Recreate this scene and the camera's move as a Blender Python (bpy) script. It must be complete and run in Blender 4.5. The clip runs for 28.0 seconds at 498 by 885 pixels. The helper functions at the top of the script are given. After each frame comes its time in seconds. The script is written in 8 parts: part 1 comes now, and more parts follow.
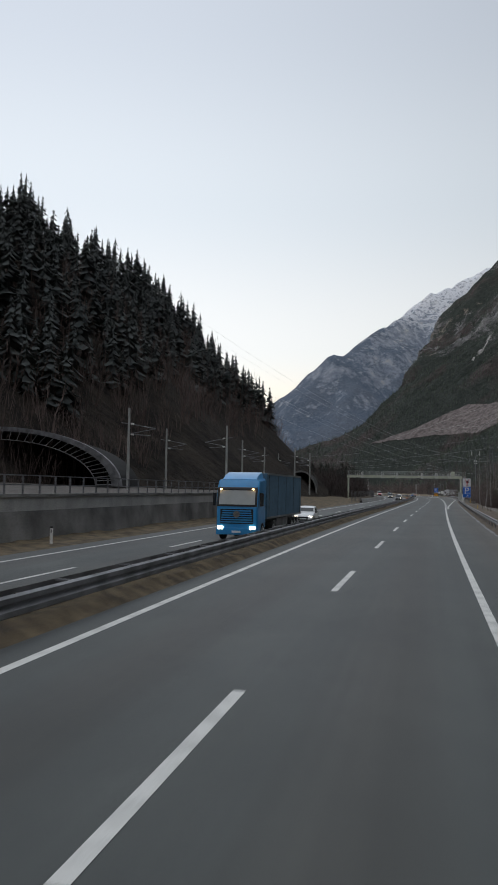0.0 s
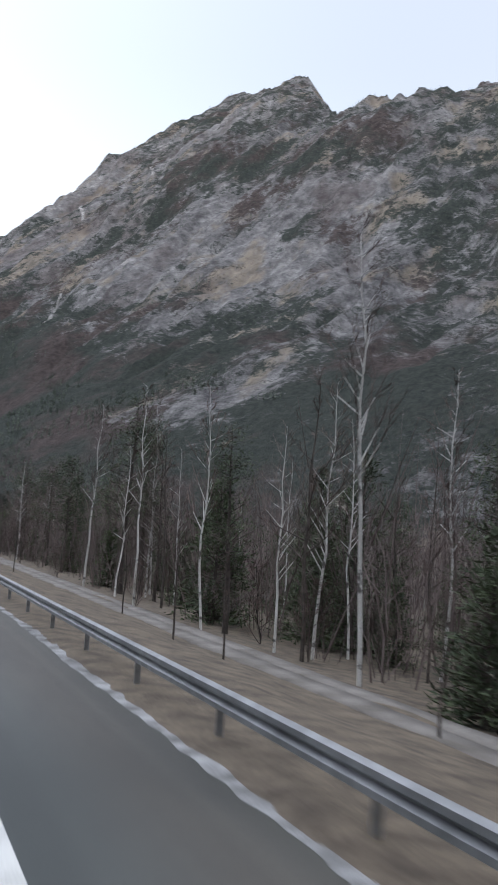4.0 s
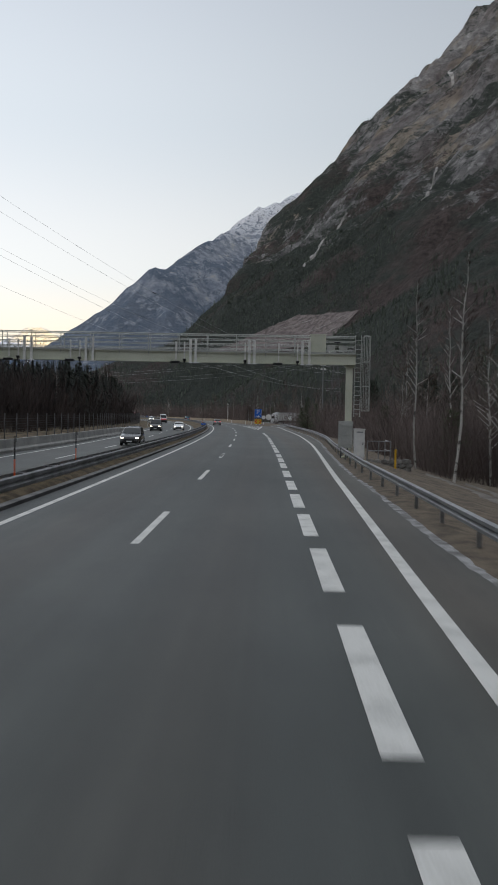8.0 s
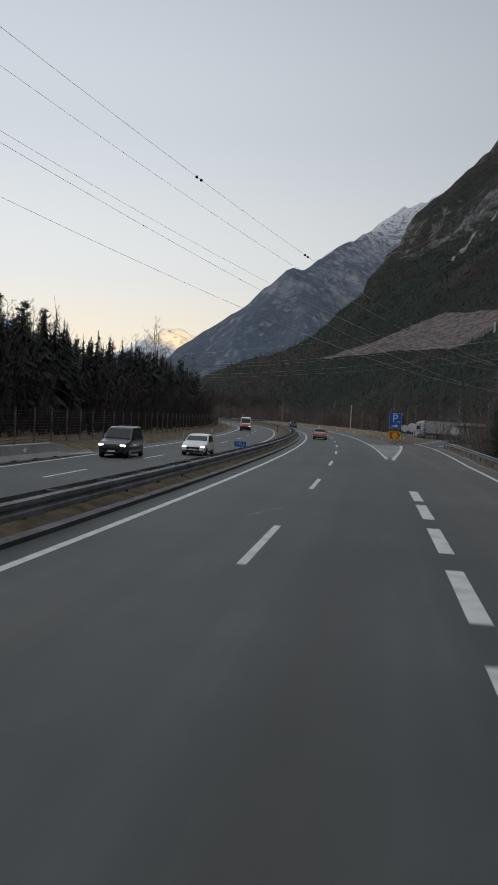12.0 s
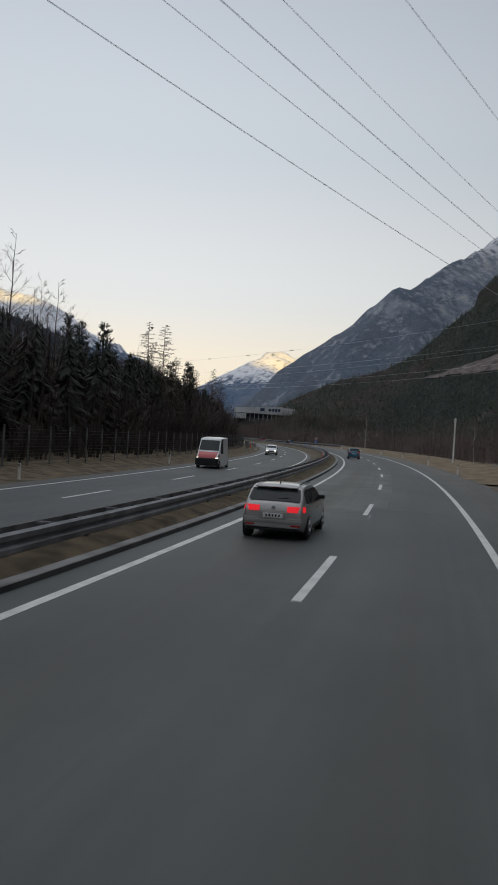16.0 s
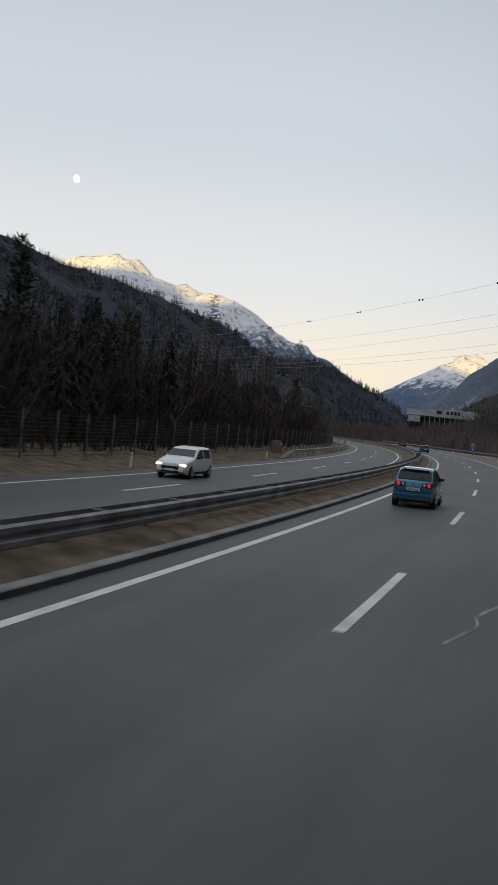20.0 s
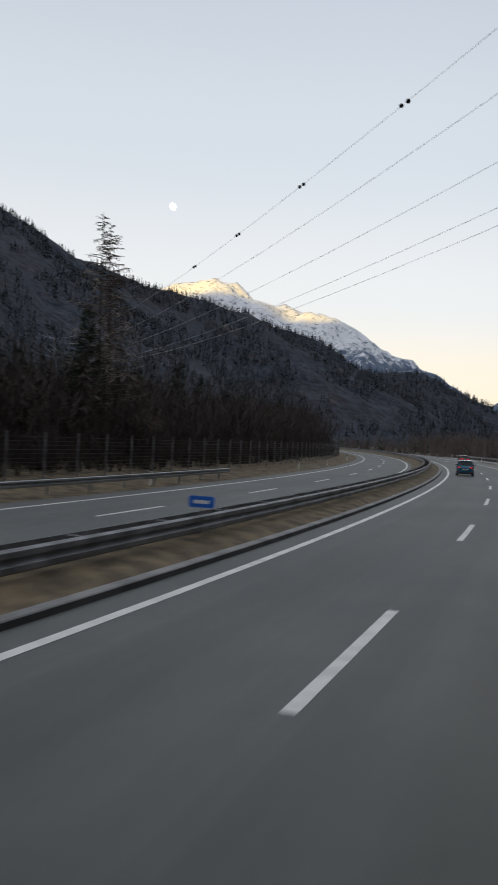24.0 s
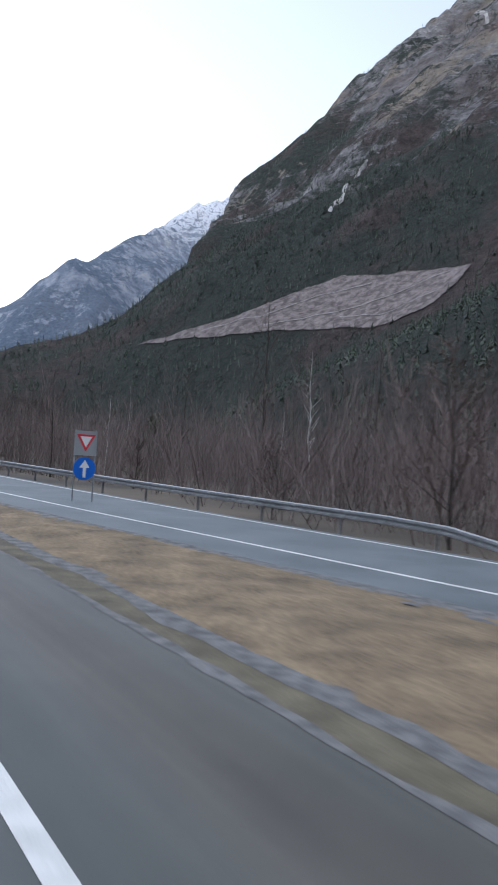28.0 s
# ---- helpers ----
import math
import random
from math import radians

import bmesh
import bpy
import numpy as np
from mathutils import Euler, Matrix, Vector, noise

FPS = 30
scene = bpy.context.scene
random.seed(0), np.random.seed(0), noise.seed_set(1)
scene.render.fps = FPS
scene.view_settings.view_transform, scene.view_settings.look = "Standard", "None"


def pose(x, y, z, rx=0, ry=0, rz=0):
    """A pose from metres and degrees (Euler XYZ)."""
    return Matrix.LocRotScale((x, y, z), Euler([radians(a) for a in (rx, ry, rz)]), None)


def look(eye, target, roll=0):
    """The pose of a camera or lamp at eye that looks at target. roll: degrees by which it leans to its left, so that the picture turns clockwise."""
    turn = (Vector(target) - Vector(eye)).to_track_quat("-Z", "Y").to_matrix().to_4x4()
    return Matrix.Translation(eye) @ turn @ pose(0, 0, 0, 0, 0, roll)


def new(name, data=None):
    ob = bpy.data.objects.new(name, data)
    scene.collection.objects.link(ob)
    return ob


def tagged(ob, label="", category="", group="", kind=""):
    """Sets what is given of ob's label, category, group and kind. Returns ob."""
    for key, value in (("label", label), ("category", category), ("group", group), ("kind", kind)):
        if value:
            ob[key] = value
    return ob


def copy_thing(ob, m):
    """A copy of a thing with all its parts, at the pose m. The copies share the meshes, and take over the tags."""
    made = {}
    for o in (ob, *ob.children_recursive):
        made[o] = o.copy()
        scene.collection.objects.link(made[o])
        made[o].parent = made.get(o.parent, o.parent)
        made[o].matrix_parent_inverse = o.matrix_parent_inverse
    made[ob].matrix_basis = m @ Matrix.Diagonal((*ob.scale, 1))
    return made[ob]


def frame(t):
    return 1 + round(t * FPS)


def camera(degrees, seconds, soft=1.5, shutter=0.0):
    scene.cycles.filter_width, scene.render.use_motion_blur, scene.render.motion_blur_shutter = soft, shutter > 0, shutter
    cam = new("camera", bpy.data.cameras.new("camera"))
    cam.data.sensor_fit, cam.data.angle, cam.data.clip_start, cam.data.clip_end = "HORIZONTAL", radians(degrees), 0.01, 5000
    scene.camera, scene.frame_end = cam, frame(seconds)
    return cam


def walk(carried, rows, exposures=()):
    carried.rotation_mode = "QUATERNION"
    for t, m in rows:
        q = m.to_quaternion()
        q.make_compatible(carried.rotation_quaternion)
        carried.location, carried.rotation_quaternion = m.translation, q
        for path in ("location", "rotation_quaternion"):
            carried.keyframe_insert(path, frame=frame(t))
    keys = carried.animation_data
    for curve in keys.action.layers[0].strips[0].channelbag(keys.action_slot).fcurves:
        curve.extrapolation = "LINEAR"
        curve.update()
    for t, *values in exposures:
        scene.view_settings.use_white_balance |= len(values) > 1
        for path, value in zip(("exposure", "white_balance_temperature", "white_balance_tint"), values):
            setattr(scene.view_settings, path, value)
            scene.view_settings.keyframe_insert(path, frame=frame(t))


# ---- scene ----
cam = camera(31.76, 28.0, shutter=0.3)
PATH = [
    (0, 2.46, 0.00, 2.74, 92.96, -0.95, 11.38),
    (0.5, 2.49, 11.63, 2.74, 92.87, -1.50, 12.95),
    (1, 2.55, 23.26, 2.74, 93.17, -2.25, 8.33),
    (1.5, 2.64, 34.87, 2.74, 93.87, -2.46, 2.52),
    (2, 2.76, 46.47, 2.74, 93.82, -3.27, -2.73),
    (2.5, 2.90, 58.06, 2.74, 93.90, -3.06, -7.05),
    (3, 3.07, 69.64, 2.74, 94.25, -3.87, -11.62),
    (3.5, 3.25, 81.22, 2.74, 95.55, -4.68, -18.54),
    (4, 3.45, 92.78, 2.74, 96.01, -3.48, -24.17),
    (4.5, 3.67, 104.34, 2.74, 96.20, -1.99, -28.82),
    (5, 3.91, 115.91, 2.74, 95.30, -0.30, -30.63),
    (5.5, 4.15, 127.49, 2.74, 93.90, 0.93, -28.75),
    (6, 4.39, 139.08, 2.74, 92.36, 0.53, -21.94),
    (6.5, 4.65, 150.68, 2.74, 91.08, 0.31, -14.57),
    (7, 4.90, 162.29, 2.74, 89.76, -0.69, -7.96),
    (7.5, 5.15, 173.92, 2.74, 88.73, -1.32, -2.86),
    (8, 5.40, 185.55, 2.74, 88.15, -1.14, 0.13),
    (8.5, 5.57, 197.18, 2.74, 87.55, -2.08, 0.91),
    (9, 5.74, 208.78, 2.74, 87.21, -1.56, 0.61),
    (9.5, 5.88, 220.37, 2.74, 87.19, -2.07, 0.11),
    (10, 5.99, 231.93, 2.74, 87.53, -2.08, -0.54),
    (10.5, 6.07, 243.47, 2.74, 88.04, -2.63, -0.65),
    (11, 6.12, 254.99, 2.74, 88.41, -2.64, 1.66),
    (11.5, 6.12, 266.48, 2.74, 88.37, -3.13, 5.53),
    (12, 6.07, 277.95, 2.74, 88.18, -3.10, 9.00),
    (12.5, 5.97, 289.41, 2.74, 88.14, -1.99, 10.50),
    (14.5, 4.87, 335.15, 2.74, 89.13, -1.58, 8.90),
    (15, 4.38, 346.56, 2.74, 89.11, -2.02, 10.61),
    (15.5, 3.80, 357.95, 2.74, 89.32, -2.80, 13.38),
    (16, 3.11, 369.34, 2.74, 89.42, -3.49, 15.96),
    (16.5, 2.39, 380.74, 2.74, 89.39, -3.44, 18.46),
    (17, 1.55, 392.19, 2.74, 89.16, -3.71, 20.88),
    (17.5, 0.58, 403.68, 2.74, 88.58, -3.35, 22.67),
    (18, -0.52, 415.21, 2.74, 87.82, -4.08, 23.51),
    (18.5, -1.77, 426.77, 2.74, 87.71, -4.33, 23.96),
    (19, -3.17, 438.38, 2.74, 88.07, -4.85, 24.98),
    (19.5, -4.73, 450.01, 2.74, 88.57, -5.51, 26.51),
    (20, -6.44, 461.67, 2.74, 88.71, -5.38, 28.37),
    (20.5, -8.37, 473.32, 2.74, 88.40, -4.56, 30.19),
    (21, -10.46, 484.91, 2.74, 88.04, -4.33, 31.72),
    (21.5, -12.70, 496.44, 2.74, 88.03, -4.53, 33.16),
    (23.5, -23.26, 541.94, 2.74, 89.13, -3.94, 38.02),
    (24, -26.30, 553.15, 2.74, 89.63, -3.02, 35.71),
    (24.5, -29.54, 564.29, 2.74, 90.23, -2.88, 31.29),
    (25, -32.94, 575.37, 2.74, 90.79, -2.23, 26.74),
    (25.5, -36.51, 586.41, 2.74, 91.25, -2.56, 20.87),
    (26, -40.24, 597.40, 2.74, 91.20, -2.73, 13.59),
    (26.5, -44.14, 608.32, 2.74, 90.62, -2.40, 6.51),
    (27, -48.20, 619.19, 2.74, 90.38, -2.55, 0.54),
    (27.5, -52.43, 630.00, 2.74, 90.07, -2.97, -3.44),
    (28, -56.83, 640.74, 2.74, 90.12, -3.79, -5.83),
]
EXPOSURES = [(0.0, 0.4, 6500, 10), (1.0, 0.45, 6500, 10), (2.0, 0.55, 6500, 10), (3.0, 0.9, 6400, 13), (3.5, 1.15, 6300, 13), (5.0, 1.82, 5950, 13), (6.0, 1.95, 5900, 13), (6.5, 1.3, 6150, 13), (7.0, 0.8, 6350, 13), (8.0, 0.35, 6500, 10), (9.0, 0.42, 6600, 10), (10.0, 0.65, 6700, 12), (11.0, 0.33, 6600, 10), (12.0, 0.05, 6500, 10), (15.0, 0.02, 6500, 10), (17.0, 0.03, 6500, 10), (18.0, 0.03, 6500, 10), (21.0, 0.05, 6500, 10), (24.0, 0.18, 6450, 10), (25.0, -0.12, 6450, 10), (26.0, -0.02, 6350, 10), (27.0, 0.4, 6150, 13), (27.5, 0.8, 6000, 13), (28.0, 1.22, 5800, 13)]
ROCK_MID, ROCK_PALE = (0.235, 0.226, 0.222), (0.43, 0.415, 0.4)
FOREST_DARK, FOREST_PALE = (0.03, 0.038, 0.034), (0.074, 0.08, 0.068)
SKY_MIX, SKY_STRENGTH = 0.75, 0.12
SKY_RAMP = [(0.0, (1.06, 0.84, 0.6)), (1.0, (1.22, 1.27, 1.34)), (0.07, (1.02, 0.89, 0.76)), (0.16, (0.87, 0.858, 0.868)), (0.32, (0.71, 0.748, 0.8)), (0.5, (0.6, 0.64, 0.712)), (0.58, (0.6, 0.643, 0.715))]
SCREES = [([[69, 1365], [91, 1420], [138, 1590], [153, 1605]], 9), ([[218, 1321], [251, 1418], [267, 1462]], 6), ([[379, 1880], [387, 1955], [439, 2120]], 8), ([[507, 1819], [557, 2019]], 6)]
walk(cam, [(t, pose(*p)) for t, *p in PATH], exposures=EXPOSURES)

# ---- light ----
SUN_EL, SUN_AZ = 4.5, 194.0          # degrees; azimuth counted from +y towards -x
world = bpy.data.worlds.new("dawn_sky")
scene.world = world
world.use_nodes = True
wn, wl = world.node_tree.nodes, world.node_tree.links
wn.clear()
sky = wn.new("ShaderNodeTexSky")
sky.sky_type = "NISHITA"
sky.sun_disc = False
sky.sun_elevation = radians(SUN_EL)
sky.sun_rotation = radians(-SUN_AZ)
sky.altitude, sky.air_density, sky.dust_density, sky.ozone_density = 700, 1.0, 1.2, 1.0
wtc = wn.new("ShaderNodeTexCoord")
wsep = wn.new("ShaderNodeSeparateXYZ")
haze = wn.new("ShaderNodeValToRGB")
haze.color_ramp.interpolation = "EASE"
for i, (at_, c) in enumerate(SKY_RAMP):
    el = haze.color_ramp.elements[i] if i < 2 else haze.color_ramp.elements.new(at_)
    el.position, el.color = at_, (*c, 1)
wl.new(wtc.outputs["Generated"], wsep.inputs[0])
wl.new(wsep.outputs[2], haze.inputs[0])
lift = wn.new("ShaderNodeMixRGB")
lift.blend_type = "MULTIPLY"
lift.inputs[0].default_value = 1.0
lift.inputs[2].default_value = (8.0, 8.0, 8.0, 1)
wl.new(haze.outputs[0], lift.inputs[1])
glowing = wn.new("ShaderNodeMapRange")      # the sky is brightest towards the dawn, west of the road's line
glowing.interpolation_type = "SMOOTHSTEP"
for i, v in enumerate((-0.45, 0.5, 1.1, 0.62)):
    glowing.inputs[i + 1].default_value = v
wl.new(wsep.outputs[0], glowing.inputs[0])
east = wn.new("ShaderNodeMixRGB")
east.blend_type = "MULTIPLY"
east.inputs[0].default_value = 1.0
wl.new(glowing.outputs[0], east.inputs[2])
wl.new(lift.outputs[0], east.inputs[1])
pale = wn.new("ShaderNodeMixRGB")
pale.inputs[0].default_value = SKY_MIX
wl.new(east.outputs[0], pale.inputs[2])
bg = wn.new("ShaderNodeBackground")
bg.inputs[1].default_value = SKY_STRENGTH
wout = wn.new("ShaderNodeOutputWorld")
wl.new(sky.outputs[0], pale.inputs[1])
wl.new(pale.outputs[0], bg.inputs[0])
wl.new(bg.outputs[0], wout.inputs[0])
sun_data = bpy.data.lights.new("sun", "SUN")
sun_data.energy, sun_data.angle, sun_data.color = 5.0, radians(0.5), (1.0, 0.66, 0.16)
sun = new("sun", sun_data)
sa, se = radians(SUN_AZ), radians(SUN_EL)
sun.matrix_world = look((0, 0, 0), (math.sin(sa) * math.cos(se), -math.cos(sa) * math.cos(se), -math.sin(se)))

# ---- alignment of the motorway: s metres along it, l metres to the left of the lane line ----
KAPPA = [-25.3, -14.1, -1.2, 20.0, 52.8, 88.9, 114.5, 126.0, 130.6, 134.2, 137.7, 141.2, 144.8, 148.3]
GS = np.arange(-120.0, 1101.0, 1.0)
kk = np.interp(GS, np.arange(0, 1000, 75.0), np.array(KAPPA) * 1e-5)
TH = np.concatenate([[0], np.cumsum((kk[1:] + kk[:-1]) / 2)])
TH -= np.interp(0, GS, TH)
RX = np.concatenate([[0], np.cumsum(-np.sin((TH[1:] + TH[:-1]) / 2))])
RY = np.concatenate([[0], np.cumsum(np.cos((TH[1:] + TH[:-1]) / 2))])
RX -= np.interp(0, GS, RX)
RY -= np.interp(0, GS, RY)


def at(s, l, z=0.0):
    th = np.interp(s, GS, TH)
    return np.stack([np.interp(s, GS, RX) - l * np.cos(th), np.interp(s, GS, RY) - l * np.sin(th), z + 0 * th], -1)


def heading(s):
    return math.degrees(np.interp(s, GS, TH))


def stand(s, l, z=0.0, turn=0.0):
    """A pose on the plan; local y runs along the road."""
    p = at(s, l, z)
    return pose(p[0], p[1], p[2], 0, 0, heading(s) + turn)


def far_lane(s):
    return np.interp(s, [30, 270, 330, 430, 1100], [10.3, 10.4, 11.4, 12.4, 12.4])


def rail_l(s):
    return np.interp(s, [0, 350, 430, 600, 1100], [4.85, 4.85, 5.5, 5.8, 5.8])


# ---- noise ----
def value_noise(x, y, seed):
    xi, yi = np.floor(x).astype(int), np.floor(y).astype(int)
    xf, yf = x - xi, y - yi
    xf, yf = xf * xf * (3 - 2 * xf), yf * yf * (3 - 2 * yf)

    def h(a, b):
        n = np.sin(a * 127.1 + b * 311.7 + seed * 74.7) * 43758.5453
        return n - np.floor(n)
    return (h(xi, yi) * (1 - xf) + h(xi + 1, yi) * xf) * (1 - yf) + (h(xi, yi + 1) * (1 - xf) + h(xi + 1, yi + 1) * xf) * yf


def fbm(x, y, seed=0, octaves=4):
    out, a, tot = 0, 1.0, 0
    for i in range(octaves):
        out = out + a * value_noise(x * 2 ** i + i * 17.3, y * 2 ** i - i * 9.1, seed + i)
        tot += a
        a *= 0.5
    return out / tot - 0.5


# ---- materials ----
def material(name, base, second, rough=0.9, scale=1.0, detail=6.0, bump=0.3, metal=0.0, fine=None, contrast=(0.35, 0.65), random_shift=0.0, speck=0.55):
    """Two-tone procedural surface: broad stains and fine grain, real-world size by scale (cells per metre)."""
    m = bpy.data.materials.new(name)
    m.use_nodes = True
    n, k = m.node_tree.nodes, m.node_tree.links
    b = n["Principled BSDF"]
    tc = n.new("ShaderNodeTexCoord")
    no = n.new("ShaderNodeTexNoise")
    no.inputs["Scale"].default_value = scale
    no.inputs["Detail"].default_value = detail
    ramp = n.new("ShaderNodeValToRGB")
    ramp.color_ramp.elements[0].position, ramp.color_ramp.elements[1].position = contrast
    ramp.color_ramp.elements[0].color = (*base, 1)
    ramp.color_ramp.elements[1].color = (*second, 1)
    k.new(tc.outputs["Object"], no.inputs["Vector"])
    k.new(no.outputs["Fac"], ramp.inputs[0])
    colour = ramp.outputs[0]
    f = n.new("ShaderNodeTexNoise")
    f.inputs["Scale"].default_value = fine or scale * 12
    f.inputs["Detail"].default_value = 4
    k.new(tc.outputs["Object"], f.inputs["Vector"])
    mix = n.new("ShaderNodeMixRGB")
    mix.blend_type = "OVERLAY"
    mix.inputs[0].default_value = speck
    k.new(colour, mix.inputs[1])
    k.new(f.outputs["Fac"], mix.inputs[2])
    colour = mix.outputs[0]
    if random_shift:
        info = n.new("ShaderNodeObjectInfo")
        hsv = n.new("ShaderNodeHueSaturation")
        mr = n.new("ShaderNodeMapRange")
        mr.inputs[3].default_value, mr.inputs[4].default_value = 1 - random_shift, 1 + random_shift
        k.new(info.outputs["Random"], mr.inputs[0])
        k.new(mr.outputs[0], hsv.inputs["Value"])
        k.new(colour, hsv.inputs["Color"])
        colour = hsv.outputs[0]
    k.new(colour, b.inputs["Base Color"])
    b.inputs["Roughness"].default_value = rough
    b.inputs["Metallic"].default_value = metal
    if bump:
        bp = n.new("ShaderNodeBump")
        bp.inputs["Strength"].default_value = bump
        bp.inputs["Distance"].default_value = 0.02
        k.new(f.outputs["Fac"], bp.inputs["Height"])
        k.new(bp.outputs[0], b.inputs["Normal"])
    return m


def glow(name, colour, strength):
    m = bpy.data.materials.new(name)
    m.use_nodes = True
    b = m.node_tree.nodes["Principled BSDF"]
    b.inputs["Base Color"].default_value = (*colour, 1)
    b.inputs["Emission Color"].default_value = (*colour, 1)
    b.inputs["Emission Strength"].default_value = strength
    return m


def paint(name, colour, rough=0.3, metal=0.0, coat=0.0):
    m = material(name, colour, tuple(min(1, c * 1.12) for c in colour), rough, 1.5, 4, 0.0, metal, 30, speck=0.08)
    m.node_tree.nodes["Principled BSDF"].inputs["Coat Weight"].default_value = coat
    return m


def mountain_material(name, forest, forest2, rock, rock2, snow_height=1e6, snow=0.0, forest_line=(200, 700), rock_bias=0.0, steep=(0.72, 0.86), turn=-31.0, stretch=0.45, warmth=0.4, snow_fine=0.011, snow_amp=1.3, grain=1.0, relief=0.9):
    """Forest on the gentler ground, bare rock on the steep, snow high up; all by the shape and height of the ground."""
    m = bpy.data.materials.new(name)
    m.use_nodes = True
    n, k = m.node_tree.nodes, m.node_tree.links
    b = n["Principled BSDF"]
    b.inputs["Roughness"].default_value = 0.95
    b.inputs["Specular IOR Level"].default_value = 0.1
    tc = n.new("ShaderNodeTexCoord")
    geo = n.new("ShaderNodeNewGeometry")
    sep = n.new("ShaderNodeSeparateXYZ")
    k.new(geo.outputs["Normal"], sep.inputs[0])
    pos = n.new("ShaderNodeSeparateXYZ")
    k.new(tc.outputs["Object"], pos.inputs[0])

    mp = n.new("ShaderNodeMapping")
    mp.inputs["Rotation"].default_value = (0, 0, radians(turn))
    ms_ = n.new("ShaderNodeMapping")
    ms_.inputs["Scale"].default_value = (stretch, 1.0, 0.7)
    k.new(tc.outputs["Object"], mp.inputs[0])
    k.new(mp.outputs[0], ms_.inputs[0])

    def tex(scale, detail=6, rough=0.6):
        t = n.new("ShaderNodeTexNoise")
        t.inputs["Scale"].default_value = scale * grain
        t.inputs["Detail"].default_value = detail
        t.inputs["Roughness"].default_value = rough
        k.new(ms_.outputs[0], t.inputs["Vector"])
        return t.outputs["Fac"]

    def mix(fac, a, c, mode="MIX"):
        x = n.new("ShaderNodeMixRGB")
        x.blend_type = mode
        for i, v in ((0, fac), (1, a), (2, c)):
            if isinstance(v, (int, float)):
                x.inputs[i].default_value = v
            elif isinstance(v, tuple):
                x.inputs[i].default_value = (*v, 1)
            else:
                k.new(v, x.inputs[i])
        return x.outputs[0]

    def ramp(v, lo, hi):
        r = n.new("ShaderNodeMapRange")
        r.interpolation_type = "SMOOTHSTEP"
        r.inputs[1].default_value, r.inputs[2].default_value = lo, hi
        k.new(v, r.inputs[0])
        return r.outputs[0]

    def math_(op, a, c):
        x = n.new("ShaderNodeMath")
        x.operation = op
        for i, v in ((0, a), (1, c)):
            if isinstance(v, (int, float)):
                x.inputs[i].default_value = v
            else:
                k.new(v, x.inputs[i])
        return x.outputs[0]
    crowns = tex(0.09, 5, 0.7)
    fcol = mix(ramp(crowns, 0.35, 0.65), forest, forest2)
    fcol = mix(ramp(tex(0.006, 4), 0.42, 0.62), fcol, mix(ramp(crowns, 0.3, 0.7), tuple(c * 0.6 for c in rock), forest2))
    rcol = mix(ramp(tex(0.02, 8, 0.7), 0.35, 0.65), rock, rock2)
    warm = mix(math_("MULTIPLY", ramp(tex(0.02, 5), 0.56, 0.7), warmth), rcol, tuple(min(1, c * f) for c, f in zip(rock2, (1.3, 1.1, 0.8))))
    wobble = math_("MULTIPLY", math_("SUBTRACT", tex(0.022, 10, 0.75), 0.5), 1.5)
    steepness = math_("ADD", sep.outputs[2], wobble)
    high = math_("MULTIPLY", ramp(pos.outputs[2], *forest_line), 0.22)
    isrock = ramp(math_("SUBTRACT", math_("ADD", steepness, -rock_bias), high), steep[1], steep[0])
    col = mix(isrock, fcol, warm)
    if snow:
        sn = ramp(math_("ADD", pos.outputs[2], math_("MULTIPLY", math_("SUBTRACT", tex(snow_fine, 9, 0.7), 0.5), snow_height * snow_amp)), snow_height * 0.8, snow_height * 1.05)
        crack = ramp(tex(0.03, 10, 0.75), 0.66, 0.5)
        col = mix(math_("MULTIPLY", math_("MULTIPLY", sn, snow), crack), col, (0.8, 0.81, 0.85))
    k.new(col, b.inputs["Base Color"])
    bp = n.new("ShaderNodeBump")
    bp.inputs["Strength"].default_value = relief
    bp.inputs["Distance"].default_value = 6.0
    k.new(tex(0.05, 8, 0.7), bp.inputs["Height"])
    k.new(bp.outputs[0], b.inputs["Normal"])
    return m


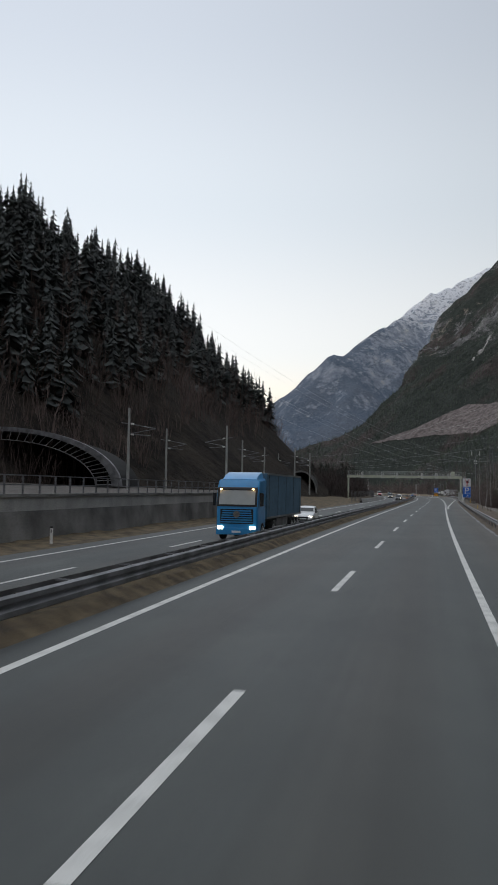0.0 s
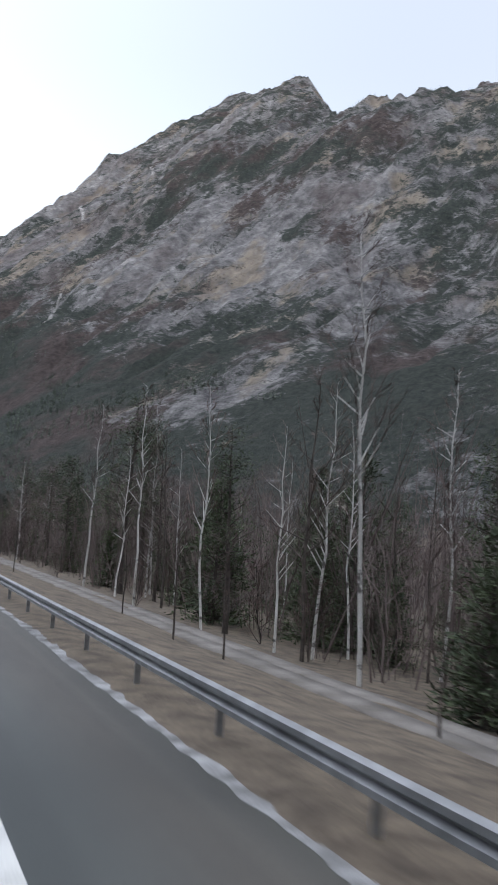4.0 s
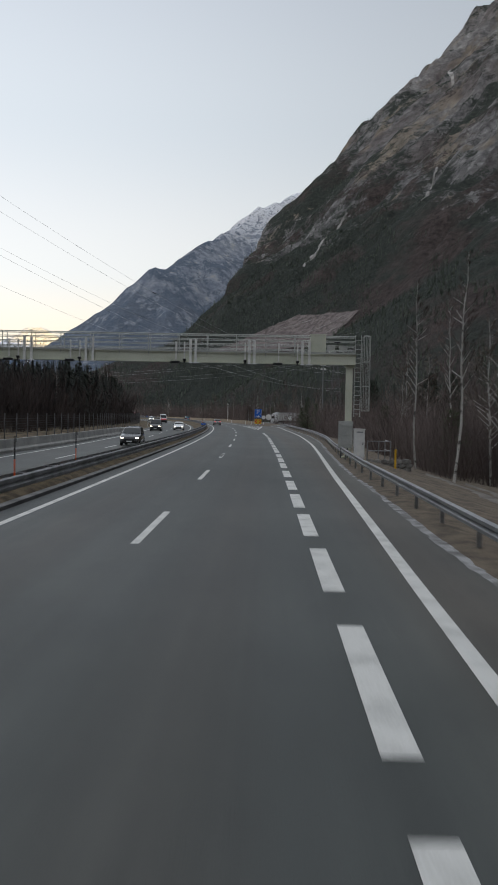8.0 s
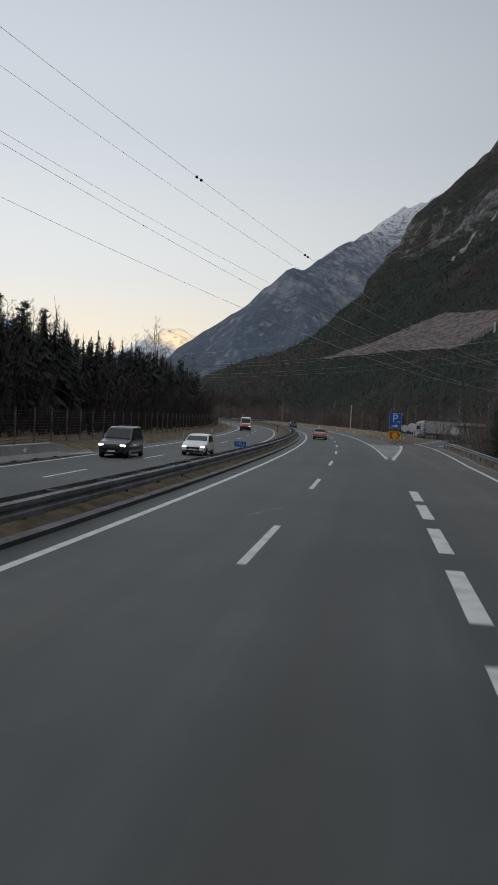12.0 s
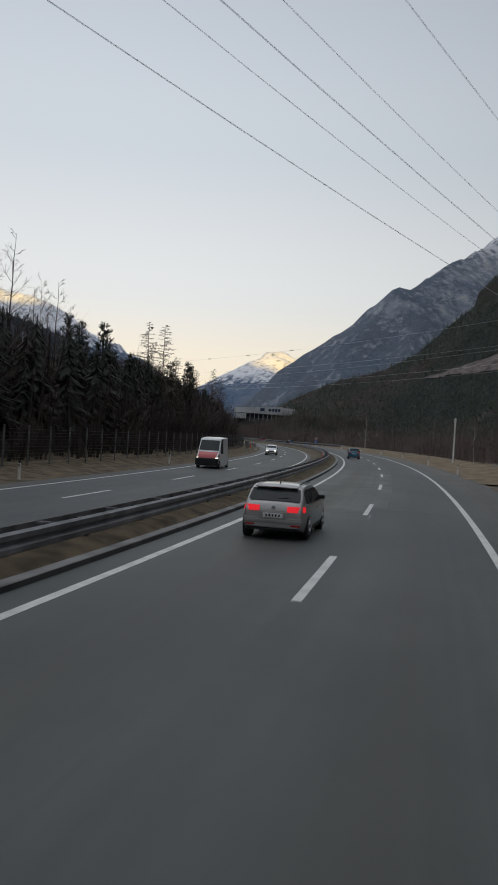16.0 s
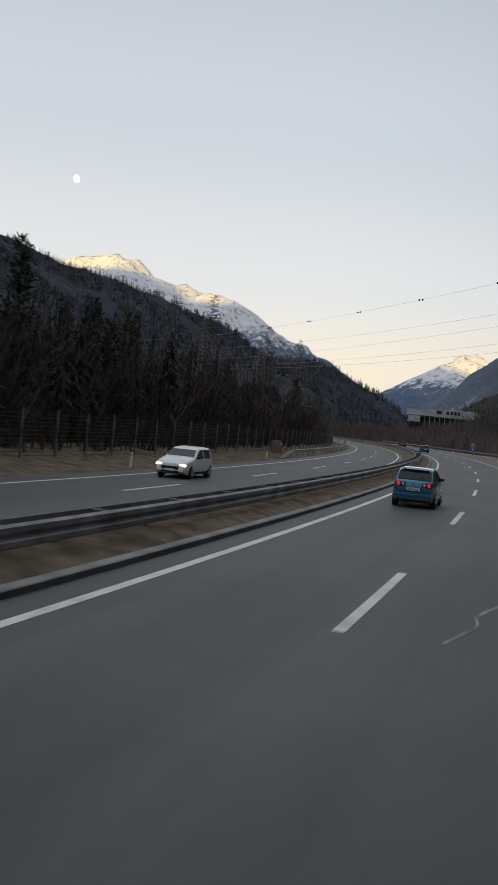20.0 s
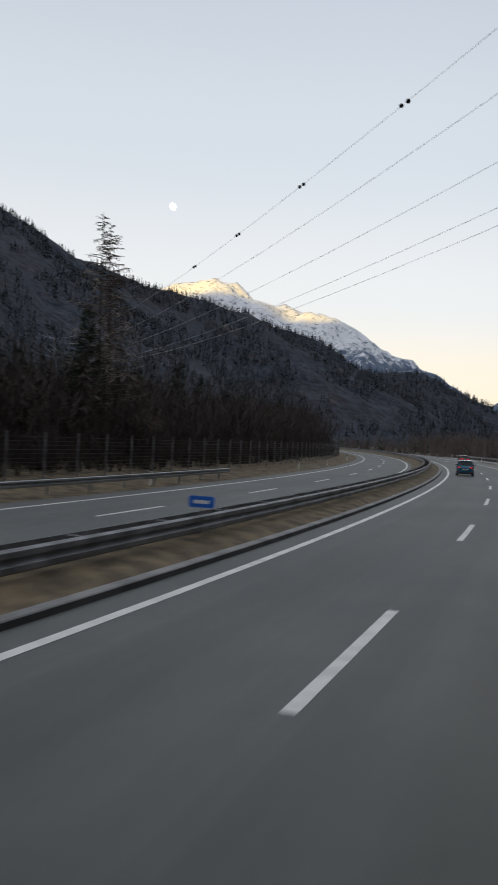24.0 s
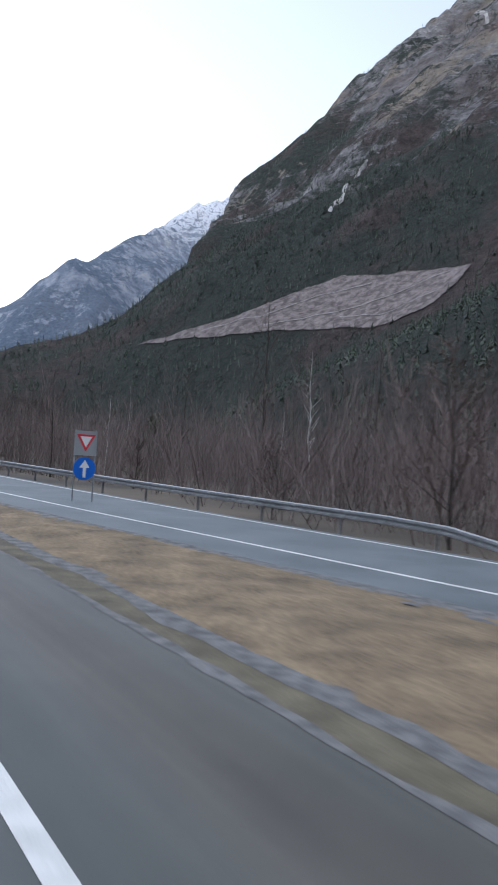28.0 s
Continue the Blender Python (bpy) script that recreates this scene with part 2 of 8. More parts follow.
def cliff_material(name, turn=-31.0):
    """Broken grey limestone with ledges of dwarf forest, streaked down the fall line; more forest low down."""
    m = bpy.data.materials.new(name)
    m.use_nodes = True
    n, k = m.node_tree.nodes, m.node_tree.links
    b = n["Principled BSDF"]
    b.inputs["Roughness"].default_value = 0.95
    b.inputs["Specular IOR Level"].default_value = 0.1
    tc = n.new("ShaderNodeTexCoord")
    pos = n.new("ShaderNodeSeparateXYZ")
    k.new(tc.outputs["Object"], pos.inputs[0])
    geo = n.new("ShaderNodeNewGeometry")
    nor = n.new("ShaderNodeSeparateXYZ")
    k.new(geo.outputs["Normal"], nor.inputs[0])
    mp = n.new("ShaderNodeMapping")
    mp.inputs["Rotation"].default_value = (0, 0, radians(turn))
    k.new(tc.outputs["Object"], mp.inputs[0])

    def tex(scale, detail=8, rough=0.65, stretch=0.5, offset=0.0):
        q = n.new("ShaderNodeMapping")
        q.inputs["Scale"].default_value = (stretch, 1.0, stretch)
        q.inputs["Location"].default_value = (offset, offset * 0.7, 0)
        k.new(mp.outputs[0], q.inputs[0])
        t = n.new("ShaderNodeTexNoise")
        t.inputs["Scale"].default_value, t.inputs["Detail"].default_value, t.inputs["Roughness"].default_value = scale, detail, rough
        k.new(q.outputs[0], t.inputs["Vector"])
        return t.outputs["Fac"]

    def ramp(v, stops):
        r = n.new("ShaderNodeValToRGB")
        el = r.color_ramp.elements
        for i, (p, c) in enumerate(stops):
            e = el[i] if i < 2 else el.new(p)
            e.position, e.color = p, (*c, 1)
        k.new(v, r.inputs[0])
        return r.outputs[0]

    def math_(op, *a):
        x = n.new("ShaderNodeMath")
        x.operation = op
        for i, v in enumerate(a):
            if isinstance(v, (int, float)):
                x.inputs[i].default_value = v
            else:
                k.new(v, x.inputs[i])
        return x.outputs[0]

    def span(v, lo, hi, a=0.0, c=1.0):
        r = n.new("ShaderNodeMapRange")
        for i, x in enumerate((lo, hi, a, c)):
            r.inputs[i + 1].default_value = x
        k.new(v, r.inputs[0])
        return r.outputs[0]

    def mix(f, a, c, mode="MIX"):
        x = n.new("ShaderNodeMixRGB")
        x.blend_type = mode
        for i, v in enumerate((f, a, c)):
            if isinstance(v, (int, float)):
                x.inputs[i].default_value = v
            else:
                k.new(v, x.inputs[i])
        return x.outputs[0]
    coarse = tex(0.016, 6, 0.6, 0.55, 15)
    fine = tex(0.055, 13, 0.8, 0.95)
    grain = math_("ADD", math_("MULTIPLY", coarse, 0.25), math_("MULTIPLY", fine, 0.75))
    rock = ramp(grain, ((0.36, (0.06, 0.058, 0.06)), (0.64, ROCK_PALE), (0.45, (0.13, 0.125, 0.125)), (0.53, ROCK_MID)))
    beige = ramp(tex(0.05, 8, 0.7, 0.6, 90), ((0.35, (0.17, 0.14, 0.11)), (0.7, (0.44, 0.37, 0.28))))
    rock = mix(span(tex(0.012, 5, 0.6, 0.6, 40), 0.54, 0.62, 0, 0.75), rock, beige)
    plum = ramp(tex(0.09, 8, 0.75, 0.7, 130), ((0.35, (0.075, 0.06, 0.058)), (0.7, (0.21, 0.165, 0.155))))
    rock = mix(span(tex(0.009, 5, 0.6, 0.7, 160), 0.52, 0.62, 0, 0.45), rock, plum)
    wood = ramp(tex(0.2, 6, 0.75, 0.8), ((0.35, FOREST_DARK), (0.68, FOREST_PALE)))
    brown = ramp(tex(0.14, 6, 0.75, 0.8, 30), ((0.35, (0.045, 0.037, 0.035)), (0.7, (0.125, 0.1, 0.092))))
    wood = mix(span(tex(0.008, 6, 0.65, 0.8, 70), 0.5, 0.6), wood, brown)
    cover = n.new("ShaderNodeAttribute")
    cover.attribute_name = "bare"
    patch = math_("ADD", math_("MULTIPLY", tex(0.0065, 5, 0.6, 0.7, 10), 0.25), math_("MULTIPLY", tex(0.036, 14, 0.86, 1.0, 20), 0.75))
    patch = math_("ADD", patch, math_("MULTIPLY", cover.outputs["Fac"], 0.1))
    near = span(pos.outputs[0], 130, 235)
    low = math_("MULTIPLY", span(pos.outputs[2], 90, 330, -0.13, -0.012), span(near, 0, 1, 1.0, 0.12))
    bias = math_("ADD", span(near, 0, 1, 0.0, 0.02), math_("ADD", low, span(nor.outputs[2], 0.75, 0.35, -0.03, 0.05)))
    isrock = span(math_("ADD", patch, bias), 0.488, 0.528)
    k.new(mix(isrock, wood, rock), b.inputs["Base Color"])
    bp = n.new("ShaderNodeBump")
    bp.inputs["Strength"].default_value, bp.inputs["Distance"].default_value = 1.0, 9.0
    k.new(tex(0.04, 12, 0.78, 0.9, 5), bp.inputs["Height"])
    k.new(bp.outputs[0], b.inputs["Normal"])
    return m


M = {}
M["asphalt"] = material("asphalt", (0.038, 0.0435, 0.042), (0.056, 0.0625, 0.06), 0.6, 0.12, 8, 0.35, 0, 55)
M["asphalt_old"] = material("asphalt_old", (0.082, 0.09, 0.086), (0.112, 0.121, 0.115), 0.7, 0.3, 8, 0.35, 0, 50)


def worn(m):
    """Wheel tracks, oil streaks and patches that run along the road."""
    n, k = m.node_tree.nodes, m.node_tree.links
    b = n["Principled BSDF"]
    col = b.inputs["Base Color"].links[0].from_socket
    uv = n.new("ShaderNodeUVMap")
    uv.uv_map = "road"
    prev = col
    for sx, sy, lo, hi, c, amt in ((1.1, 0.012, 0.4, 0.7, 0.66, 0.8), (5.0, 0.03, 0.45, 0.75, 1.3, 0.5), (0.35, 0.05, 0.45, 0.62, 1.2, 0.6)):
        mp = n.new("ShaderNodeMapping")
        mp.inputs["Scale"].default_value = (sx, sy, 1)
        t = n.new("ShaderNodeTexNoise")
        t.inputs["Scale"].default_value = 1.0
        t.inputs["Detail"].default_value = 5
        mr = n.new("ShaderNodeMapRange")
        mr.inputs[1].default_value, mr.inputs[2].default_value, mr.inputs[4].default_value = lo, hi, amt
        mx = n.new("ShaderNodeMixRGB")
        mx.blend_type = "MULTIPLY"
        mx.inputs[2].default_value = (c, c, c * 0.98, 1)
        k.new(uv.outputs[0], mp.inputs[0])
        k.new(mp.outputs[0], t.inputs["Vector"])
        k.new(t.outputs["Fac"], mr.inputs[0])
        k.new(mr.outputs[0], mx.inputs[0])
        k.new(prev, mx.inputs[1])
        prev = mx.outputs[0]
    # soft cloudy patches, and a dustier, browner shoulder
    for size, low_, high_, c, amt in ((0.45, 0.42, 0.66, (1.32, 1.3, 1.26), 0.6), (1.7, 0.48, 0.7, (0.76, 0.76, 0.77), 0.5)):
        t = n.new("ShaderNodeTexNoise")
        t.inputs["Scale"].default_value, t.inputs["Detail"].default_value = size, 4
        mp = n.new("ShaderNodeMapping")
        mp.inputs["Scale"].default_value = (1, 0.4, 1)
        mr = n.new("ShaderNodeMapRange")
        mr.inputs[1].default_value, mr.inputs[2].default_value, mr.inputs[4].default_value = low_, high_, amt
        mx = n.new("ShaderNodeMixRGB")
        mx.blend_type = "MULTIPLY"
        mx.inputs[2].default_value = (*c, 1)
        k.new(uv.outputs[0], mp.inputs[0])
        k.new(mp.outputs[0], t.inputs["Vector"])
        k.new(t.outputs["Fac"], mr.inputs[0])
        k.new(mr.outputs[0], mx.inputs[0])
        k.new(prev, mx.inputs[1])
        prev = mx.outputs[0]
    side = n.new("ShaderNodeSeparateXYZ")
    k.new(uv.outputs[0], side.inputs[0])
    mr = n.new("ShaderNodeMapRange")
    mr.inputs[1].default_value, mr.inputs[2].default_value = -4.0, -5.6
    mx = n.new("ShaderNodeMixRGB")
    mx.blend_type = "MULTIPLY"
    mx.inputs[2].default_value = (1.42, 1.26, 1.16, 1)
    k.new(side.outputs[0], mr.inputs[0])
    k.new(mr.outputs[0], mx.inputs[0])
    k.new(prev, mx.inputs[1])
    prev = mx.outputs[0]
    # rubber and oil down the middle of each lane
    sp = n.new("ShaderNodeSeparateXYZ")
    k.new(uv.outputs[0], sp.inputs[0])
    ang = n.new("ShaderNodeMath")
    ang.operation = "MULTIPLY"
    ang.inputs[1].default_value = 2 * math.pi / 3.75
    cs = n.new("ShaderNodeMath")
    cs.operation = "COSINE"
    mr = n.new("ShaderNodeMapRange")
    mr.inputs[1].default_value, mr.inputs[2].default_value, mr.inputs[3].default_value, mr.inputs[4].default_value = 0.1, -1.0, 0.0, 0.9
    mx = n.new("ShaderNodeMixRGB")
    mx.blend_type = "MULTIPLY"
    mx.inputs[2].default_value = (0.92, 0.83, 0.79, 1)
    k.new(sp.outputs[0], ang.inputs[0])
    k.new(ang.outputs[0], cs.inputs[0])
    k.new(cs.outputs[0], mr.inputs[0])
    k.new(mr.outputs[0], mx.inputs[0])
    k.new(prev, mx.inputs[1])
    k.new(mx.outputs[0], b.inputs["Base Color"])


worn(M["asphalt"])
worn(M["asphalt_old"])
M["line"] = material("road_paint", (0.42, 0.42, 0.4), (0.62, 0.615, 0.585), 0.6, 1.6, 10, 0.2, 0, 50, (0.28, 0.55))
M["dry_grass"] = material("dry_grass", (0.1, 0.072, 0.043), (0.24, 0.178, 0.106), 0.95, 0.9, 12, 1.0, 0, 11, (0.3, 0.7), speck=0.8)
M["dark_grass"] = material("dark_winter_grass", (0.05, 0.037, 0.022), (0.16, 0.12, 0.07), 0.95, 1.3, 12, 0.9, 0, 24)
# leaf litter, its colour darkened for the shade under the trees
M["wood_floor"] = material("wood_floor", (0.025, 0.02, 0.015), (0.075, 0.056, 0.04), 0.95, 0.9, 12, 0.9, 0, 12)
M["litter"] = material("leaf_litter_and_grass", (0.062, 0.048, 0.035), (0.172, 0.136, 0.097), 0.95, 1.6, 12, 1.0, 0, 14, (0.3, 0.7))
M["earth"] = material("valley_floor", (0.05, 0.043, 0.033), (0.11, 0.085, 0.06), 0.95, 0.08, 10, 0.8, 0, 9)
M["gravel"] = material("gravel_track", (0.13, 0.115, 0.1), (0.22, 0.2, 0.18), 0.95, 0.8, 10, 0.6, 0, 40)
# dark tone puts the shadow behind the median rails into the posts
M["post_dark"] = material("shade_dark", (0.025, 0.022, 0.02), (0.06, 0.05, 0.045), 0.7, 3)
M["slip"] = material("pale_asphalt", (0.085, 0.1, 0.105), (0.125, 0.142, 0.148), 0.65, 0.4, 8, 0.3, 0, 50)
M["kerb_face"] = material("tarry_kerb_face", (0.02, 0.02, 0.021), (0.05, 0.05, 0.052), 0.8, 0.8, 8, 0.3, 0, 25)
M["gravel_pale"] = material("pale_gravel", (0.2, 0.185, 0.17), (0.36, 0.34, 0.32), 0.95, 0.5, 8, 0.4, 0, 8)
M["frost"] = material("salted_verge", (0.1, 0.098, 0.094), (0.36, 0.36, 0.36), 0.9, 1.6, 10, 0.5, 0, 30)
M["kerb"] = material("kerb_concrete", (0.13, 0.13, 0.13), (0.25, 0.245, 0.24), 0.85, 0.8, 8, 0.4, 0, 25)
M["concrete"] = material("weathered_concrete", (0.09, 0.088, 0.085), (0.26, 0.255, 0.245), 0.85, 0.35, 10, 0.4, 0, 14)
M["concrete_light"] = material("pale_concrete", (0.3, 0.3, 0.29), (0.42, 0.415, 0.4), 0.85, 0.6, 8, 0.3, 0, 20)
M["galv"] = material("galvanised_steel", (0.25, 0.255, 0.26), (0.33, 0.335, 0.34), 0.5, 0.6, 4, 0.03, 0.7, 6)
M["galv_dark"] = material("weathered_galvanised_steel", (0.12, 0.12, 0.125), (0.25, 0.25, 0.26), 0.55, 1.2, 8, 0.1, 0.5, 20)


def link(name, bm, mat, parent=None):
    me = bpy.data.meshes.new(name)
    bm.to_mesh(me)
    bm.free()
    if mat:
        me.materials.append(M[mat] if isinstance(mat, str) else mat)
    ob = new(name, me)
    if parent:
        ob.parent = parent
    return ob


def part(name, bm, mat, parent, label=""):
    ob = link(name, bm, mat, parent)
    if label:
        ob["label"] = label
    return ob


def mesh_np(name, verts, faces, mat, smooth=False):
    me = bpy.data.meshes.new(name)
    v = np.asarray(verts, np.float32).reshape(-1, 3)
    if isinstance(faces, list):
        me.from_pydata(v.tolist(), [], faces)
    else:
        me.vertices.add(len(v))
        me.vertices.foreach_set("co", v.ravel())
        me.loops.add(faces.size)
        me.loops.foreach_set("vertex_index", faces.ravel().astype(np.int32))
        me.polygons.add(len(faces))
        me.polygons.foreach_set("loop_start", np.arange(0, faces.size, faces.shape[1], dtype=np.int32))
        me.update(calc_edges=True)
    if mat:
        me.materials.append(M[mat] if isinstance(mat, str) else mat)
    if smooth:
        me.polygons.foreach_set("use_smooth", [True] * len(me.polygons))
    me.update()
    return new(name, me)


def grid_faces(nu, nv):
    i = np.arange(nu - 1)[:, None] * nv + np.arange(nv - 1)[None, :]
    return np.stack([i, i + nv, i + nv + 1, i + 1], -1).reshape(-1, 4)


def ribbon(name, s0, s1, left, right, z, mat, label="", category="road", step=4.0, kind="structure", thick=0.0):
    """A strip of the road's surface between two lateral offsets, each a number or a function of s."""
    n = max(2, int((s1 - s0) / step) + 1)
    s = np.linspace(s0, s1, n)
    a = left(s) if callable(left) else left + 0 * s
    b = right(s) if callable(right) else right + 0 * s
    zz = z(s) if callable(z) else z
    rows = [at(s, a, zz), at(s, b, zz)]
    if thick:
        rows = [at(s, a, zz - thick)] + rows + [at(s, b, zz - thick)]
    v = np.stack(rows, 1)
    ob = mesh_np(name, v, grid_faces(n, len(rows)), mat)
    lay = ob.data.uv_layers.new(name="road")
    k = len(rows)
    lat = np.stack([a] * (k // 2) + [b] * (k - k // 2), 1).reshape(-1)
    vi = np.zeros(len(ob.data.loops), int)
    ob.data.loops.foreach_get("vertex_index", vi)
    lay.data.foreach_set("uv", np.stack([lat[vi], np.repeat(s, k)[vi]], -1).reshape(-1))
    return tagged(ob, label, category, kind=kind)


def box(bm, cx, cy, cz, sx, sy, sz, bevel=0.0):
    r = bmesh.ops.create_cube(bm, size=1.0, matrix=Matrix.LocRotScale((cx, cy, cz), None, (sx, sy, sz)))
    if bevel:
        es = list({e for v in r["verts"] for e in v.link_edges})
        bmesh.ops.bevel(bm, geom=es, offset=bevel, segments=2, affect="EDGES", profile=0.7)
    return bm


def rod(bm, p, q, r0, r1=None, seg=8):
    p, q = Vector(p), Vector(q)
    d = q - p
    m = Matrix.Translation((p + q) / 2) @ d.to_track_quat("Z", "Y").to_matrix().to_4x4()
    bmesh.ops.create_cone(bm, cap_ends=True, segments=seg, radius1=r0, radius2=r0 if r1 is None else r1, depth=d.length, matrix=m)
    return bm


def B():
    return bmesh.new()


def empty(name, m, label="", category="", group="", kind=""):
    e = new(name)
    e.matrix_world = m
    return tagged(e, label, category, group, kind)


# ---- valley floor and mountains ----
def road_sl(x, y):
    """Nearest place along the road for plan points, as arrays."""
    s = np.clip(y, -100, 1080) * 1.0
    for _ in range(6):
        th = np.interp(s, GS, TH)
        dx, dy = x - np.interp(s, GS, RX), y - np.interp(s, GS, RY)
        s = np.clip(s + (-dx * np.sin(th) + dy * np.cos(th)) * 0.8, -120, 1099)
    th = np.interp(s, GS, TH)
    dx, dy = x - np.interp(s, GS, RX), y - np.interp(s, GS, RY)
    return s, -(dx * np.cos(th) + dy * np.sin(th))


def wall_plane(x, y):
    u = 59 + 0.5 * (x + 59) + 0.3 * (y - 1116)
    return u


def rock_mountain(x, y):
    u = wall_plane(x, y)
    hollow = np.clip((x + 190) / 90, 0, 1) * np.exp(-((x - 15) / 223) ** 2 - ((y - 1128) / 127) ** 2)     # the felled patch lies in a hollow
    calm = 1 - 0.85 * np.exp(-((x - 40) / 150) ** 4 - ((y - 1185) / 110) ** 4)
    rough = fbm(x / 260, y / 260, 3, 6)
    ridge = 0.25 - np.abs(fbm(x / 300 + 5, y / 300, 9, 5)) * 2
    gx_, gy_ = x * 0.857 + y * 0.514, -x * 0.514 + y * 0.857
    gully = 0.25 - np.abs(fbm(gx_ / 520, gy_ / 110, 15, 4)) * 2
    face = np.where(u > 0, np.interp(u, [0, 300, 700, 1000, 1300], [0, 300, 978, 1365, 1700]), u * 0.5)
    face = face + 75 * np.exp(-((x - 960) ** 2 + (y - 2640) ** 2) / 170 ** 2)
    amp = np.clip((u - 60) / 500, 0, 1)
    crag = 0.25 - np.abs(fbm(gx_ / 130, gy_ / 48, 25, 4)) * 2
    face = face + amp * (rough * 120 + ridge * 60 + gully * 42) + calm * np.clip((u - 60) / 160, 0, 1) * (crag * 38 + (0.25 - np.abs(fbm(gx_ / 60, gy_ / 26, 35, 3)) * 2) * 14)
    yr = np.interp(x, [-2000, -430, -330, -194, -155, -110, -41, 27, 945, 4000], [900, 1150, 1310, 1375, 1390, 1415, 1570, 1930, 2640, 2640])
    d1 = (y - yr) * np.interp(x, [-400, 27, 200], [0.75, 0.75, 0.82])
    sag = np.interp(x, [300, 450, 720, 866, 1000, 1100], [0, 42, 50, 92, 66, 40]) * np.clip((y - yr + 520) / 420, 0, 1)
    east = np.interp(y, [1100, 1500, 1700, 1850, 2010, 2170, 2400], [1000, 850, 822, 880, 962, 1010, 1030])
    z1 = face - sag - 1.5 * np.maximum(0, d1) - 1.6 * np.maximum(0, x - east)
    z1 = z1 - 24 * np.exp(-((x + 112) / 62) ** 2)
    d2 = (x - 902) * 0.308 + (y - 1646) * 0.951
    z2 = face - 1.5 * np.maximum(0, d2) - np.interp(x, [830, 915, 1010, 1110, 1200, 1400], [25, 128, 128, 100, 82, 105]) - 1.2 * np.maximum(0, 130 - x)
    return np.maximum(z1, z2) - 62 * hollow


CLIFFS = [(410, 2119, 80), (468, 2148, 64), (260, 1862, 68), (311, 1755, 57), (353, 1368, 67), (134, 1448, 31), (637, 1862, 59), (439, 1368, 57), (491, 1417, 48), (486, 1208, 62), (583, 1234, 56), (620, 1157, 48), (418, 1113, 56), (483, 1083, 60), (519, 1004, 58), (496, 881, 39), (207, 802, 27), (239, 745, 34), (286, 743, 35), (432, 820, 24), (695, 1569, 38), (67, 1635, 44), (321, 1109, 26)]
WOODS = [(192, 942, 39), (156, 1097, 58), (77, 1138, 60), (258, 954, 33), (308, 889, 32), (356, 859, 31), (542, 1577, 55), (607, 1518, 61), (630, 1336, 49), (677, 1257, 48), (508, 1680, 36), (233, 1156, 31), (314, 660, 35), (339, 631, 34), (256, 628, 22), (148, 793, 32), (129, 1832, 51), (524, 1177, 22), (531, 1369, 26), (387, 1653, 24), (202, 1590, 40), (455, 1556, 23), (551, 1111, 17)]


def bareness(x, y):
    """How bare the mountain is: above zero cliffs, below zero woods on ledges; broken up at several sizes."""
    wx, wy = x + 60 * fbm(x / 90, y / 90, 61, 4), y + 60 * fbm(x / 90 + 7, y / 90, 67, 4)
    out = 0.1 * fbm(x / 200, y / 200, 71, 3) * 4
    for blobs, sign in ((CLIFFS, 1.0), (WOODS, -1.0)):
        best = np.zeros(np.shape(x))
        for cx, cy, r in blobs:
            best = np.maximum(best, np.exp(-((wx - cx) ** 2 + (wy - cy) ** 2) / (r * 1.05) ** 2))
        out = out + sign * best
    return np.clip(out, -1, 1)


def ground_z(x, y):
    """The valley floor: level with the road beside it, falling away to the right, rising to the left."""
    s, l = road_sl(x, y)
    right = np.maximum(0, -l - 9)
    left = np.maximum(0, l - 19)
    ramp_fill = np.clip((s - 380) / 60, 0, 1) * np.clip((800 - s) / 100, 0, 1)
    z = -0.35 - 2.6 * np.clip(right / 22, 0, 1) * (1 - 0.75 * ramp_fill) + 0.02 * np.clip(left, 0, 30)
    return z + fbm(x / 14, y / 14, 21, 3) * 0.5 * np.clip((np.abs(l) - 22) / 20, 0, 1)


def heightfield(name, x0, x1, y0, y1, step, fn, mat, label, category="mountain"):
    xs, ys = np.arange(x0, x1 + 1, step), np.arange(y0, y1 + 1, step)
    X, Y = np.meshgrid(xs, ys, indexing="ij")
    Z = fn(X, Y)
    ob = mesh_np(name, np.stack([X, Y, Z], -1), grid_faces(len(xs), len(ys)), mat, True)
    return tagged(ob, label, category, kind="structure")


def ridge_fn(points, slope, rough, seed, foot=-30, cell=300, asym=1.0):
    pts = np.array(points, float)

    def fn(x, y):
        best = np.full(x.shape, -1e9)
        for a, b in zip(pts[:-1], pts[1:]):
            d = b[:2] - a[:2]
            t = np.clip(((x - a[0]) * d[0] + (y - a[1]) * d[1]) / (d @ d), 0, 1)
            dist = np.hypot(x - a[0] - t * d[0], y - a[1] - t * d[1])
            best = np.maximum(best, a[2] + t * (b[2] - a[2]) - slope * dist)
        w = np.clip((best - foot) / 120, 0, 1)
        return np.maximum(foot, best + w * rough * (fbm(x / cell, y / cell, seed, 6) + 0.6 * (0.25 - np.abs(fbm(x / cell * 1.7, y / cell * 1.7, seed + 5, 4)) * 2)))
    return fn


def polar(cx, cy, rows):
    """Ridge points from bearing (degrees left of +y), rise per metre and distance."""
    return [(cx - math.sin(radians(a)) * r, cy + math.cos(radians(a)) * r, 2.74 + e * r) for a, e, r in rows]


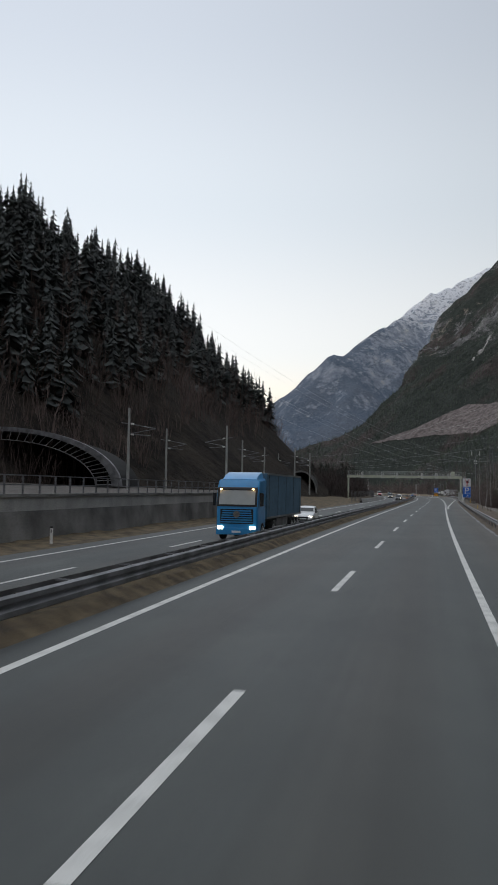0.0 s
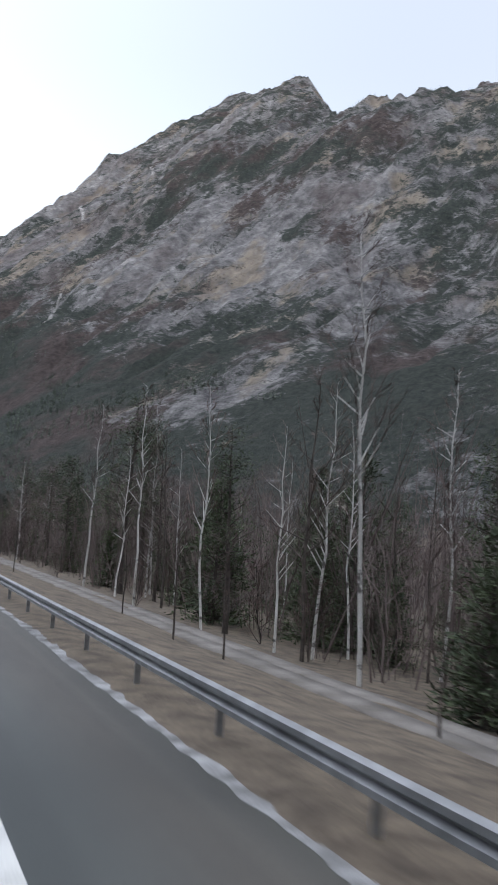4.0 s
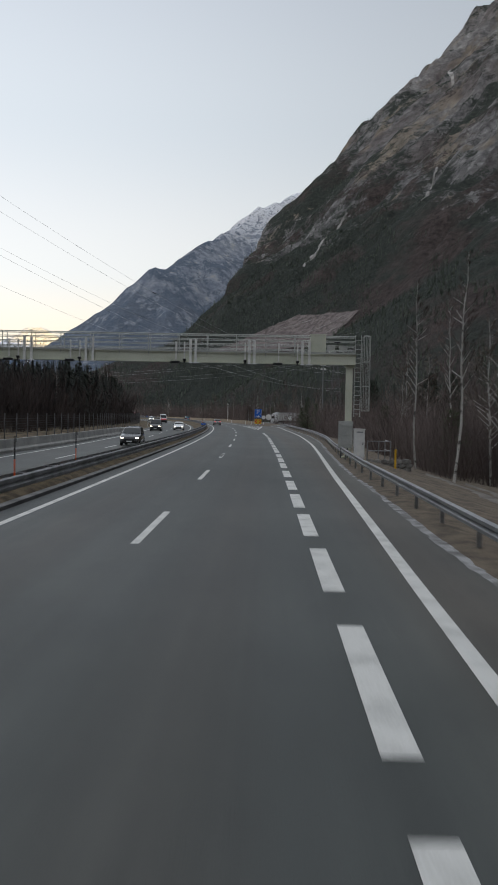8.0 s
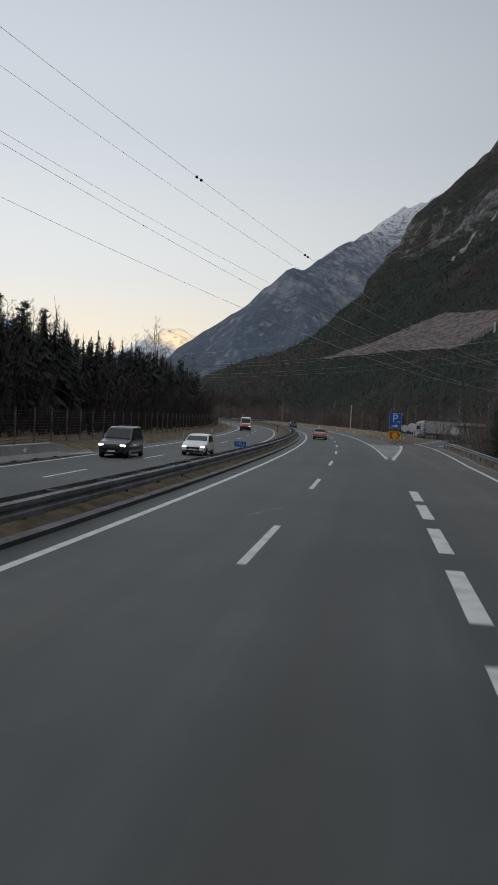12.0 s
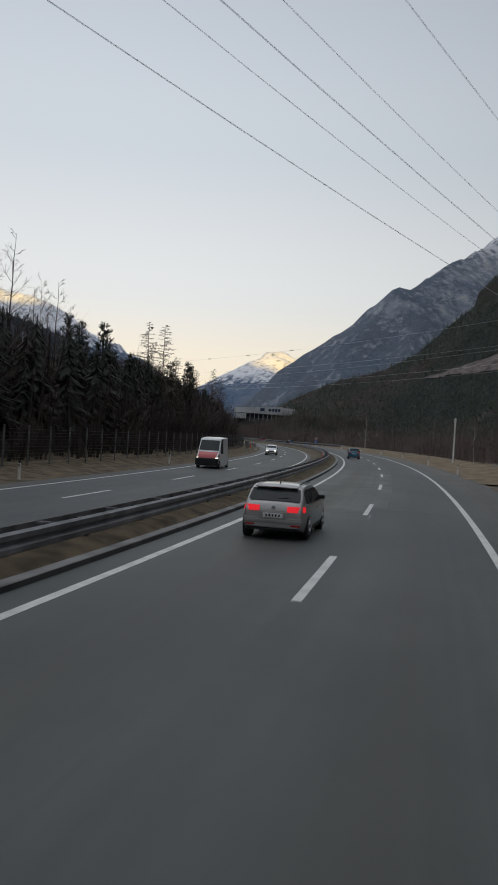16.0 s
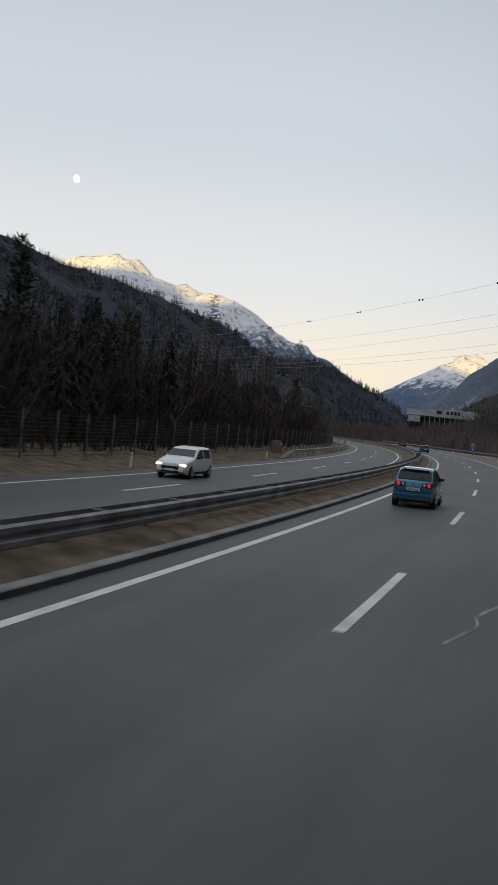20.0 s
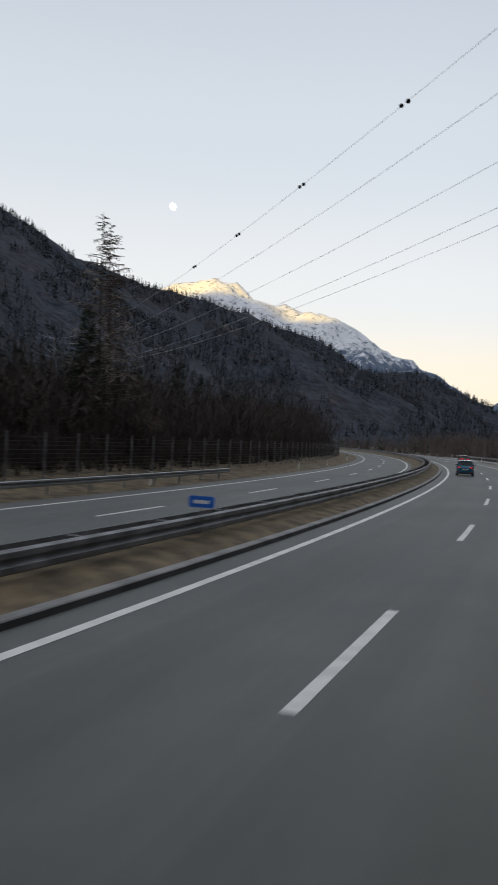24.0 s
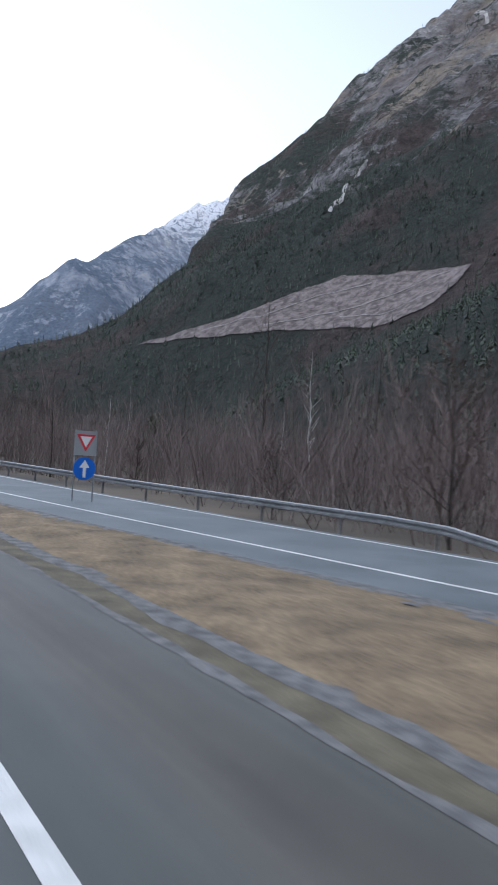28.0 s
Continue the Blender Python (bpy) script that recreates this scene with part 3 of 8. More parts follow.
M["rock"] = cliff_material("rocky_mountain")
# aerial haze is put into the blue forest and rock tones of these three
M["blue"] = mountain_material("haze_tinted_mountain", (0.085, 0.113, 0.158), (0.14, 0.168, 0.212), (0.16, 0.186, 0.235), (0.32, 0.345, 0.39), 760, 0.9, steep=(0.5, 0.7), snow_fine=0.03, snow_amp=1.7, grain=1.6, stretch=0.9)
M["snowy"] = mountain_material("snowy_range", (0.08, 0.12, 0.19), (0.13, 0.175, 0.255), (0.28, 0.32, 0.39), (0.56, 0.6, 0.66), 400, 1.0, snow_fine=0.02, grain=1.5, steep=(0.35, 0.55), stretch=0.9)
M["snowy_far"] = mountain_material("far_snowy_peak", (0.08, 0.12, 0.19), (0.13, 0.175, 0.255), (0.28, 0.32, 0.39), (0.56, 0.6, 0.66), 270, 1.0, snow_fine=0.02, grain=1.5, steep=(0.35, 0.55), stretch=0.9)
# distance haze is put into this hill's bluish base colours
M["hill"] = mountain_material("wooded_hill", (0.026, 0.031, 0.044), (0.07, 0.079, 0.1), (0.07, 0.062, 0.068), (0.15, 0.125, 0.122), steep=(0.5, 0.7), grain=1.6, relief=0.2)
M["hill_near"] = mountain_material("leafy_hillside", (0.022, 0.02, 0.018), (0.06, 0.05, 0.042), (0.07, 0.06, 0.055), (0.2, 0.18, 0.165), steep=(0.3, 0.5), grain=2.5)

cliff = heightfield("mountain_right", -700, 1900, -300, 2900, 8, rock_mountain, "rock", "steep grey limestone mountain with dark forest and pale screes")
co = np.zeros(len(cliff.data.vertices) * 3)
cliff.data.vertices.foreach_get("co", co)
bare = cliff.data.attributes.new("bare", "FLOAT", "POINT")
bare.data.foreach_set("value", bareness(co[0::3], co[1::3]))
heightfield("mountain_second", -1500, 1500, 2250, 4700, 22, ridge_fn(polar(5, 335, [(15.6, 0.035, 2550), (12.4, 0.0887, 2600), (10.6, 0.1154, 2650), (8.8, 0.142, 2700), (7, 0.1653, 2700), (4.8, 0.1756, 2850), (3, 0.1983, 3000), (0.15, 0.2269, 3250), (-2.65, 0.2546, 3500), (-8, 0.3, 3700)]), 0.85, 110, 31), "blue", "mountain ridge with snow-dusted cliffs, tinted blue for haze")
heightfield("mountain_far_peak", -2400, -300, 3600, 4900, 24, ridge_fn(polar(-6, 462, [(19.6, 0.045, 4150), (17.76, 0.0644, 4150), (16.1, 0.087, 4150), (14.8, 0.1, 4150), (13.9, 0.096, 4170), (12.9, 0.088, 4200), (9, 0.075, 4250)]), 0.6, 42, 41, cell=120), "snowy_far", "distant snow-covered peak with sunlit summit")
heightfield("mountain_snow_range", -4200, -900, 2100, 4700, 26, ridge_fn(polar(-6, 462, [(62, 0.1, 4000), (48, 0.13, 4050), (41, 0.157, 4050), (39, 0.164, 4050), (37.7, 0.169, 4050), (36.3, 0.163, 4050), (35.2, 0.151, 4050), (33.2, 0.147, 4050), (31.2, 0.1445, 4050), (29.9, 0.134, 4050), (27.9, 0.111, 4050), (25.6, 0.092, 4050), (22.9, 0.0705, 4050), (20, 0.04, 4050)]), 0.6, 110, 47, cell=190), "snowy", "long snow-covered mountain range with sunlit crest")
WOODED = ridge_fn(polar(-23, 542, [(75, 0.33, 1500), (54.85, 0.2577, 1600), (49.5, 0.214, 1620), (47.6, 0.1954, 1640), (43.9, 0.1729, 1650), (40.2, 0.158, 1680), (36, 0.137, 1700), (34.5, 0.124, 1720), (31.9, 0.1168, 1750), (29.6, 0.0871, 1800), (25.3, 0.075, 1850), (22, 0.06, 1900), (20.3, 0.035, 1950)]), 0.62, 36, 53, cell=140)
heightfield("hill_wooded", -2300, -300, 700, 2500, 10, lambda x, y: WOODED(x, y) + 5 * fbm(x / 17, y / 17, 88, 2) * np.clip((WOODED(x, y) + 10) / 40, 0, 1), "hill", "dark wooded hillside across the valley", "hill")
near_hill = ridge_fn([(-160, -60, 80), (-130, 60, 74)] + [(x, y, z - 20) for x, y, z in polar(2.5, 0, [(27.8, 0.41, 190), (24.2, 0.355, 215), (19.1, 0.3, 262), (16.8, 0.23, 300), (13, 0.15, 350), (11.5, 0.08, 380), (10.8, 0.055, 400)])], 1.0, 9, 71, foot=-4, cell=40)
heightfield("hill_near", -330, -14, -120, 460, 6, near_hill, "hill_near", "steep wooded hillside above the railway", "hill")
# unseen ridge, added and notched so the sun reaches only the far crests
heightfield("mountain_behind", -5000, 5000, -3000, -1300, 100, ridge_fn([(-5000, -2000, 1060), (-820, -2000, 1060), (-760, -2000, 985), (-520, -2000, 985), (-460, -2000, 1060), (-300, -2000, 1060), (100, -2000, 860), (420, -2000, 850), (540, -2000, 790), (790, -2000, 790), (880, -2000, 1000), (1280, -2000, 2600), (5000, -2000, 2600)], 4.0, 60, 61, cell=500), "hill", "unseen ridge added to block the low sun")


gx = np.concatenate([np.linspace(-4800, -300, 30), np.arange(-285, 300, 9.0), np.linspace(310, 4800, 30)])
gy = np.concatenate([np.linspace(-3000, -150, 12), np.arange(-140, 1150, 9.0), np.linspace(1170, 4900, 30)])
GX, GY = np.meshgrid(gx, gy, indexing="ij")
gz = np.where((np.abs(GX) < 320) & (GY < 1160), ground_z(GX, GY), -2.2)
GS_, GL_ = road_sl(GX, GY)
gz = np.where(np.abs(GL_ - 5) < 13.5, -0.9, gz)
gz = np.where((GL_ < -5) & (GL_ > -31) & (GS_ < 392), -4.2, gz)
gz = np.where((GL_ < -5) & (GL_ > -44) & (GS_ >= 392) & (GS_ < 545), -1.6, gz)
tagged(mesh_np("ground", np.stack([GX, GY, gz], -1), grid_faces(len(gx), len(gy)), "earth", True), "brown winter valley floor", "ground", kind="structure")

# ---- road ----
def exit_edge(s):
    return np.interp(s, [140, 160, 176, 200, 224, 233, 250, 268, 300, 340, 380, 1100], [-4.2, -4.28, -4.66, -5.2, -5.85, -6.15, -6.8, -7.48, -8.35, -9.2, -11.0, -11.0])


def right_asphalt(s):
    return np.interp(s, [-120, 130, 160, 200, 226, 238, 250, 260, 272, 300, 340, 385, 392, 420, 1100], [-6.5, -6.45, -6.45, -6.55, -6.75, -7.1, -7.5, -8.0, -8.7, -9.65, -10.3, -12.4, -7.2, -6.9, -6.9])


FZ = -0.3
ribbon("road", -120, 1090, 4.45, right_asphalt, 0.0, "asphalt", "dark grey asphalt motorway carriageway")
ribbon("road_opposite", -120, 1090, lambda s: far_lane(s) + 4.9, lambda s: far_lane(s) - 4.2, FZ, "asphalt", "dark grey asphalt carriageway of the opposite direction")
ribbon("road_patch", 399.5, 449, 4.3, -0.05, 0.004, "asphalt_old", "paler resurfaced strip of asphalt")
ribbon("road_patch", 405.6, 449, -0.05, -0.7, 0.0045, "asphalt_old", "paler resurfaced strip of asphalt")
# median: grass between the carriageways
n = 2421
ms = np.linspace(-120, 1090, n)
cols = []
for f, dz in ((0, 0.0), (0.06, 0.05), (0.12, 0.12), (0.18, 0.2), (0.25, 0.27), (0.35, 0.33), (0.45, 0.38), (0.7, 0.34), (1, 0.0)):
    a, b = 4.44 + 0 * ms, far_lane(ms) - 4.19
    l = a + f * (b - a)
    bump = (fbm(ms / 3 + f * 40, ms * 0 + f * 9, 5, 3) * 0.12 + fbm(ms / 0.7 + f * 70, ms * 0 + f * 19, 15, 2) * 0.1) * (0 < f < 1)
    cols.append(at(ms, l, f * FZ + dz + bump - 0.01))
tagged(mesh_np("median", np.stack(cols, 1), grid_faces(n, 9), "dark_grass"), "strip of brown winter grass between the carriageways", "verge", kind="structure")


def verge(name, s0, s1, inner_l, inner_z, offs, label, mat="dry_grass", rise=None):
    s = np.arange(s0, s1 + 0.1, 1.0)
    a = inner_l(s) if callable(inner_l) else inner_l + 0 * s
    cols = []
    for o, dz in offs:
        bump = (fbm(s / 4 + o * 3, s * 0 + o, 8, 3) * 0.25 + fbm(s / 1.1 + o * 31, s * 0 + o * 5, 18, 2) * 0.16) * (abs(o) > 0.1)
        dz_ = dz if rise is None else dz * rise(s)
        cols.append(at(s, a + o, inner_z + dz_ + bump))
    v = np.stack(cols, 1)
    f = grid_faces(len(s), len(offs))
    return tagged(mesh_np(name, v, f, mat, True), label, "verge", kind="structure")


verge("verge_right", -120, 392, right_asphalt, 0.0, [(0, -0.01), (-0.6, 0.03), (-1.2, 0.0), (-1.8, -0.05), (-2.5, -0.1), (-3.2, -0.25), (-4, -0.45), (-5, -0.7), (-6, -0.95), (-7.5, -1.3), (-9, -1.6), (-12, -2.1), (-16, -2.6), (-26, -3.2)], "brown grassy embankment beside the hard shoulder", "litter")
verge("verge_left", -120, 1090, lambda s: far_lane(s) + 4.9, FZ, [(0, -0.01), (0.8, 0.0), (2.5, 0.15), (5, 0.5), (9, 0.9), (16, 1.2)], "brown grassy verge beyond the opposite carriageway", "dark_grass")
ribbon("salt_strip", -120, 385, lambda s: right_asphalt(s) + 0.08 + 0.12 * fbm(s / 6, 0 * s, 2, 3) + 0.16 * fbm(s / 0.5, 0 * s + 3, 22, 3), lambda s: right_asphalt(s) - 0.14 + 0.2 * fbm(s / 5, 0 * s + 9, 4, 3) + 0.2 * fbm(s / 0.4, 0 * s + 5, 24, 3), 0.004, "frost", "pale salted edge of the asphalt", "verge", 0.25)

# painted lines
ribbon("edge_line_left", -120, 1090, 3.73, 3.53, 0.006, "line", "white edge line", "road marking")
ribbon("edge_line_right", -120, 146, -3.7, -3.9, 0.006, "line", "white edge line", "road marking")
ribbon("exit_edge_line", 136, 392, lambda s: exit_edge(s) + 0.12, lambda s: exit_edge(s) - 0.12, 0.007, "line", "white edge line of the exit lane", "road marking")
ribbon("edge_line_right", 343, 1090, -3.72, -3.94, 0.006, "line", "white edge line", "road marking")
ribbon("edge_line_opposite", -120, 1090, lambda s: far_lane(s) + 3.6, lambda s: far_lane(s) + 3.4, FZ + 0.006, "line", "white edge line", "road marking")
ribbon("edge_line_opposite", -120, 1090, lambda s: far_lane(s) - 3.5, lambda s: far_lane(s) - 3.7, FZ + 0.006, "line", "white edge line", "road marking")
for k in range(-7, 58):
    s1 = 29.7 + 18 * k
    ribbon("lane_dash", s1 - 6, s1, 0.09, -0.09, 0.006, "line", "white lane dash", "road marking", 2)
    s2 = 30.5 + 18 * k
    ribbon("lane_dash", s2 - 6, s2, lambda s: far_lane(s) + 0.09, lambda s: far_lane(s) - 0.09, FZ + 0.006, "line", "white lane dash", "road marking", 2)
for k in range(-2, 26):
    s1 = float(np.interp(k, [-2, 0, 2, 5, 6, 7, 8, 10, 12, 14, 15, 17, 18, 21, 24, 25], [147, 160.2, 173, 191.2, 197, 203.6, 209.8, 222, 235, 246.2, 253, 264, 270.5, 288.2, 308, 313.8]))
    mid = float(np.interp(s1, [160, 197, 215, 271, 290, 314], [-3.86, -3.84, -3.74, -3.75, -3.9, -4.0]))
    ribbon("exit_block", s1 - 4.4, s1, mid + 0.18, mid - 0.16, 0.0065, "line", "thick white block marking of the exit lane", "road marking", 3)
ribbon("worn_dash", 240.5, 244.9, 0.05, -0.045, 0.0085, "asphalt", "bare core of a worn lane dash", "road marking", 2)
verge("wood_floor_left", 240, 900, lambda s: far_lane(s) + 13.8, FZ, [(0, 0.95), (1.2, 1.25), (12, 1.3), (40, 1.3)], "leaf-strewn floor of the wood, darkened for shade", "wood_floor")


# ---- safety barriers ----
RAIL = [(0.0, 0.44), (0.075, 0.47), (0.075, 0.54), (0.0, 0.585), (0.0, 0.605), (0.075, 0.65), (0.075, 0.72), (0.0, 0.75), (-0.012, 0.75), (-0.012, 0.44)]


def sweep(name, s, l, z, profile, mat, parent=None, closed=True):
    """A profile of (sideways, up) drawn along the road."""
    rows = [at(s, l + a, z + b) for a, b in profile]
    v = np.stack(rows, 1)
    k = len(profile)
    f = grid_faces(len(s), k).tolist()
    if closed:
        f += [[i * k + k - 1, (i + 1) * k + k - 1, (i + 1) * k, i * k] for i in range(len(s) - 1)]
    ob = mesh_np(name, v, f, mat)
    if parent:
        ob.parent = parent
    return ob


def post_mesh(height, mat, name="barrier_post", spacer=0.0):
    bm = B()
    box(bm, 0, 0, height / 2 - 0.1, 0.1, 0.05, height + 0.2, 0.008)
    if spacer:
        box(bm, 0, 0, 0.6, spacer, 0.09, 0.14, 0.01)
    me = bpy.data.meshes.new(name)
    bm.to_mesh(me)
    bm.free()
    me.materials.append(M[mat])
    return me


def place(mesh, name, m, parent):
    o = new(name, mesh)
    o.parent = parent
    o.matrix_world = m
    return o


s = np.arange(-80, 905, 3.0)
barrier = empty("median_barrier", Matrix(), "double-sided weathered steel guardrail on the grassy median", "guardrail")
LOW = [(a, 0.75 - (0.75 - b) * 1.35) for a, b in RAIL]
sweep("guard_rail", s, rail_l(s), 0.0, [(-a, b) for a, b in LOW], "galv_dark", barrier)
sweep("guard_rail", s, rail_l(s) + 0.62, -0.05, LOW, "galv_dark", barrier)
pm = post_mesh(0.7, "post_dark", spacer=0.58)
for q in np.arange(-40, 760, 4.0):
    place(pm, "barrier_post", stand(q, rail_l(q) + 0.31, -0.05), barrier)
sp = bpy.data.meshes.new("spacer")
bm = B()
box(bm, 0, 0, 0.68, 0.6, 0.08, 0.06, 0.01)
bm.to_mesh(sp)
bm.free()
sp.materials.append(M["galv_dark"])
for q in np.arange(-30, 640, 2.0):
    if int(q) % 4:
        place(sp, "spacer", stand(q, rail_l(q) + 0.31, -0.02), barrier)

s = np.arange(-80, 436, 3.0)


def exit_rail(q):
    return np.where(q < 384, np.asarray(right_asphalt(q)) - 0.5, -12.9 - (q - 384) * 0.26 - 1.2 * np.clip((q - 384) / 12, 0, 1))


barrier = empty("roadside_barrier", Matrix(), "galvanised steel guardrail beside the hard shoulder", "guardrail")
sweep("guard_rail", s, exit_rail(s), 0.0, RAIL, "galv", barrier)
pm = post_mesh(0.68, "galv")
for q in np.arange(-60, 392, 4.0):
    place(pm, "barrier_post", stand(q, float(exit_rail(q)) - 0.12), barrier)

s = np.arange(543, 616, 3.0)
barrier = empty("far_barrier", Matrix(), "galvanised steel guardrail on the far verge with a sloped end", "guardrail")
sweep("guard_rail", s, far_lane(s) + 5.6, FZ - 0.7 * np.clip((549 - s) / 6, 0, 1), [(-a, b) for a, b in RAIL], "galv", barrier)
for q in np.arange(549, 614, 4.0):
    place(pm, "barrier_post", stand(q, far_lane(q) + 5.75, FZ), barrier)

# kerb along the median
s = np.arange(195, 1000, 4.0)
tagged(sweep("kerb", s, 4.4, 0.0, [(-0.002, -0.05), (0.018, 0.1), (0.04, 0.12), (0.27, 0.12), (0.29, 0.0)], "kerb", None, False), "grey concrete kerb along the median grass", "kerb", kind="structure")
tagged(sweep("kerb_face", s, 4.4, 0.0, [(-0.008, -0.02), (0.012, 0.1)], "kerb_face", None, False), "dark tarry face of the kerb", "kerb", kind="structure")
bm = B()
box(bm, 0, 0, 0, 0.5, 0.5, 0.03, 0.01)
for i in range(5):
    box(bm, -0.18 + i * 0.09, 0, 0.018, 0.03, 0.42, 0.012)
d = link("drain_cover", bm, "galv_dark")
d.matrix_world = stand(409.3, 4.05, 0.012)
tagged(d, "dark slotted drain cover in the asphalt", "drain")
copy_thing(d, stand(521, 4.05, 0.012))
copy_thing(d, stand(318, 4.05, 0.012))

# ---- slip road joining at the end of the walk ----
RAMP = [(600, -40), (618, -30), (635, -23), (645, -19.9), (655, -17.3), (664, -16.0), (680, -13.0), (700, -11.15), (730, -9.6), (800, -8.2)]
rs = np.arange(600, 801, 2.5)
rl = np.interp(rs, [p[0] for p in RAMP], [p[1] for p in RAMP])
rl = np.convolve(np.pad(rl, 4, mode="edge"), np.ones(9) / 9, "valid")


def ramp_strip(name, a, b, z, mat, label, category="road"):
    v = np.stack([at(rs, rl + a, z), at(rs, rl + b, z)], 1)
    return tagged(mesh_np(name, v, grid_faces(len(rs), 2), mat), label, category, kind="structure")


ramp_strip("slip_road", 3.2, -4.3, -0.02, "slip", "grey asphalt slip road")
ramp_strip("slip_road_line", 1.0, 0.82, -0.014, "line", "white edge line", "road marking")
ramp_strip("slip_road_line", -3.7, -3.88, -0.014, "line", "white edge line", "road marking")
ts = np.arange(600, 742, 0.4)
tl = np.interp(ts, rs, rl)
inner, outer = -7.85 + 0 * ts, np.minimum(tl + 3.4, -8.2)
cols = []
for f in np.linspace(0, 1, 26):
    l = inner + f * (outer - inner)
    q = at(ts, l)
    mound = np.interp(f, [0, 0.06, 0.5, 0.94, 1], [-0.015, 0.02, 0.13, 0.02, -0.016])
    tuft = (fbm(q[:, 0] / 0.45, q[:, 1] / 0.45, 31, 3) * 0.13 + fbm(q[:, 0] / 2.2, q[:, 1] / 2.2, 37, 2) * 0.12) * np.clip(min(f, 1 - f) * 12, 0, 1)
    q[:, 2] = mound + tuft
    cols.append(q)
tagged(mesh_np("verge_island", np.stack(cols, 1), grid_faces(len(ts), 26), "dry_grass"), "strip of tufted tawny grass between motorway and slip road", "verge", kind="structure")
verge("verge_right", 436, 630, right_asphalt, 0.0, [(0, -0.01), (-0.8, 0.05), (-2.5, 0.35), (-5, 0.75), (-9, 0.5), (-13, -0.35), (-18, -0.45), (-30, -0.8)], "tawny grass bank beside the motorway", rise=lambda s: np.clip((s - 426) / 34, 0.3, 1))
barrier = empty("slip_road_barrier", Matrix(), "galvanised steel guardrail along the slip road", "guardrail")
keep = rs >= 664
sw = rs[keep]
sweep("guard_rail", sw, rl[keep] - 5.0, 0.0 - 0.7 * np.clip((668 - sw) / 5, 0, 1), [(x, z) for x, z in RAIL], "galv", barrier)
for q in np.arange(668, 790, 4.0):
    place(pm, "barrier_post", stand(q, np.interp(q, rs, rl) - 5.12), barrier)

# exit road into the parking place, and the striped area before its nose
es = np.arange(383, 436, 3.0)
el = -11.2 - (es - 383) * 0.26
isl = []
for f, dz in ((0, -0.01), (0.15, 0.06), (0.4, 0.32), (0.7, 0.3), (0.92, 0.04), (1, -0.03)):
    a = right_asphalt(es)
    b = np.minimum(a - 0.2, el + 4.62)
    isl.append(at(es, a + f * (b - a), dz * np.clip((es - 390) / 12, 0, 1) + fbm(es / 3, es * 0 + f * 7, 6, 3) * 0.12 * (0 < f < 1)))
keep = es >= 391
tagged(mesh_np("exit_island", np.stack(isl, 1)[keep], grid_faces(int(keep.sum()), 6), "litter", True), "brown grass island behind the exit nose", "verge", kind="structure")
isl = [at(es, el + o, z) for o, z in ((-3.18, -0.03), (-4.5, -0.05), (-8, -0.5), (-18, -1.6), (-34, -2.4))]
tagged(mesh_np("exit_verge", np.stack(isl, 1), grid_faces(len(es), 5), "litter", True), "brown grass beside the exit road", "verge", kind="structure")
ps, pl_ = np.meshgrid(np.linspace(434, 535, 10), np.linspace(-20.5, -64, 6), indexing="ij")
tagged(mesh_np("parking_area", at(ps.ravel(), pl_.ravel(), -0.32), grid_faces(10, 6), "asphalt"), "dark asphalt parking area", "road", kind="structure")
v = np.stack([at(es, el + 4.6, -0.02), at(es, el - 3.2, -0.02)], 1)
tagged(mesh_np("exit_road", v, grid_faces(len(es), 2), "asphalt"), "dark asphalt exit road", "road", kind="structure")
v = np.stack([at(es, el + 3.6, -0.012), at(es, el + 3.42, -0.012)], 1)
tagged(mesh_np("exit_road_line", v, grid_faces(len(es), 2), "line"), "white edge line", "road marking", kind="structure")
v = np.stack([at(es, el - 0.0, -0.012), at(es, el - 0.2, -0.012)], 1)
tagged(mesh_np("exit_road_line", v, grid_faces(len(es), 2), "line"), "white edge line", "road marking", kind="structure")


def gore(s):
    return np.interp(s, [340, 346, 383], [-4.1, -4.5, -7.8])


ribbon("gore_line", 342, 384, lambda s: gore(s) + 0.12, lambda s: gore(s) - 0.16, 0.007, "line", "white border line of the striped area", "road marking", 3)
ribbon("nose_asphalt", 383, 392, -3.9, -7.9, 0.003, "asphalt", "asphalt nose between motorway and exit", "road")
for i in range(24):
    q = 346.2 + i * 1.55
    w = gore(q)
    mid = (w - 3.95) / 2
    p = [at(q, -3.97, 0.006), at(q + 0.5, -3.97, 0.006), at(q + 0.15, mid, 0.006), at(q - 0.35, mid, 0.006), at(q + 0.5, w, 0.006), at(q, w, 0.006)]
    tagged(mesh_np("gore_stripe", p, [[0, 1, 2, 3], [3, 2, 4, 5]], "line"), "white stripe of the hatched area", "road marking", kind="structure")

# gravel track below the embankment
for l_, z_ in ((-13.6, -1.1), (-15.7, -1.52)):
    ribbon("gravel_track", -60, 250, lambda s: l_ + 0.42 + 0.3 * fbm(s / 3, s * 0 + l_, 41, 3), lambda s: l_ - 0.42 + 0.3 * fbm(s / 3, s * 0 - l_, 43, 3), z_, "gravel", "pale wheel track at the foot of the bank", "track", 1.5, "structure", 0.4)


# ---- writing ----
def text_mesh(body, size, depth=0.004, align="CENTER"):
    c = bpy.data.curves.new("lettering", "FONT")
    c.body, c.size, c.align_x, c.align_y, c.extrude = body, size, align, "CENTER", depth
    o = bpy.data.objects.new("lettering", c)
    scene.collection.objects.link(o)
    me = bpy.data.meshes.new_from_object(o.evaluated_get(bpy.context.evaluated_depsgraph_get()))
    bpy.data.objects.remove(o)
    return me


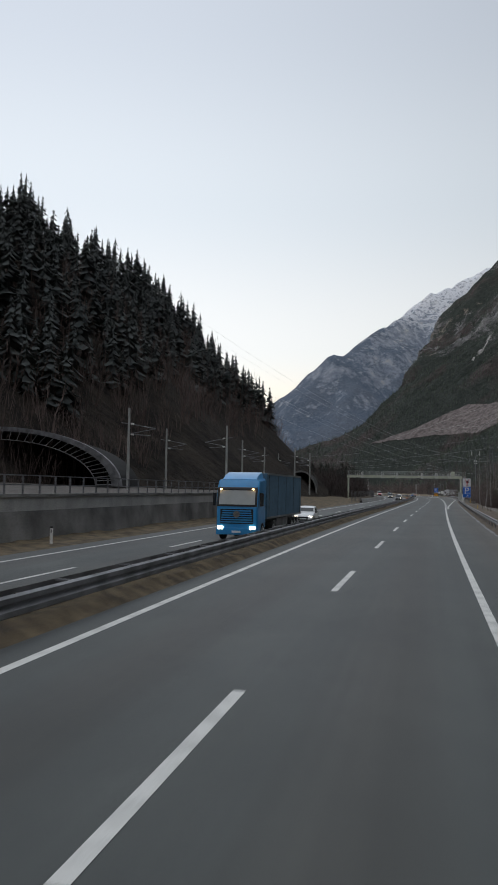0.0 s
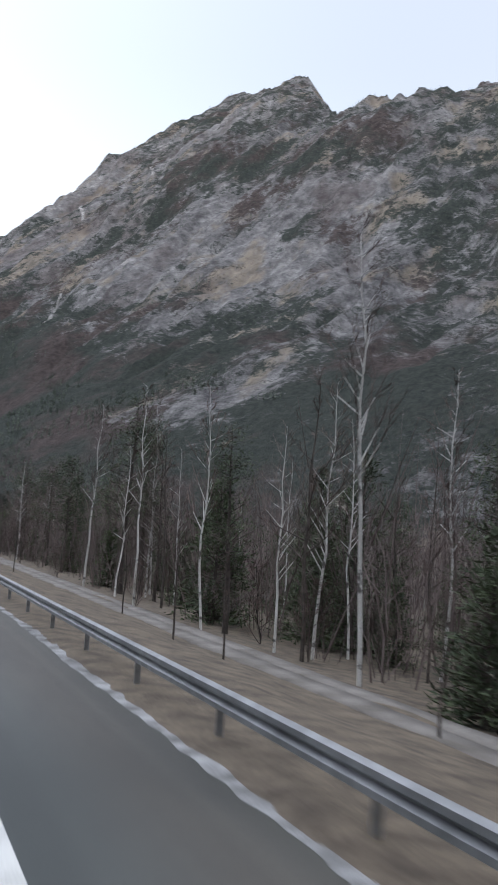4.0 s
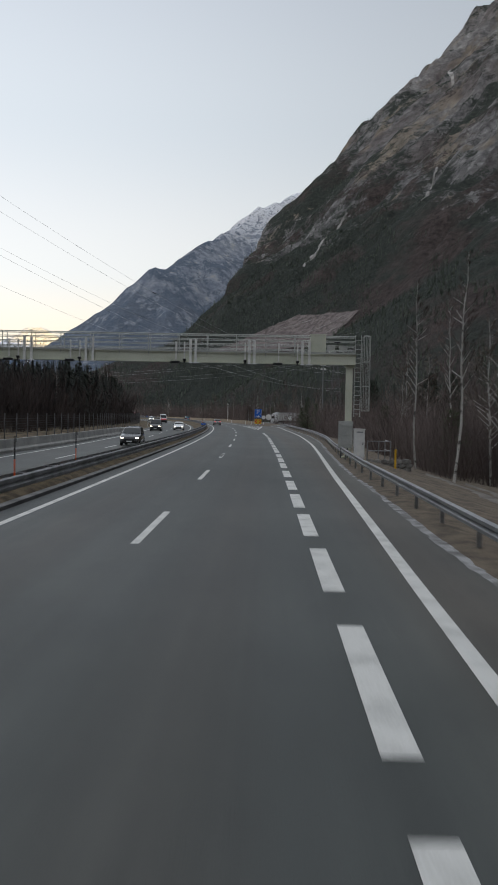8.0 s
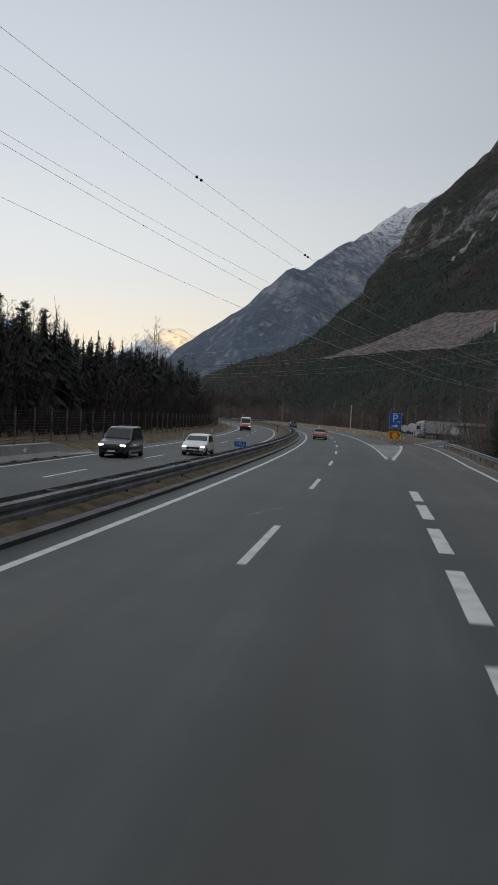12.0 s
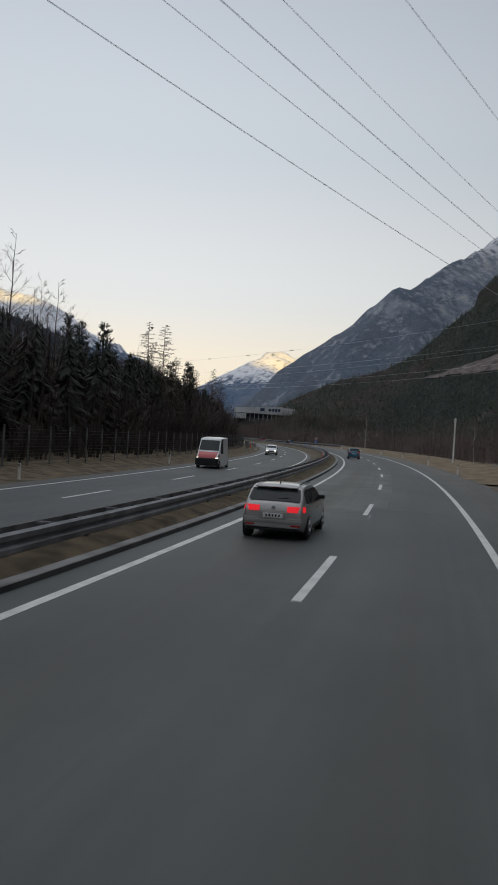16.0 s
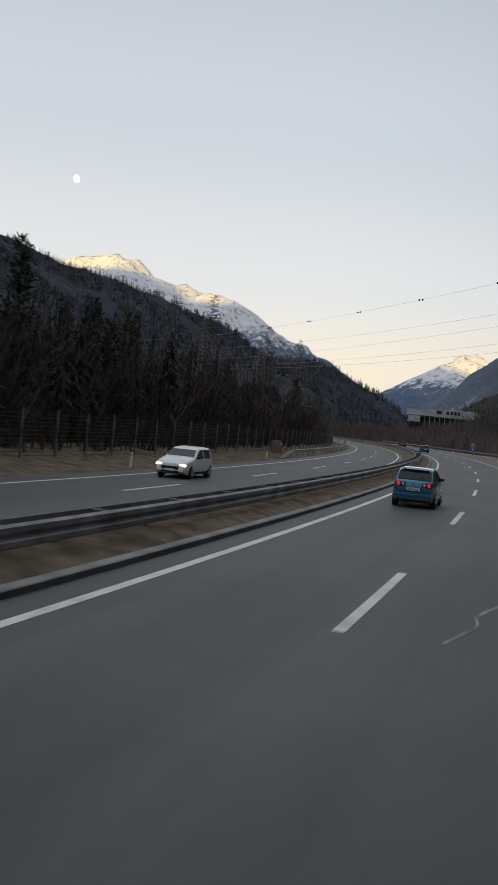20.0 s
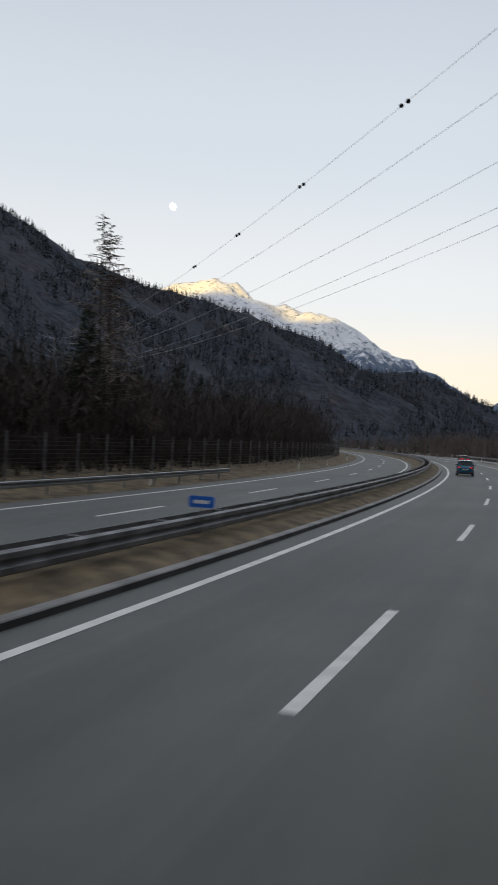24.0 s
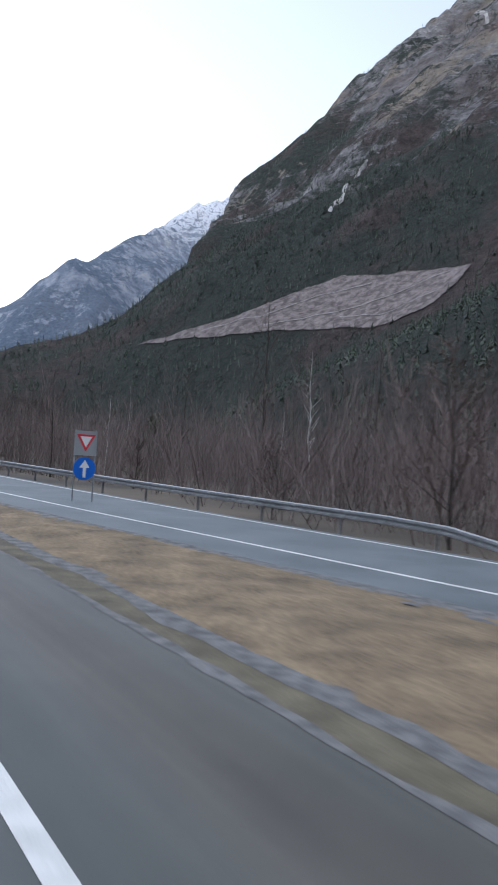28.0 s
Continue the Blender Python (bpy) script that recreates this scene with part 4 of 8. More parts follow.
def letter(body, size, mat, parent, x, z, y=-0.02):
    """Upright lettering that faces -y of its parent."""
    me = text_mesh(body, size)
    me.materials.clear()
    me.materials.append(M[mat])
    o = new("lettering", me)
    o.parent = parent
    o.matrix_local = pose(x, y, z, 90)
    return o


M["sign_blue"] = paint("sign_blue", (0.01, 0.13, 0.56), 0.45)
M["sign_white"] = paint("sign_white", (0.72, 0.73, 0.73), 0.5)
M["sign_red"] = paint("sign_red", (0.6, 0.03, 0.04), 0.5)
M["sign_black"] = paint("sign_black", (0.015, 0.015, 0.015), 0.5)
M["sign_yellow"] = paint("sign_yellow", (0.75, 0.5, 0.01), 0.5)
M["sign_grey"] = paint("sign_grey", (0.3, 0.31, 0.31), 0.5)
M["orange"] = paint("orange_plastic", (0.75, 0.11, 0.02), 0.5)
M["white_plastic"] = material("white_plastic", (0.84, 0.83, 0.79), (0.72, 0.72, 0.7), 0.5, 3, 6, 0.0, 0, 30)
M["black_plastic"] = paint("black_plastic", (0.012, 0.012, 0.013), 0.45)
M["pale_galv"] = material("pale_galvanised_steel", (0.42, 0.43, 0.41), (0.55, 0.56, 0.53), 0.55, 0.8, 6, 0.05, 0.15, 20)
M["light_steel"] = material("painted_steel", (0.6, 0.62, 0.5), (0.72, 0.73, 0.6), 0.5, 0.7, 8, 0.05, 0.0, 18)
M["fence"] = material("fence_wire", (0.045, 0.05, 0.05), (0.08, 0.085, 0.085), 0.6, 2, 5, 0, 0.3, 20)
M["yellow"] = paint("yellow_marker", (0.7, 0.42, 0.02), 0.5)


def panel(name, parent, x, z, w, h, mat, y=0.0, t=0.03, bevel=0.0, label=""):
    bm = B()
    r = box(bm, x, y, z, w, t, h)
    if bevel:
        es = [e for e in bm.edges if abs(e.verts[0].co.y - e.verts[1].co.y) > t * 0.5]
        bmesh.ops.bevel(bm, geom=es, offset=bevel, segments=4, affect="EDGES")
    return part(name, bm, mat, parent, label)


def bar(parent, mat, p, q, w, y=-0.022, name="bar"):
    """A flat painted bar on a sign's face."""
    a, b = Vector((p[0], 0, p[1])), Vector((q[0], 0, q[1]))
    d = (b - a).normalized()
    n = Vector((-d.z, 0, d.x)) * w / 2
    bm = B()
    vs = [bm.verts.new((v.x, y, v.z)) for v in (a - n, b - n, b + n, a + n)]
    bm.faces.new(vs)
    return part(name, bm, mat, parent)


def poly(parent, mat, pts, y=-0.022, name="symbol"):
    bm = B()
    bm.faces.new([bm.verts.new((x, y, z)) for x, z in pts])
    return part(name, bm, mat, parent)


def arrow(parent, mat, x, z, size, angle, y=-0.024):
    a = radians(angle)
    pts = [(-0.09, -0.5), (0.09, -0.5), (0.09, 0.05), (0.3, 0.05), (0, 0.5), (-0.3, 0.05), (-0.09, 0.05)]
    return poly(parent, mat, [(x + size * (px * math.cos(a) + pz * math.sin(a)), z + size * (-px * math.sin(a) + pz * math.cos(a))) for px, pz in pts], y, "arrow")


def pole(parent, x, z0, z1, r=0.038, mat="galv", y=0.05, name="sign_post"):
    bm = B()
    rod(bm, (x, y, z0), (x, y, z1), r, seg=10)
    return part(name, bm, mat, parent)


# parking sign before the exit
sg = empty("parking_sign", stand(166, -7.6), "blue parking sign under a crossed-out white board on two steel posts", "road sign")
for x in (-0.38, 0.38):
    pole(sg, x, -0.6, 5.05, 0.05)
bd = panel("parking_board", sg, 0, 2.6, 1.42, 1.98, "sign_blue", bevel=0.06, label="blue board with white letter and arrow")
panel("board_edge", sg, 0, 2.6, 1.38, 1.94, "sign_white", y=-0.0165, t=0.002, bevel=0.06)
panel("board_face", sg, 0, 2.6, 1.34, 1.9, "sign_blue", y=-0.0185, t=0.002, bevel=0.05)
letter("P", 1.72, "sign_white", sg, -0.02, 2.78, -0.026)
letter("143", 0.42, "sign_white", sg, 0.26, 2.37, -0.026)
arrow(sg, "sign_white", 0.08, 1.93, 0.52, 48)
wb = panel("upper_board", sg, 0, 4.36, 1.46, 1.5, "sign_white", bevel=0.05, label="white board with a pictogram struck out by a red cross")
panel("pictogram", sg, 0.1, 4.48, 0.42, 0.42, "sign_black", y=-0.018, t=0.004)
for i in range(6):
    bar(sg, "sign_black", (-0.36, 4.2 + i * 0.09), (-0.2, 4.26 + i * 0.09), 0.025)
bar(sg, "sign_grey", (-0.4, 4.02), (0.4, 4.02), 0.02)
bar(sg, "sign_grey", (-0.4, 4.75), (0.4, 4.75), 0.02)
bar(sg, "sign_black", (-0.3, 3.86), (0.2, 3.86), 0.06)
poly(sg, "sign_black", [(0.16, 3.75), (0.36, 3.86), (0.16, 3.97)])
bar(sg, "sign_red", (-0.3, 5.05), (0.25, 3.66), 0.055, -0.024, "red_tape")
bar(sg, "sign_red", (0.38, 5.05), (-0.12, 3.66), 0.055, -0.025, "red_tape")

# parking sign on the nose
sg = empty("parking_sign", stand(398, -8.3, 0.05), "blue parking sign above a yellow arrow board on two posts", "road sign")
for x in (-0.5, 0.5):
    pole(sg, x, -0.4, 4.0, 0.045)
panel("parking_board", sg, 0, 2.95, 1.7, 2.05, "sign_blue", bevel=0.06)
panel("board_edge", sg, 0, 2.95, 1.66, 2.01, "sign_white", y=-0.0165, t=0.002, bevel=0.06)
panel("board_face", sg, 0, 2.95, 1.6, 1.95, "sign_blue", y=-0.0185, t=0.002, bevel=0.05)
letter("P", 1.55, "sign_white", sg, -0.05, 3.2, -0.026)
letter("143", 0.38, "sign_white", sg, 0.4, 2.75, -0.026)
arrow(sg, "sign_white", 0.0, 2.22, 0.9, 90)
for sgn in (-1, 1):
    panel("arrow_board", sg, sgn * 0.43, 0.95, 0.8, 1.1, "sign_yellow", y=-0.03, bevel=0.04, label="yellow board with a red arrow head")
    pole(sg, sgn * 0.43, -0.4, 0.5, 0.05, "white_plastic", 0.0, "board_post")
    poly(sg, "sign_red", [(sgn * 0.74, 0.95), (sgn * 0.42, 1.43), (sgn * 0.16, 1.43), (sgn * 0.46, 0.95), (sgn * 0.16, 0.47), (sgn * 0.42, 0.47)], -0.05, "arrow_head")

# give-way sign and arrow disc at the slip road
sg = empty("give_way_sign", stand(681.5, -13.9, -0.1), "red and white give-way triangle above a blue arrow disc", "road sign")
for x in (-0.42, 0.42):
    pole(sg, x, -0.5, 3.0, 0.03)
panel("backing_board", sg, 0, 2.45, 0.95, 1.0, "sign_grey", y=0.01)
poly(sg, "sign_red", [(-0.4, 2.8), (0, 2.1), (0.4, 2.8)], -0.012, "red_triangle")
poly(sg, "sign_white", [(-0.25, 2.72), (0, 2.28), (0.25, 2.72)], -0.018, "white_triangle")
bm = B()
bmesh.ops.create_cone(bm, cap_ends=True, segments=32, radius1=0.47, radius2=0.47, depth=0.03, matrix=pose(0, 0, 1.42, 90))
part("blue_disc", bm, "sign_blue", sg)
arrow(sg, "sign_white", 0, 1.42, 0.72, 0)

# kilometre plates, marker poles
for q, l, txt in ((328.5, 5.2, "142,5"), (576.3, 6.1, "")):
    sg = empty("kilometre_plate", stand(q, l), "small blue kilometre plate on the median barrier", "road sign", "kilometre plates")
    pole(sg, 0, -0.3, 1.0, 0.025)
    panel("plate", sg, 0, 1.0, 0.7, 0.3, "sign_blue", y=-0.01, bevel=0.03)
    if txt:
        letter(txt, 0.24, "sign_white", sg, 0, 1.0, -0.03)
    else:
        bar(sg, "sign_white", (-0.22, 1.0), (0.22, 1.0), 0.09, -0.03)
for q, l, h in ((213, 5.2, 1.9), (222, 5.2, 1.9), (362.5, 5.8, 2.0), (461.8, 5.9, 2.0)):
    sg = empty("snow_pole", stand(q, l, 0.0), "thin red marker pole with a dark top on the median", "marker pole", "snow poles")
    pole(sg, 0, -0.3, h * 0.62, 0.022, "orange", 0, "lower_pole")
    pole(sg, 0, h * 0.62, h, 0.022, "black_plastic", 0, "upper_pole")
    panel("flag", sg, 0.03, h - 0.12, 0.1, 0.12, "galv", y=0)

# delineator posts
def delineator(m, label, group):
    e = empty("delineator_post", m, label, "delineator post", group)
    bm = B()
    box(bm, 0, 0, 0.37, 0.125, 0.09, 0.98, 0.025)
    part("post", bm, "white_plastic", e)
    bm = B()
    box(bm, 0, 0, 0.9, 0.129, 0.094, 0.1, 0.025)
    part("cap", bm, "black_plastic", e, "black cap")
    bm = B()
    box(bm, 0, -0.048, 0.71, 0.045, 0.012, 0.18)
    part("reflector", bm, "black_plastic", e, "dark reflector")
    return e


dp = delineator(stand(443, far_lane(443) + 5.75, FZ), "white plastic delineator post with a black cap on the far verge", "far delineators")
for q in (41, 300, 347, 378.5, 411, 474.5, 506, 537.5, 569, 600.5, 641.5, 663, 695):
    copy_thing(dp, stand(q, far_lane(q) + 5.75, FZ))
dp = delineator(stand(453.8, -7.25), "white plastic delineator post with a black cap on the near verge", "near delineators")
for q in (421, 486, 518.5, 549, 580, 611, 642, 674, 706, 738):
    copy_thing(dp, stand(q, -7.45 if q < 650 else -7.9, 0))
for q, l in ((400.8, -6.9), (403, -10.2)):
    copy_thing(dp, stand(q, l, 0.1))
dp = delineator(stand(660, -20.3, -0.05), "white plastic delineator post by the slip road", "slip road delineators")
sg = empty("marker_column", stand(549.5, far_lane(549) + 6.9, FZ), "orange reflective column with a grey cabinet behind the guardrail", "marker post")
bm = B()
rod(bm, (0, 0, -0.2), (0, 0, 1.35), 0.09, 0.08, 14)
part("column", bm, "orange", sg)
bm = B()
box(bm, 0, -0.02, 1.2, 0.19, 0.16, 0.12, 0.02)
part("reflective_band", bm, "sign_white", sg)
bm = B()
box(bm, -0.7, 0.6, 0.75, 0.9, 0.5, 1.5, 0.03)
part("cabinet", bm, "galv", sg, "grey steel cabinet")
sg = empty("yellow_marker", stand(153.8, -9.1, -0.8), "yellow pipeline marker post in the grass", "marker post")
bm = B()
box(bm, 0, 0, 0.5, 0.12, 0.05, 1.3, 0.015)
part("post", bm, "yellow", sg)
copy_thing(sg, stand(238.2, -10.6, -0.35))

# ---- toll gantry ----
def gantry():
    g = empty("toll_gantry", stand(243, 0), "pale steel toll gantry with sensors, walkway and ladder across the motorway", "gantry")
    L, R, ZB = -22.0, 8.2, 6.02   # local x is to the right of the lane line
    for x in (L, R):
        bm = B()
        box(bm, x, 0, ZB / 2 - 0.3, 0.42, 0.42, ZB + 0.6, 0.03)
        box(bm, x, 0, 0.05, 0.75, 0.75, 0.12, 0.02)
        box(bm, x, 0, ZB - 0.05, 0.6, 0.6, 0.1, 0.01)
        part("column", bm, "light_steel", g)
    bm = B()
    box(bm, (L + R) / 2, 0, ZB + 0.36, R - L + 0.7, 0.9, 0.62, 0.02)
    box(bm, (L + R) / 2, -0.03, ZB + 0.68, R - L + 0.72, 1.0, 0.05, 0.01)
    box(bm, (L + R) / 2, -0.46, ZB + 0.06, R - L + 0.7, 0.06, 0.06)
    part("beam", bm, "light_steel", g)
    bm = B()
    box(bm, (L + R) / 2, 0, ZB + 0.76, R - L + 0.7, 1.1, 0.1)
    part("walkway", bm, "pale_galv", g)
    for y in (-0.52, 0.52):
        for k, z in enumerate((0.95, 1.25, 1.55, 1.85)):
            bm = B()
            rod(bm, (L - 0.3, y, ZB + z), (R + 0.35, y, ZB + z), 0.024 if k < 3 else 0.032, seg=6)
            part("handrail", bm, "pale_galv", g)
        for x in np.arange(L, R + 0.1, 1.9):
            bm = B()
            box(bm, x, y, ZB + 1.2, 0.05, 0.04, 1.35)
            part("railing_post", bm, "pale_galv", g)
    bm = B()
    box(bm, 6.1, -0.2, ZB + 1.38, 1.0, 0.7, 1.1, 0.03)
    box(bm, 6.1, -0.56, ZB + 1.38, 0.02, 0.02, 1.0)
    box(bm, 6.1, -0.2, ZB + 1.95, 1.06, 0.76, 0.05, 0.01)
    part("control_cabinet", bm, "light_steel", g, "pale cabinet on the walkway")
    near_side = ((-3.1, 0), (-2.55, 1), (-2.16, 2), (-1.82, 3), (1.38, 1), (1.65, 2), (1.98, 3), (3.55, 0), (4.77, 1), (5.08, 2), (5.54, 3))
    far_side = [(lane + dx, kind) for lane in (-18.5, -13.0, -9.0) for dx, kind in ((-0.95, 0), (-0.35, 1), (0.05, 2), (0.5, 3))]
    for x, what in (*near_side, *far_side):
        dx, kind = (0.5 if what == 3 else 0.05), min(what, 2)
        bm = B()
        box(bm, x, -0.6, ZB + 0.75, 0.09 if kind < 2 else 0.16, 0.07, 1.15 if kind < 2 else 1.5, 0.012)
        for k in range(3 if kind == 2 else 1):
            box(bm, x, -0.64, ZB + 0.9 + k * 0.15, 0.05, 0.02, 0.05)
        br = part("sensor_bracket", bm, "white_plastic", g)
        bm = B()
        if kind == 0:
            box(bm, x, -0.66, ZB + 0.0, 0.5, 0.3, 0.16, 0.04)
            rod(bm, (x - 0.34, -0.66, ZB + 0.02), (x - 0.2, -0.66, ZB + 0.0), 0.09, 0.07, 12)
            part("sensor_head", bm, "black_plastic", br)
        elif kind == 1:
            box(bm, x, -0.66, ZB + 0.16, 0.2, 0.24, 0.14, 0.03)
            rod(bm, (x, -0.66, ZB + 0.1), (x, -0.7, ZB - 0.08), 0.06, 0.05, 10)
            part("camera_head", bm, "black_plastic", br)
        else:
            box(bm, x, -0.7, ZB - 0.02, 0.4 if dx > 0.3 else 0.2, 0.2, 0.05, 0.015)
            part("antenna", bm, "sign_white", br)
    for x in (6.95, 7.75):
        bm = B()
        box(bm, x, -0.3, ZB + 1.1, 0.5, 0.4, 0.3, 0.04)
        rod(bm, (x, -0.3, ZB + 0.8), (x, -0.3, ZB + 1.0), 0.04)
        part("floodlight", bm, "pale_galv", g)
    bm = B()
    rod(bm, (7.35, -0.3, ZB + 0.8), (7.35, -0.3, ZB + 1.55), 0.03)
    box(bm, 7.35, -0.35, ZB + 1.5, 0.4, 0.25, 0.12, 0.03)
    part("camera_head", bm, "black_plastic", g)
    ld = R + 0.55
    lad = B()
    for dx in (-0.2, 0.2):
        rod(lad, (ld + dx, 0, 2.7), (ld + dx, 0, ZB + 2.0), 0.03, seg=6)
    lad = part("ladder", lad, "pale_galv", g)
    for z in np.arange(2.9, ZB + 1.9, 0.3):
        bm = B()
        rod(bm, (ld - 0.2, 0, z), (ld + 0.2, 0, z), 0.017, seg=6)
        part("rung", bm, "pale_galv", lad)
    cage = None
    for k in range(7):
        a = radians(-90 + 30 * k)
        x, y = ld + 0.2 + 0.45 * math.cos(a) + 0.15, 0.42 * math.sin(a)
        bm = B()
        rod(bm, (x, y, 3.1), (x, y, ZB + 1.95), 0.018, seg=6)
        cage = part("cage_bar", bm, "pale_galv", lad)
    for z in (3.1, 4.7, 6.3, ZB + 1.95):
        v, f = [], []
        for k in range(9):
            a = radians(-90 + 22.5 * k)
            for r, dz in ((0.43, 0), (0.45, 0.02), (0.47, 0), (0.45, -0.02)):
                v.append((ld + 0.35 + r * math.cos(a), r * 0.94 * math.sin(a), z + dz))
        for k in range(8):
            f += [[k * 4 + i, k * 4 + (i + 1) % 4, k * 4 + 4 + (i + 1) % 4, k * 4 + 4 + i] for i in range(4)]
        hoop = mesh_np("cage_hoop", v, f, "pale_galv")
        hoop.parent = lad
    return g


gantry()
sp = empty("variable_sign_backs", stand(242.4, -8.0), "two grey sheet-metal panels on short posts at the gantry foot", "panel")
for x, w, t in ((-0.3, 0.36, 6), (0.14, 0.62, -5)):
    bm = B()
    box(bm, x, 0, 1.55, w, 0.06, 1.75, 0.03)
    for z in (0.95, 1.55, 2.15):
        box(bm, x, -0.05, z, w - 0.06, 0.04, 0.05)
    p = part("panel", bm, "pale_galv", sp)
    bm = B()
    box(bm, x, 0.08, 0.3, 0.08, 0.06, 1.6)
    part("panel_post", bm, "galv_dark", sp)
cb = empty("switch_cabinet", stand(242.2, -8.85, -0.1), "tall pale grey switch cabinet beside the gantry", "cabinet")
bm = B()
box(bm, 0, 0, 0.95, 0.68, 0.5, 2.1, 0.02)
box(bm, 0, 0, 2.02, 0.74, 0.58, 0.06, 0.01)
part("body", bm, "white_plastic", cb)
bm = B()
box(bm, 0, -0.26, 1.05, 0.6, 0.02, 1.8, 0.008)
part("door", bm, "white_plastic", cb)
bm = B()
box(bm, 0.22, -0.28, 1.1, 0.04, 0.03, 0.18, 0.01)
part("handle", bm, "black_plastic", cb)
bm = B()
box(bm, 0.02, -0.275, 1.82, 0.4, 0.01, 0.1)
part("label_plate", bm, "sign_grey", cb)
rl_ = empty("platform_railing", stand(241.8, -9.9, -0.05), "galvanised tube railing around a service platform", "railing")
for x, y in ((-0.7, -1.2), (0.75, -1.2), (0.75, 1.2), (0.0, -1.2)):
    bm = B()
    rod(bm, (x, y, -0.3), (x, y, 1.3), 0.035, seg=8)
    part("post", bm, "galv", rl_)
for z in (0.65, 1.25):
    bm = B()
    rod(bm, (-0.7, -1.2, z), (0.75, -1.2, z), 0.03, seg=8)
    rod(bm, (0.75, -1.2, z), (0.75, 1.2, z), 0.03, seg=8)
    part("rail", bm, "galv", rl_)
M["stone"] = material("wall_stone", (0.16, 0.15, 0.14), (0.3, 0.29, 0.27), 0.9, 2, 8, 0.6, 0, 20, random_shift=0.25)
sw_ = empty("stone_retaining_wall", stand(240.3, -10.5, -1.15), "low dry-stone wall of rounded blocks holding the platform", "wall")
bm = B()
box(bm, 0, 1.3, 0.5, 2.5, 2.3, 1.0)
part("fill", bm, "gravel", sw_)
bm = B()
bmesh.ops.create_cube(bm, size=1.0, matrix=Matrix.Diagonal((0.42, 0.36, 0.24, 1)))
bmesh.ops.bevel(bm, geom=bm.edges[:], offset=0.06, segments=2, affect="EDGES")
stone = bpy.data.meshes.new("stone")
bm.to_mesh(stone)
bm.free()
stone.materials.append(M["stone"])
rng = random.Random(4)
for row in range(5):
    for k in range(6):
        o = new("stone", stone)
        o.parent = sw_
        o.matrix_local = pose(-1.1 + k * 0.44 + (row % 2) * 0.2, row * 0.05 + rng.uniform(-0.03, 0.03), 0.1 + row * 0.25, 0, rng.uniform(-4, 4), rng.uniform(-6, 6))
    for k in range(4):
        o = new("stone", stone)
        o.parent = sw_
        o.matrix_local = pose(1.3, 0.3 + k * 0.44 + (row % 2) * 0.2, 0.1 + row * 0.25, 0, 0, 90 + rng.uniform(-6, 6))

for pts in (((301.5, 1.05), (302.4, 0.75), (303.1, 0.75), (304.0, 0.35), (303.4, -0.3), (303.2, -1.0)), ((474, -1.4), (475.5, -1.75), (476.2, -1.65), (478.0, -2.1), (479, -2.05)), ((553, -1.0), (554.4, -1.3), (555, -1.2), (556.5, -1.6)), ((399.3, -0.1), (400.1, -0.17), (401, -0.2), (402, -0.2)), ((405.4, -0.9), (405.6, -1.4), (405.3, -1.9), (405.6, -2.6))):
    q = np.array(pts)
    u = np.linspace(0, len(q) - 1, 6 * len(q))
    sx, lx = np.interp(u, np.arange(len(q)), q[:, 0]), np.interp(u, np.arange(len(q)), q[:, 1])
    lx = lx + 0.05 * fbm(u * 3, u * 0, 13, 3)
    v = np.stack([at(sx - 0.02, lx - 0.025, 0.0075), at(sx + 0.02, lx + 0.025, 0.0075)], 1)
    tagged(mesh_np("sealed_crack", v, grid_faces(len(u), 2), "frost"), "pale sealed crack in the asphalt", "crack", kind="structure")


# ---- trees ----
M["bark"] = material("grey_brown_bark", (0.035, 0.028, 0.024), (0.08, 0.065, 0.055), 0.95, 3, 8, 0.6, 0, 30, random_shift=0.25)
M["birch_bark"] = material("white_birch_bark", (0.12, 0.11, 0.1), (0.55, 0.53, 0.5), 0.85, 2.2, 8, 0.4, 0, 25, (0.36, 0.44), 0.15)
M["twigs"] = material("bare_twigs", (0.075, 0.053, 0.047), (0.15, 0.108, 0.092), 0.95, 0.5, 4, 0, 0, 6, random_shift=0.35)
M["twigs_pale"] = material("pale_bare_twigs", (0.12, 0.1, 0.085), (0.2, 0.165, 0.14), 0.95, 0.5, 4, 0, 0, 6, random_shift=0.3)
M["needles"] = material("spruce_needles", (0.02, 0.029, 0.02), (0.046, 0.062, 0.04), 0.9, 0.9, 6, 0, 0, 9, random_shift=0.35)
M["needles_green"] = material("pine_needles", (0.036, 0.052, 0.028), (0.09, 0.115, 0.056), 0.9, 0.9, 6, 0, 0, 9, random_shift=0.3)
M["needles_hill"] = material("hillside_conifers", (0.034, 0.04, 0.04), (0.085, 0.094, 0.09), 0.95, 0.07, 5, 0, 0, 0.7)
# far crowns take a bluish tint that stands for distance haze
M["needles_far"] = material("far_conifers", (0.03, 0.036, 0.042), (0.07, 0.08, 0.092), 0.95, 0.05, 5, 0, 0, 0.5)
M["needles_slope"] = material("slope_conifers", (0.05, 0.066, 0.05), (0.115, 0.135, 0.1), 0.95, 0.03, 5, 0, 0, 0.4)
# shade within the far wood is put into this darker needle colour
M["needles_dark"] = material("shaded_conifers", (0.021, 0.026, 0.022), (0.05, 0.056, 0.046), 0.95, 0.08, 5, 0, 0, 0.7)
M["brush_brown"] = material("brown_hillside_brush", (0.075, 0.054, 0.048), (0.17, 0.124, 0.11), 0.95, 0.1, 5, 0, 0, 1.2)
# darker copy of the bare-wood colour, with the wood's shade in it
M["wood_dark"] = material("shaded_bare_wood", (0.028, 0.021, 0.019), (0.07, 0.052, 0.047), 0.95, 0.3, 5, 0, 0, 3)
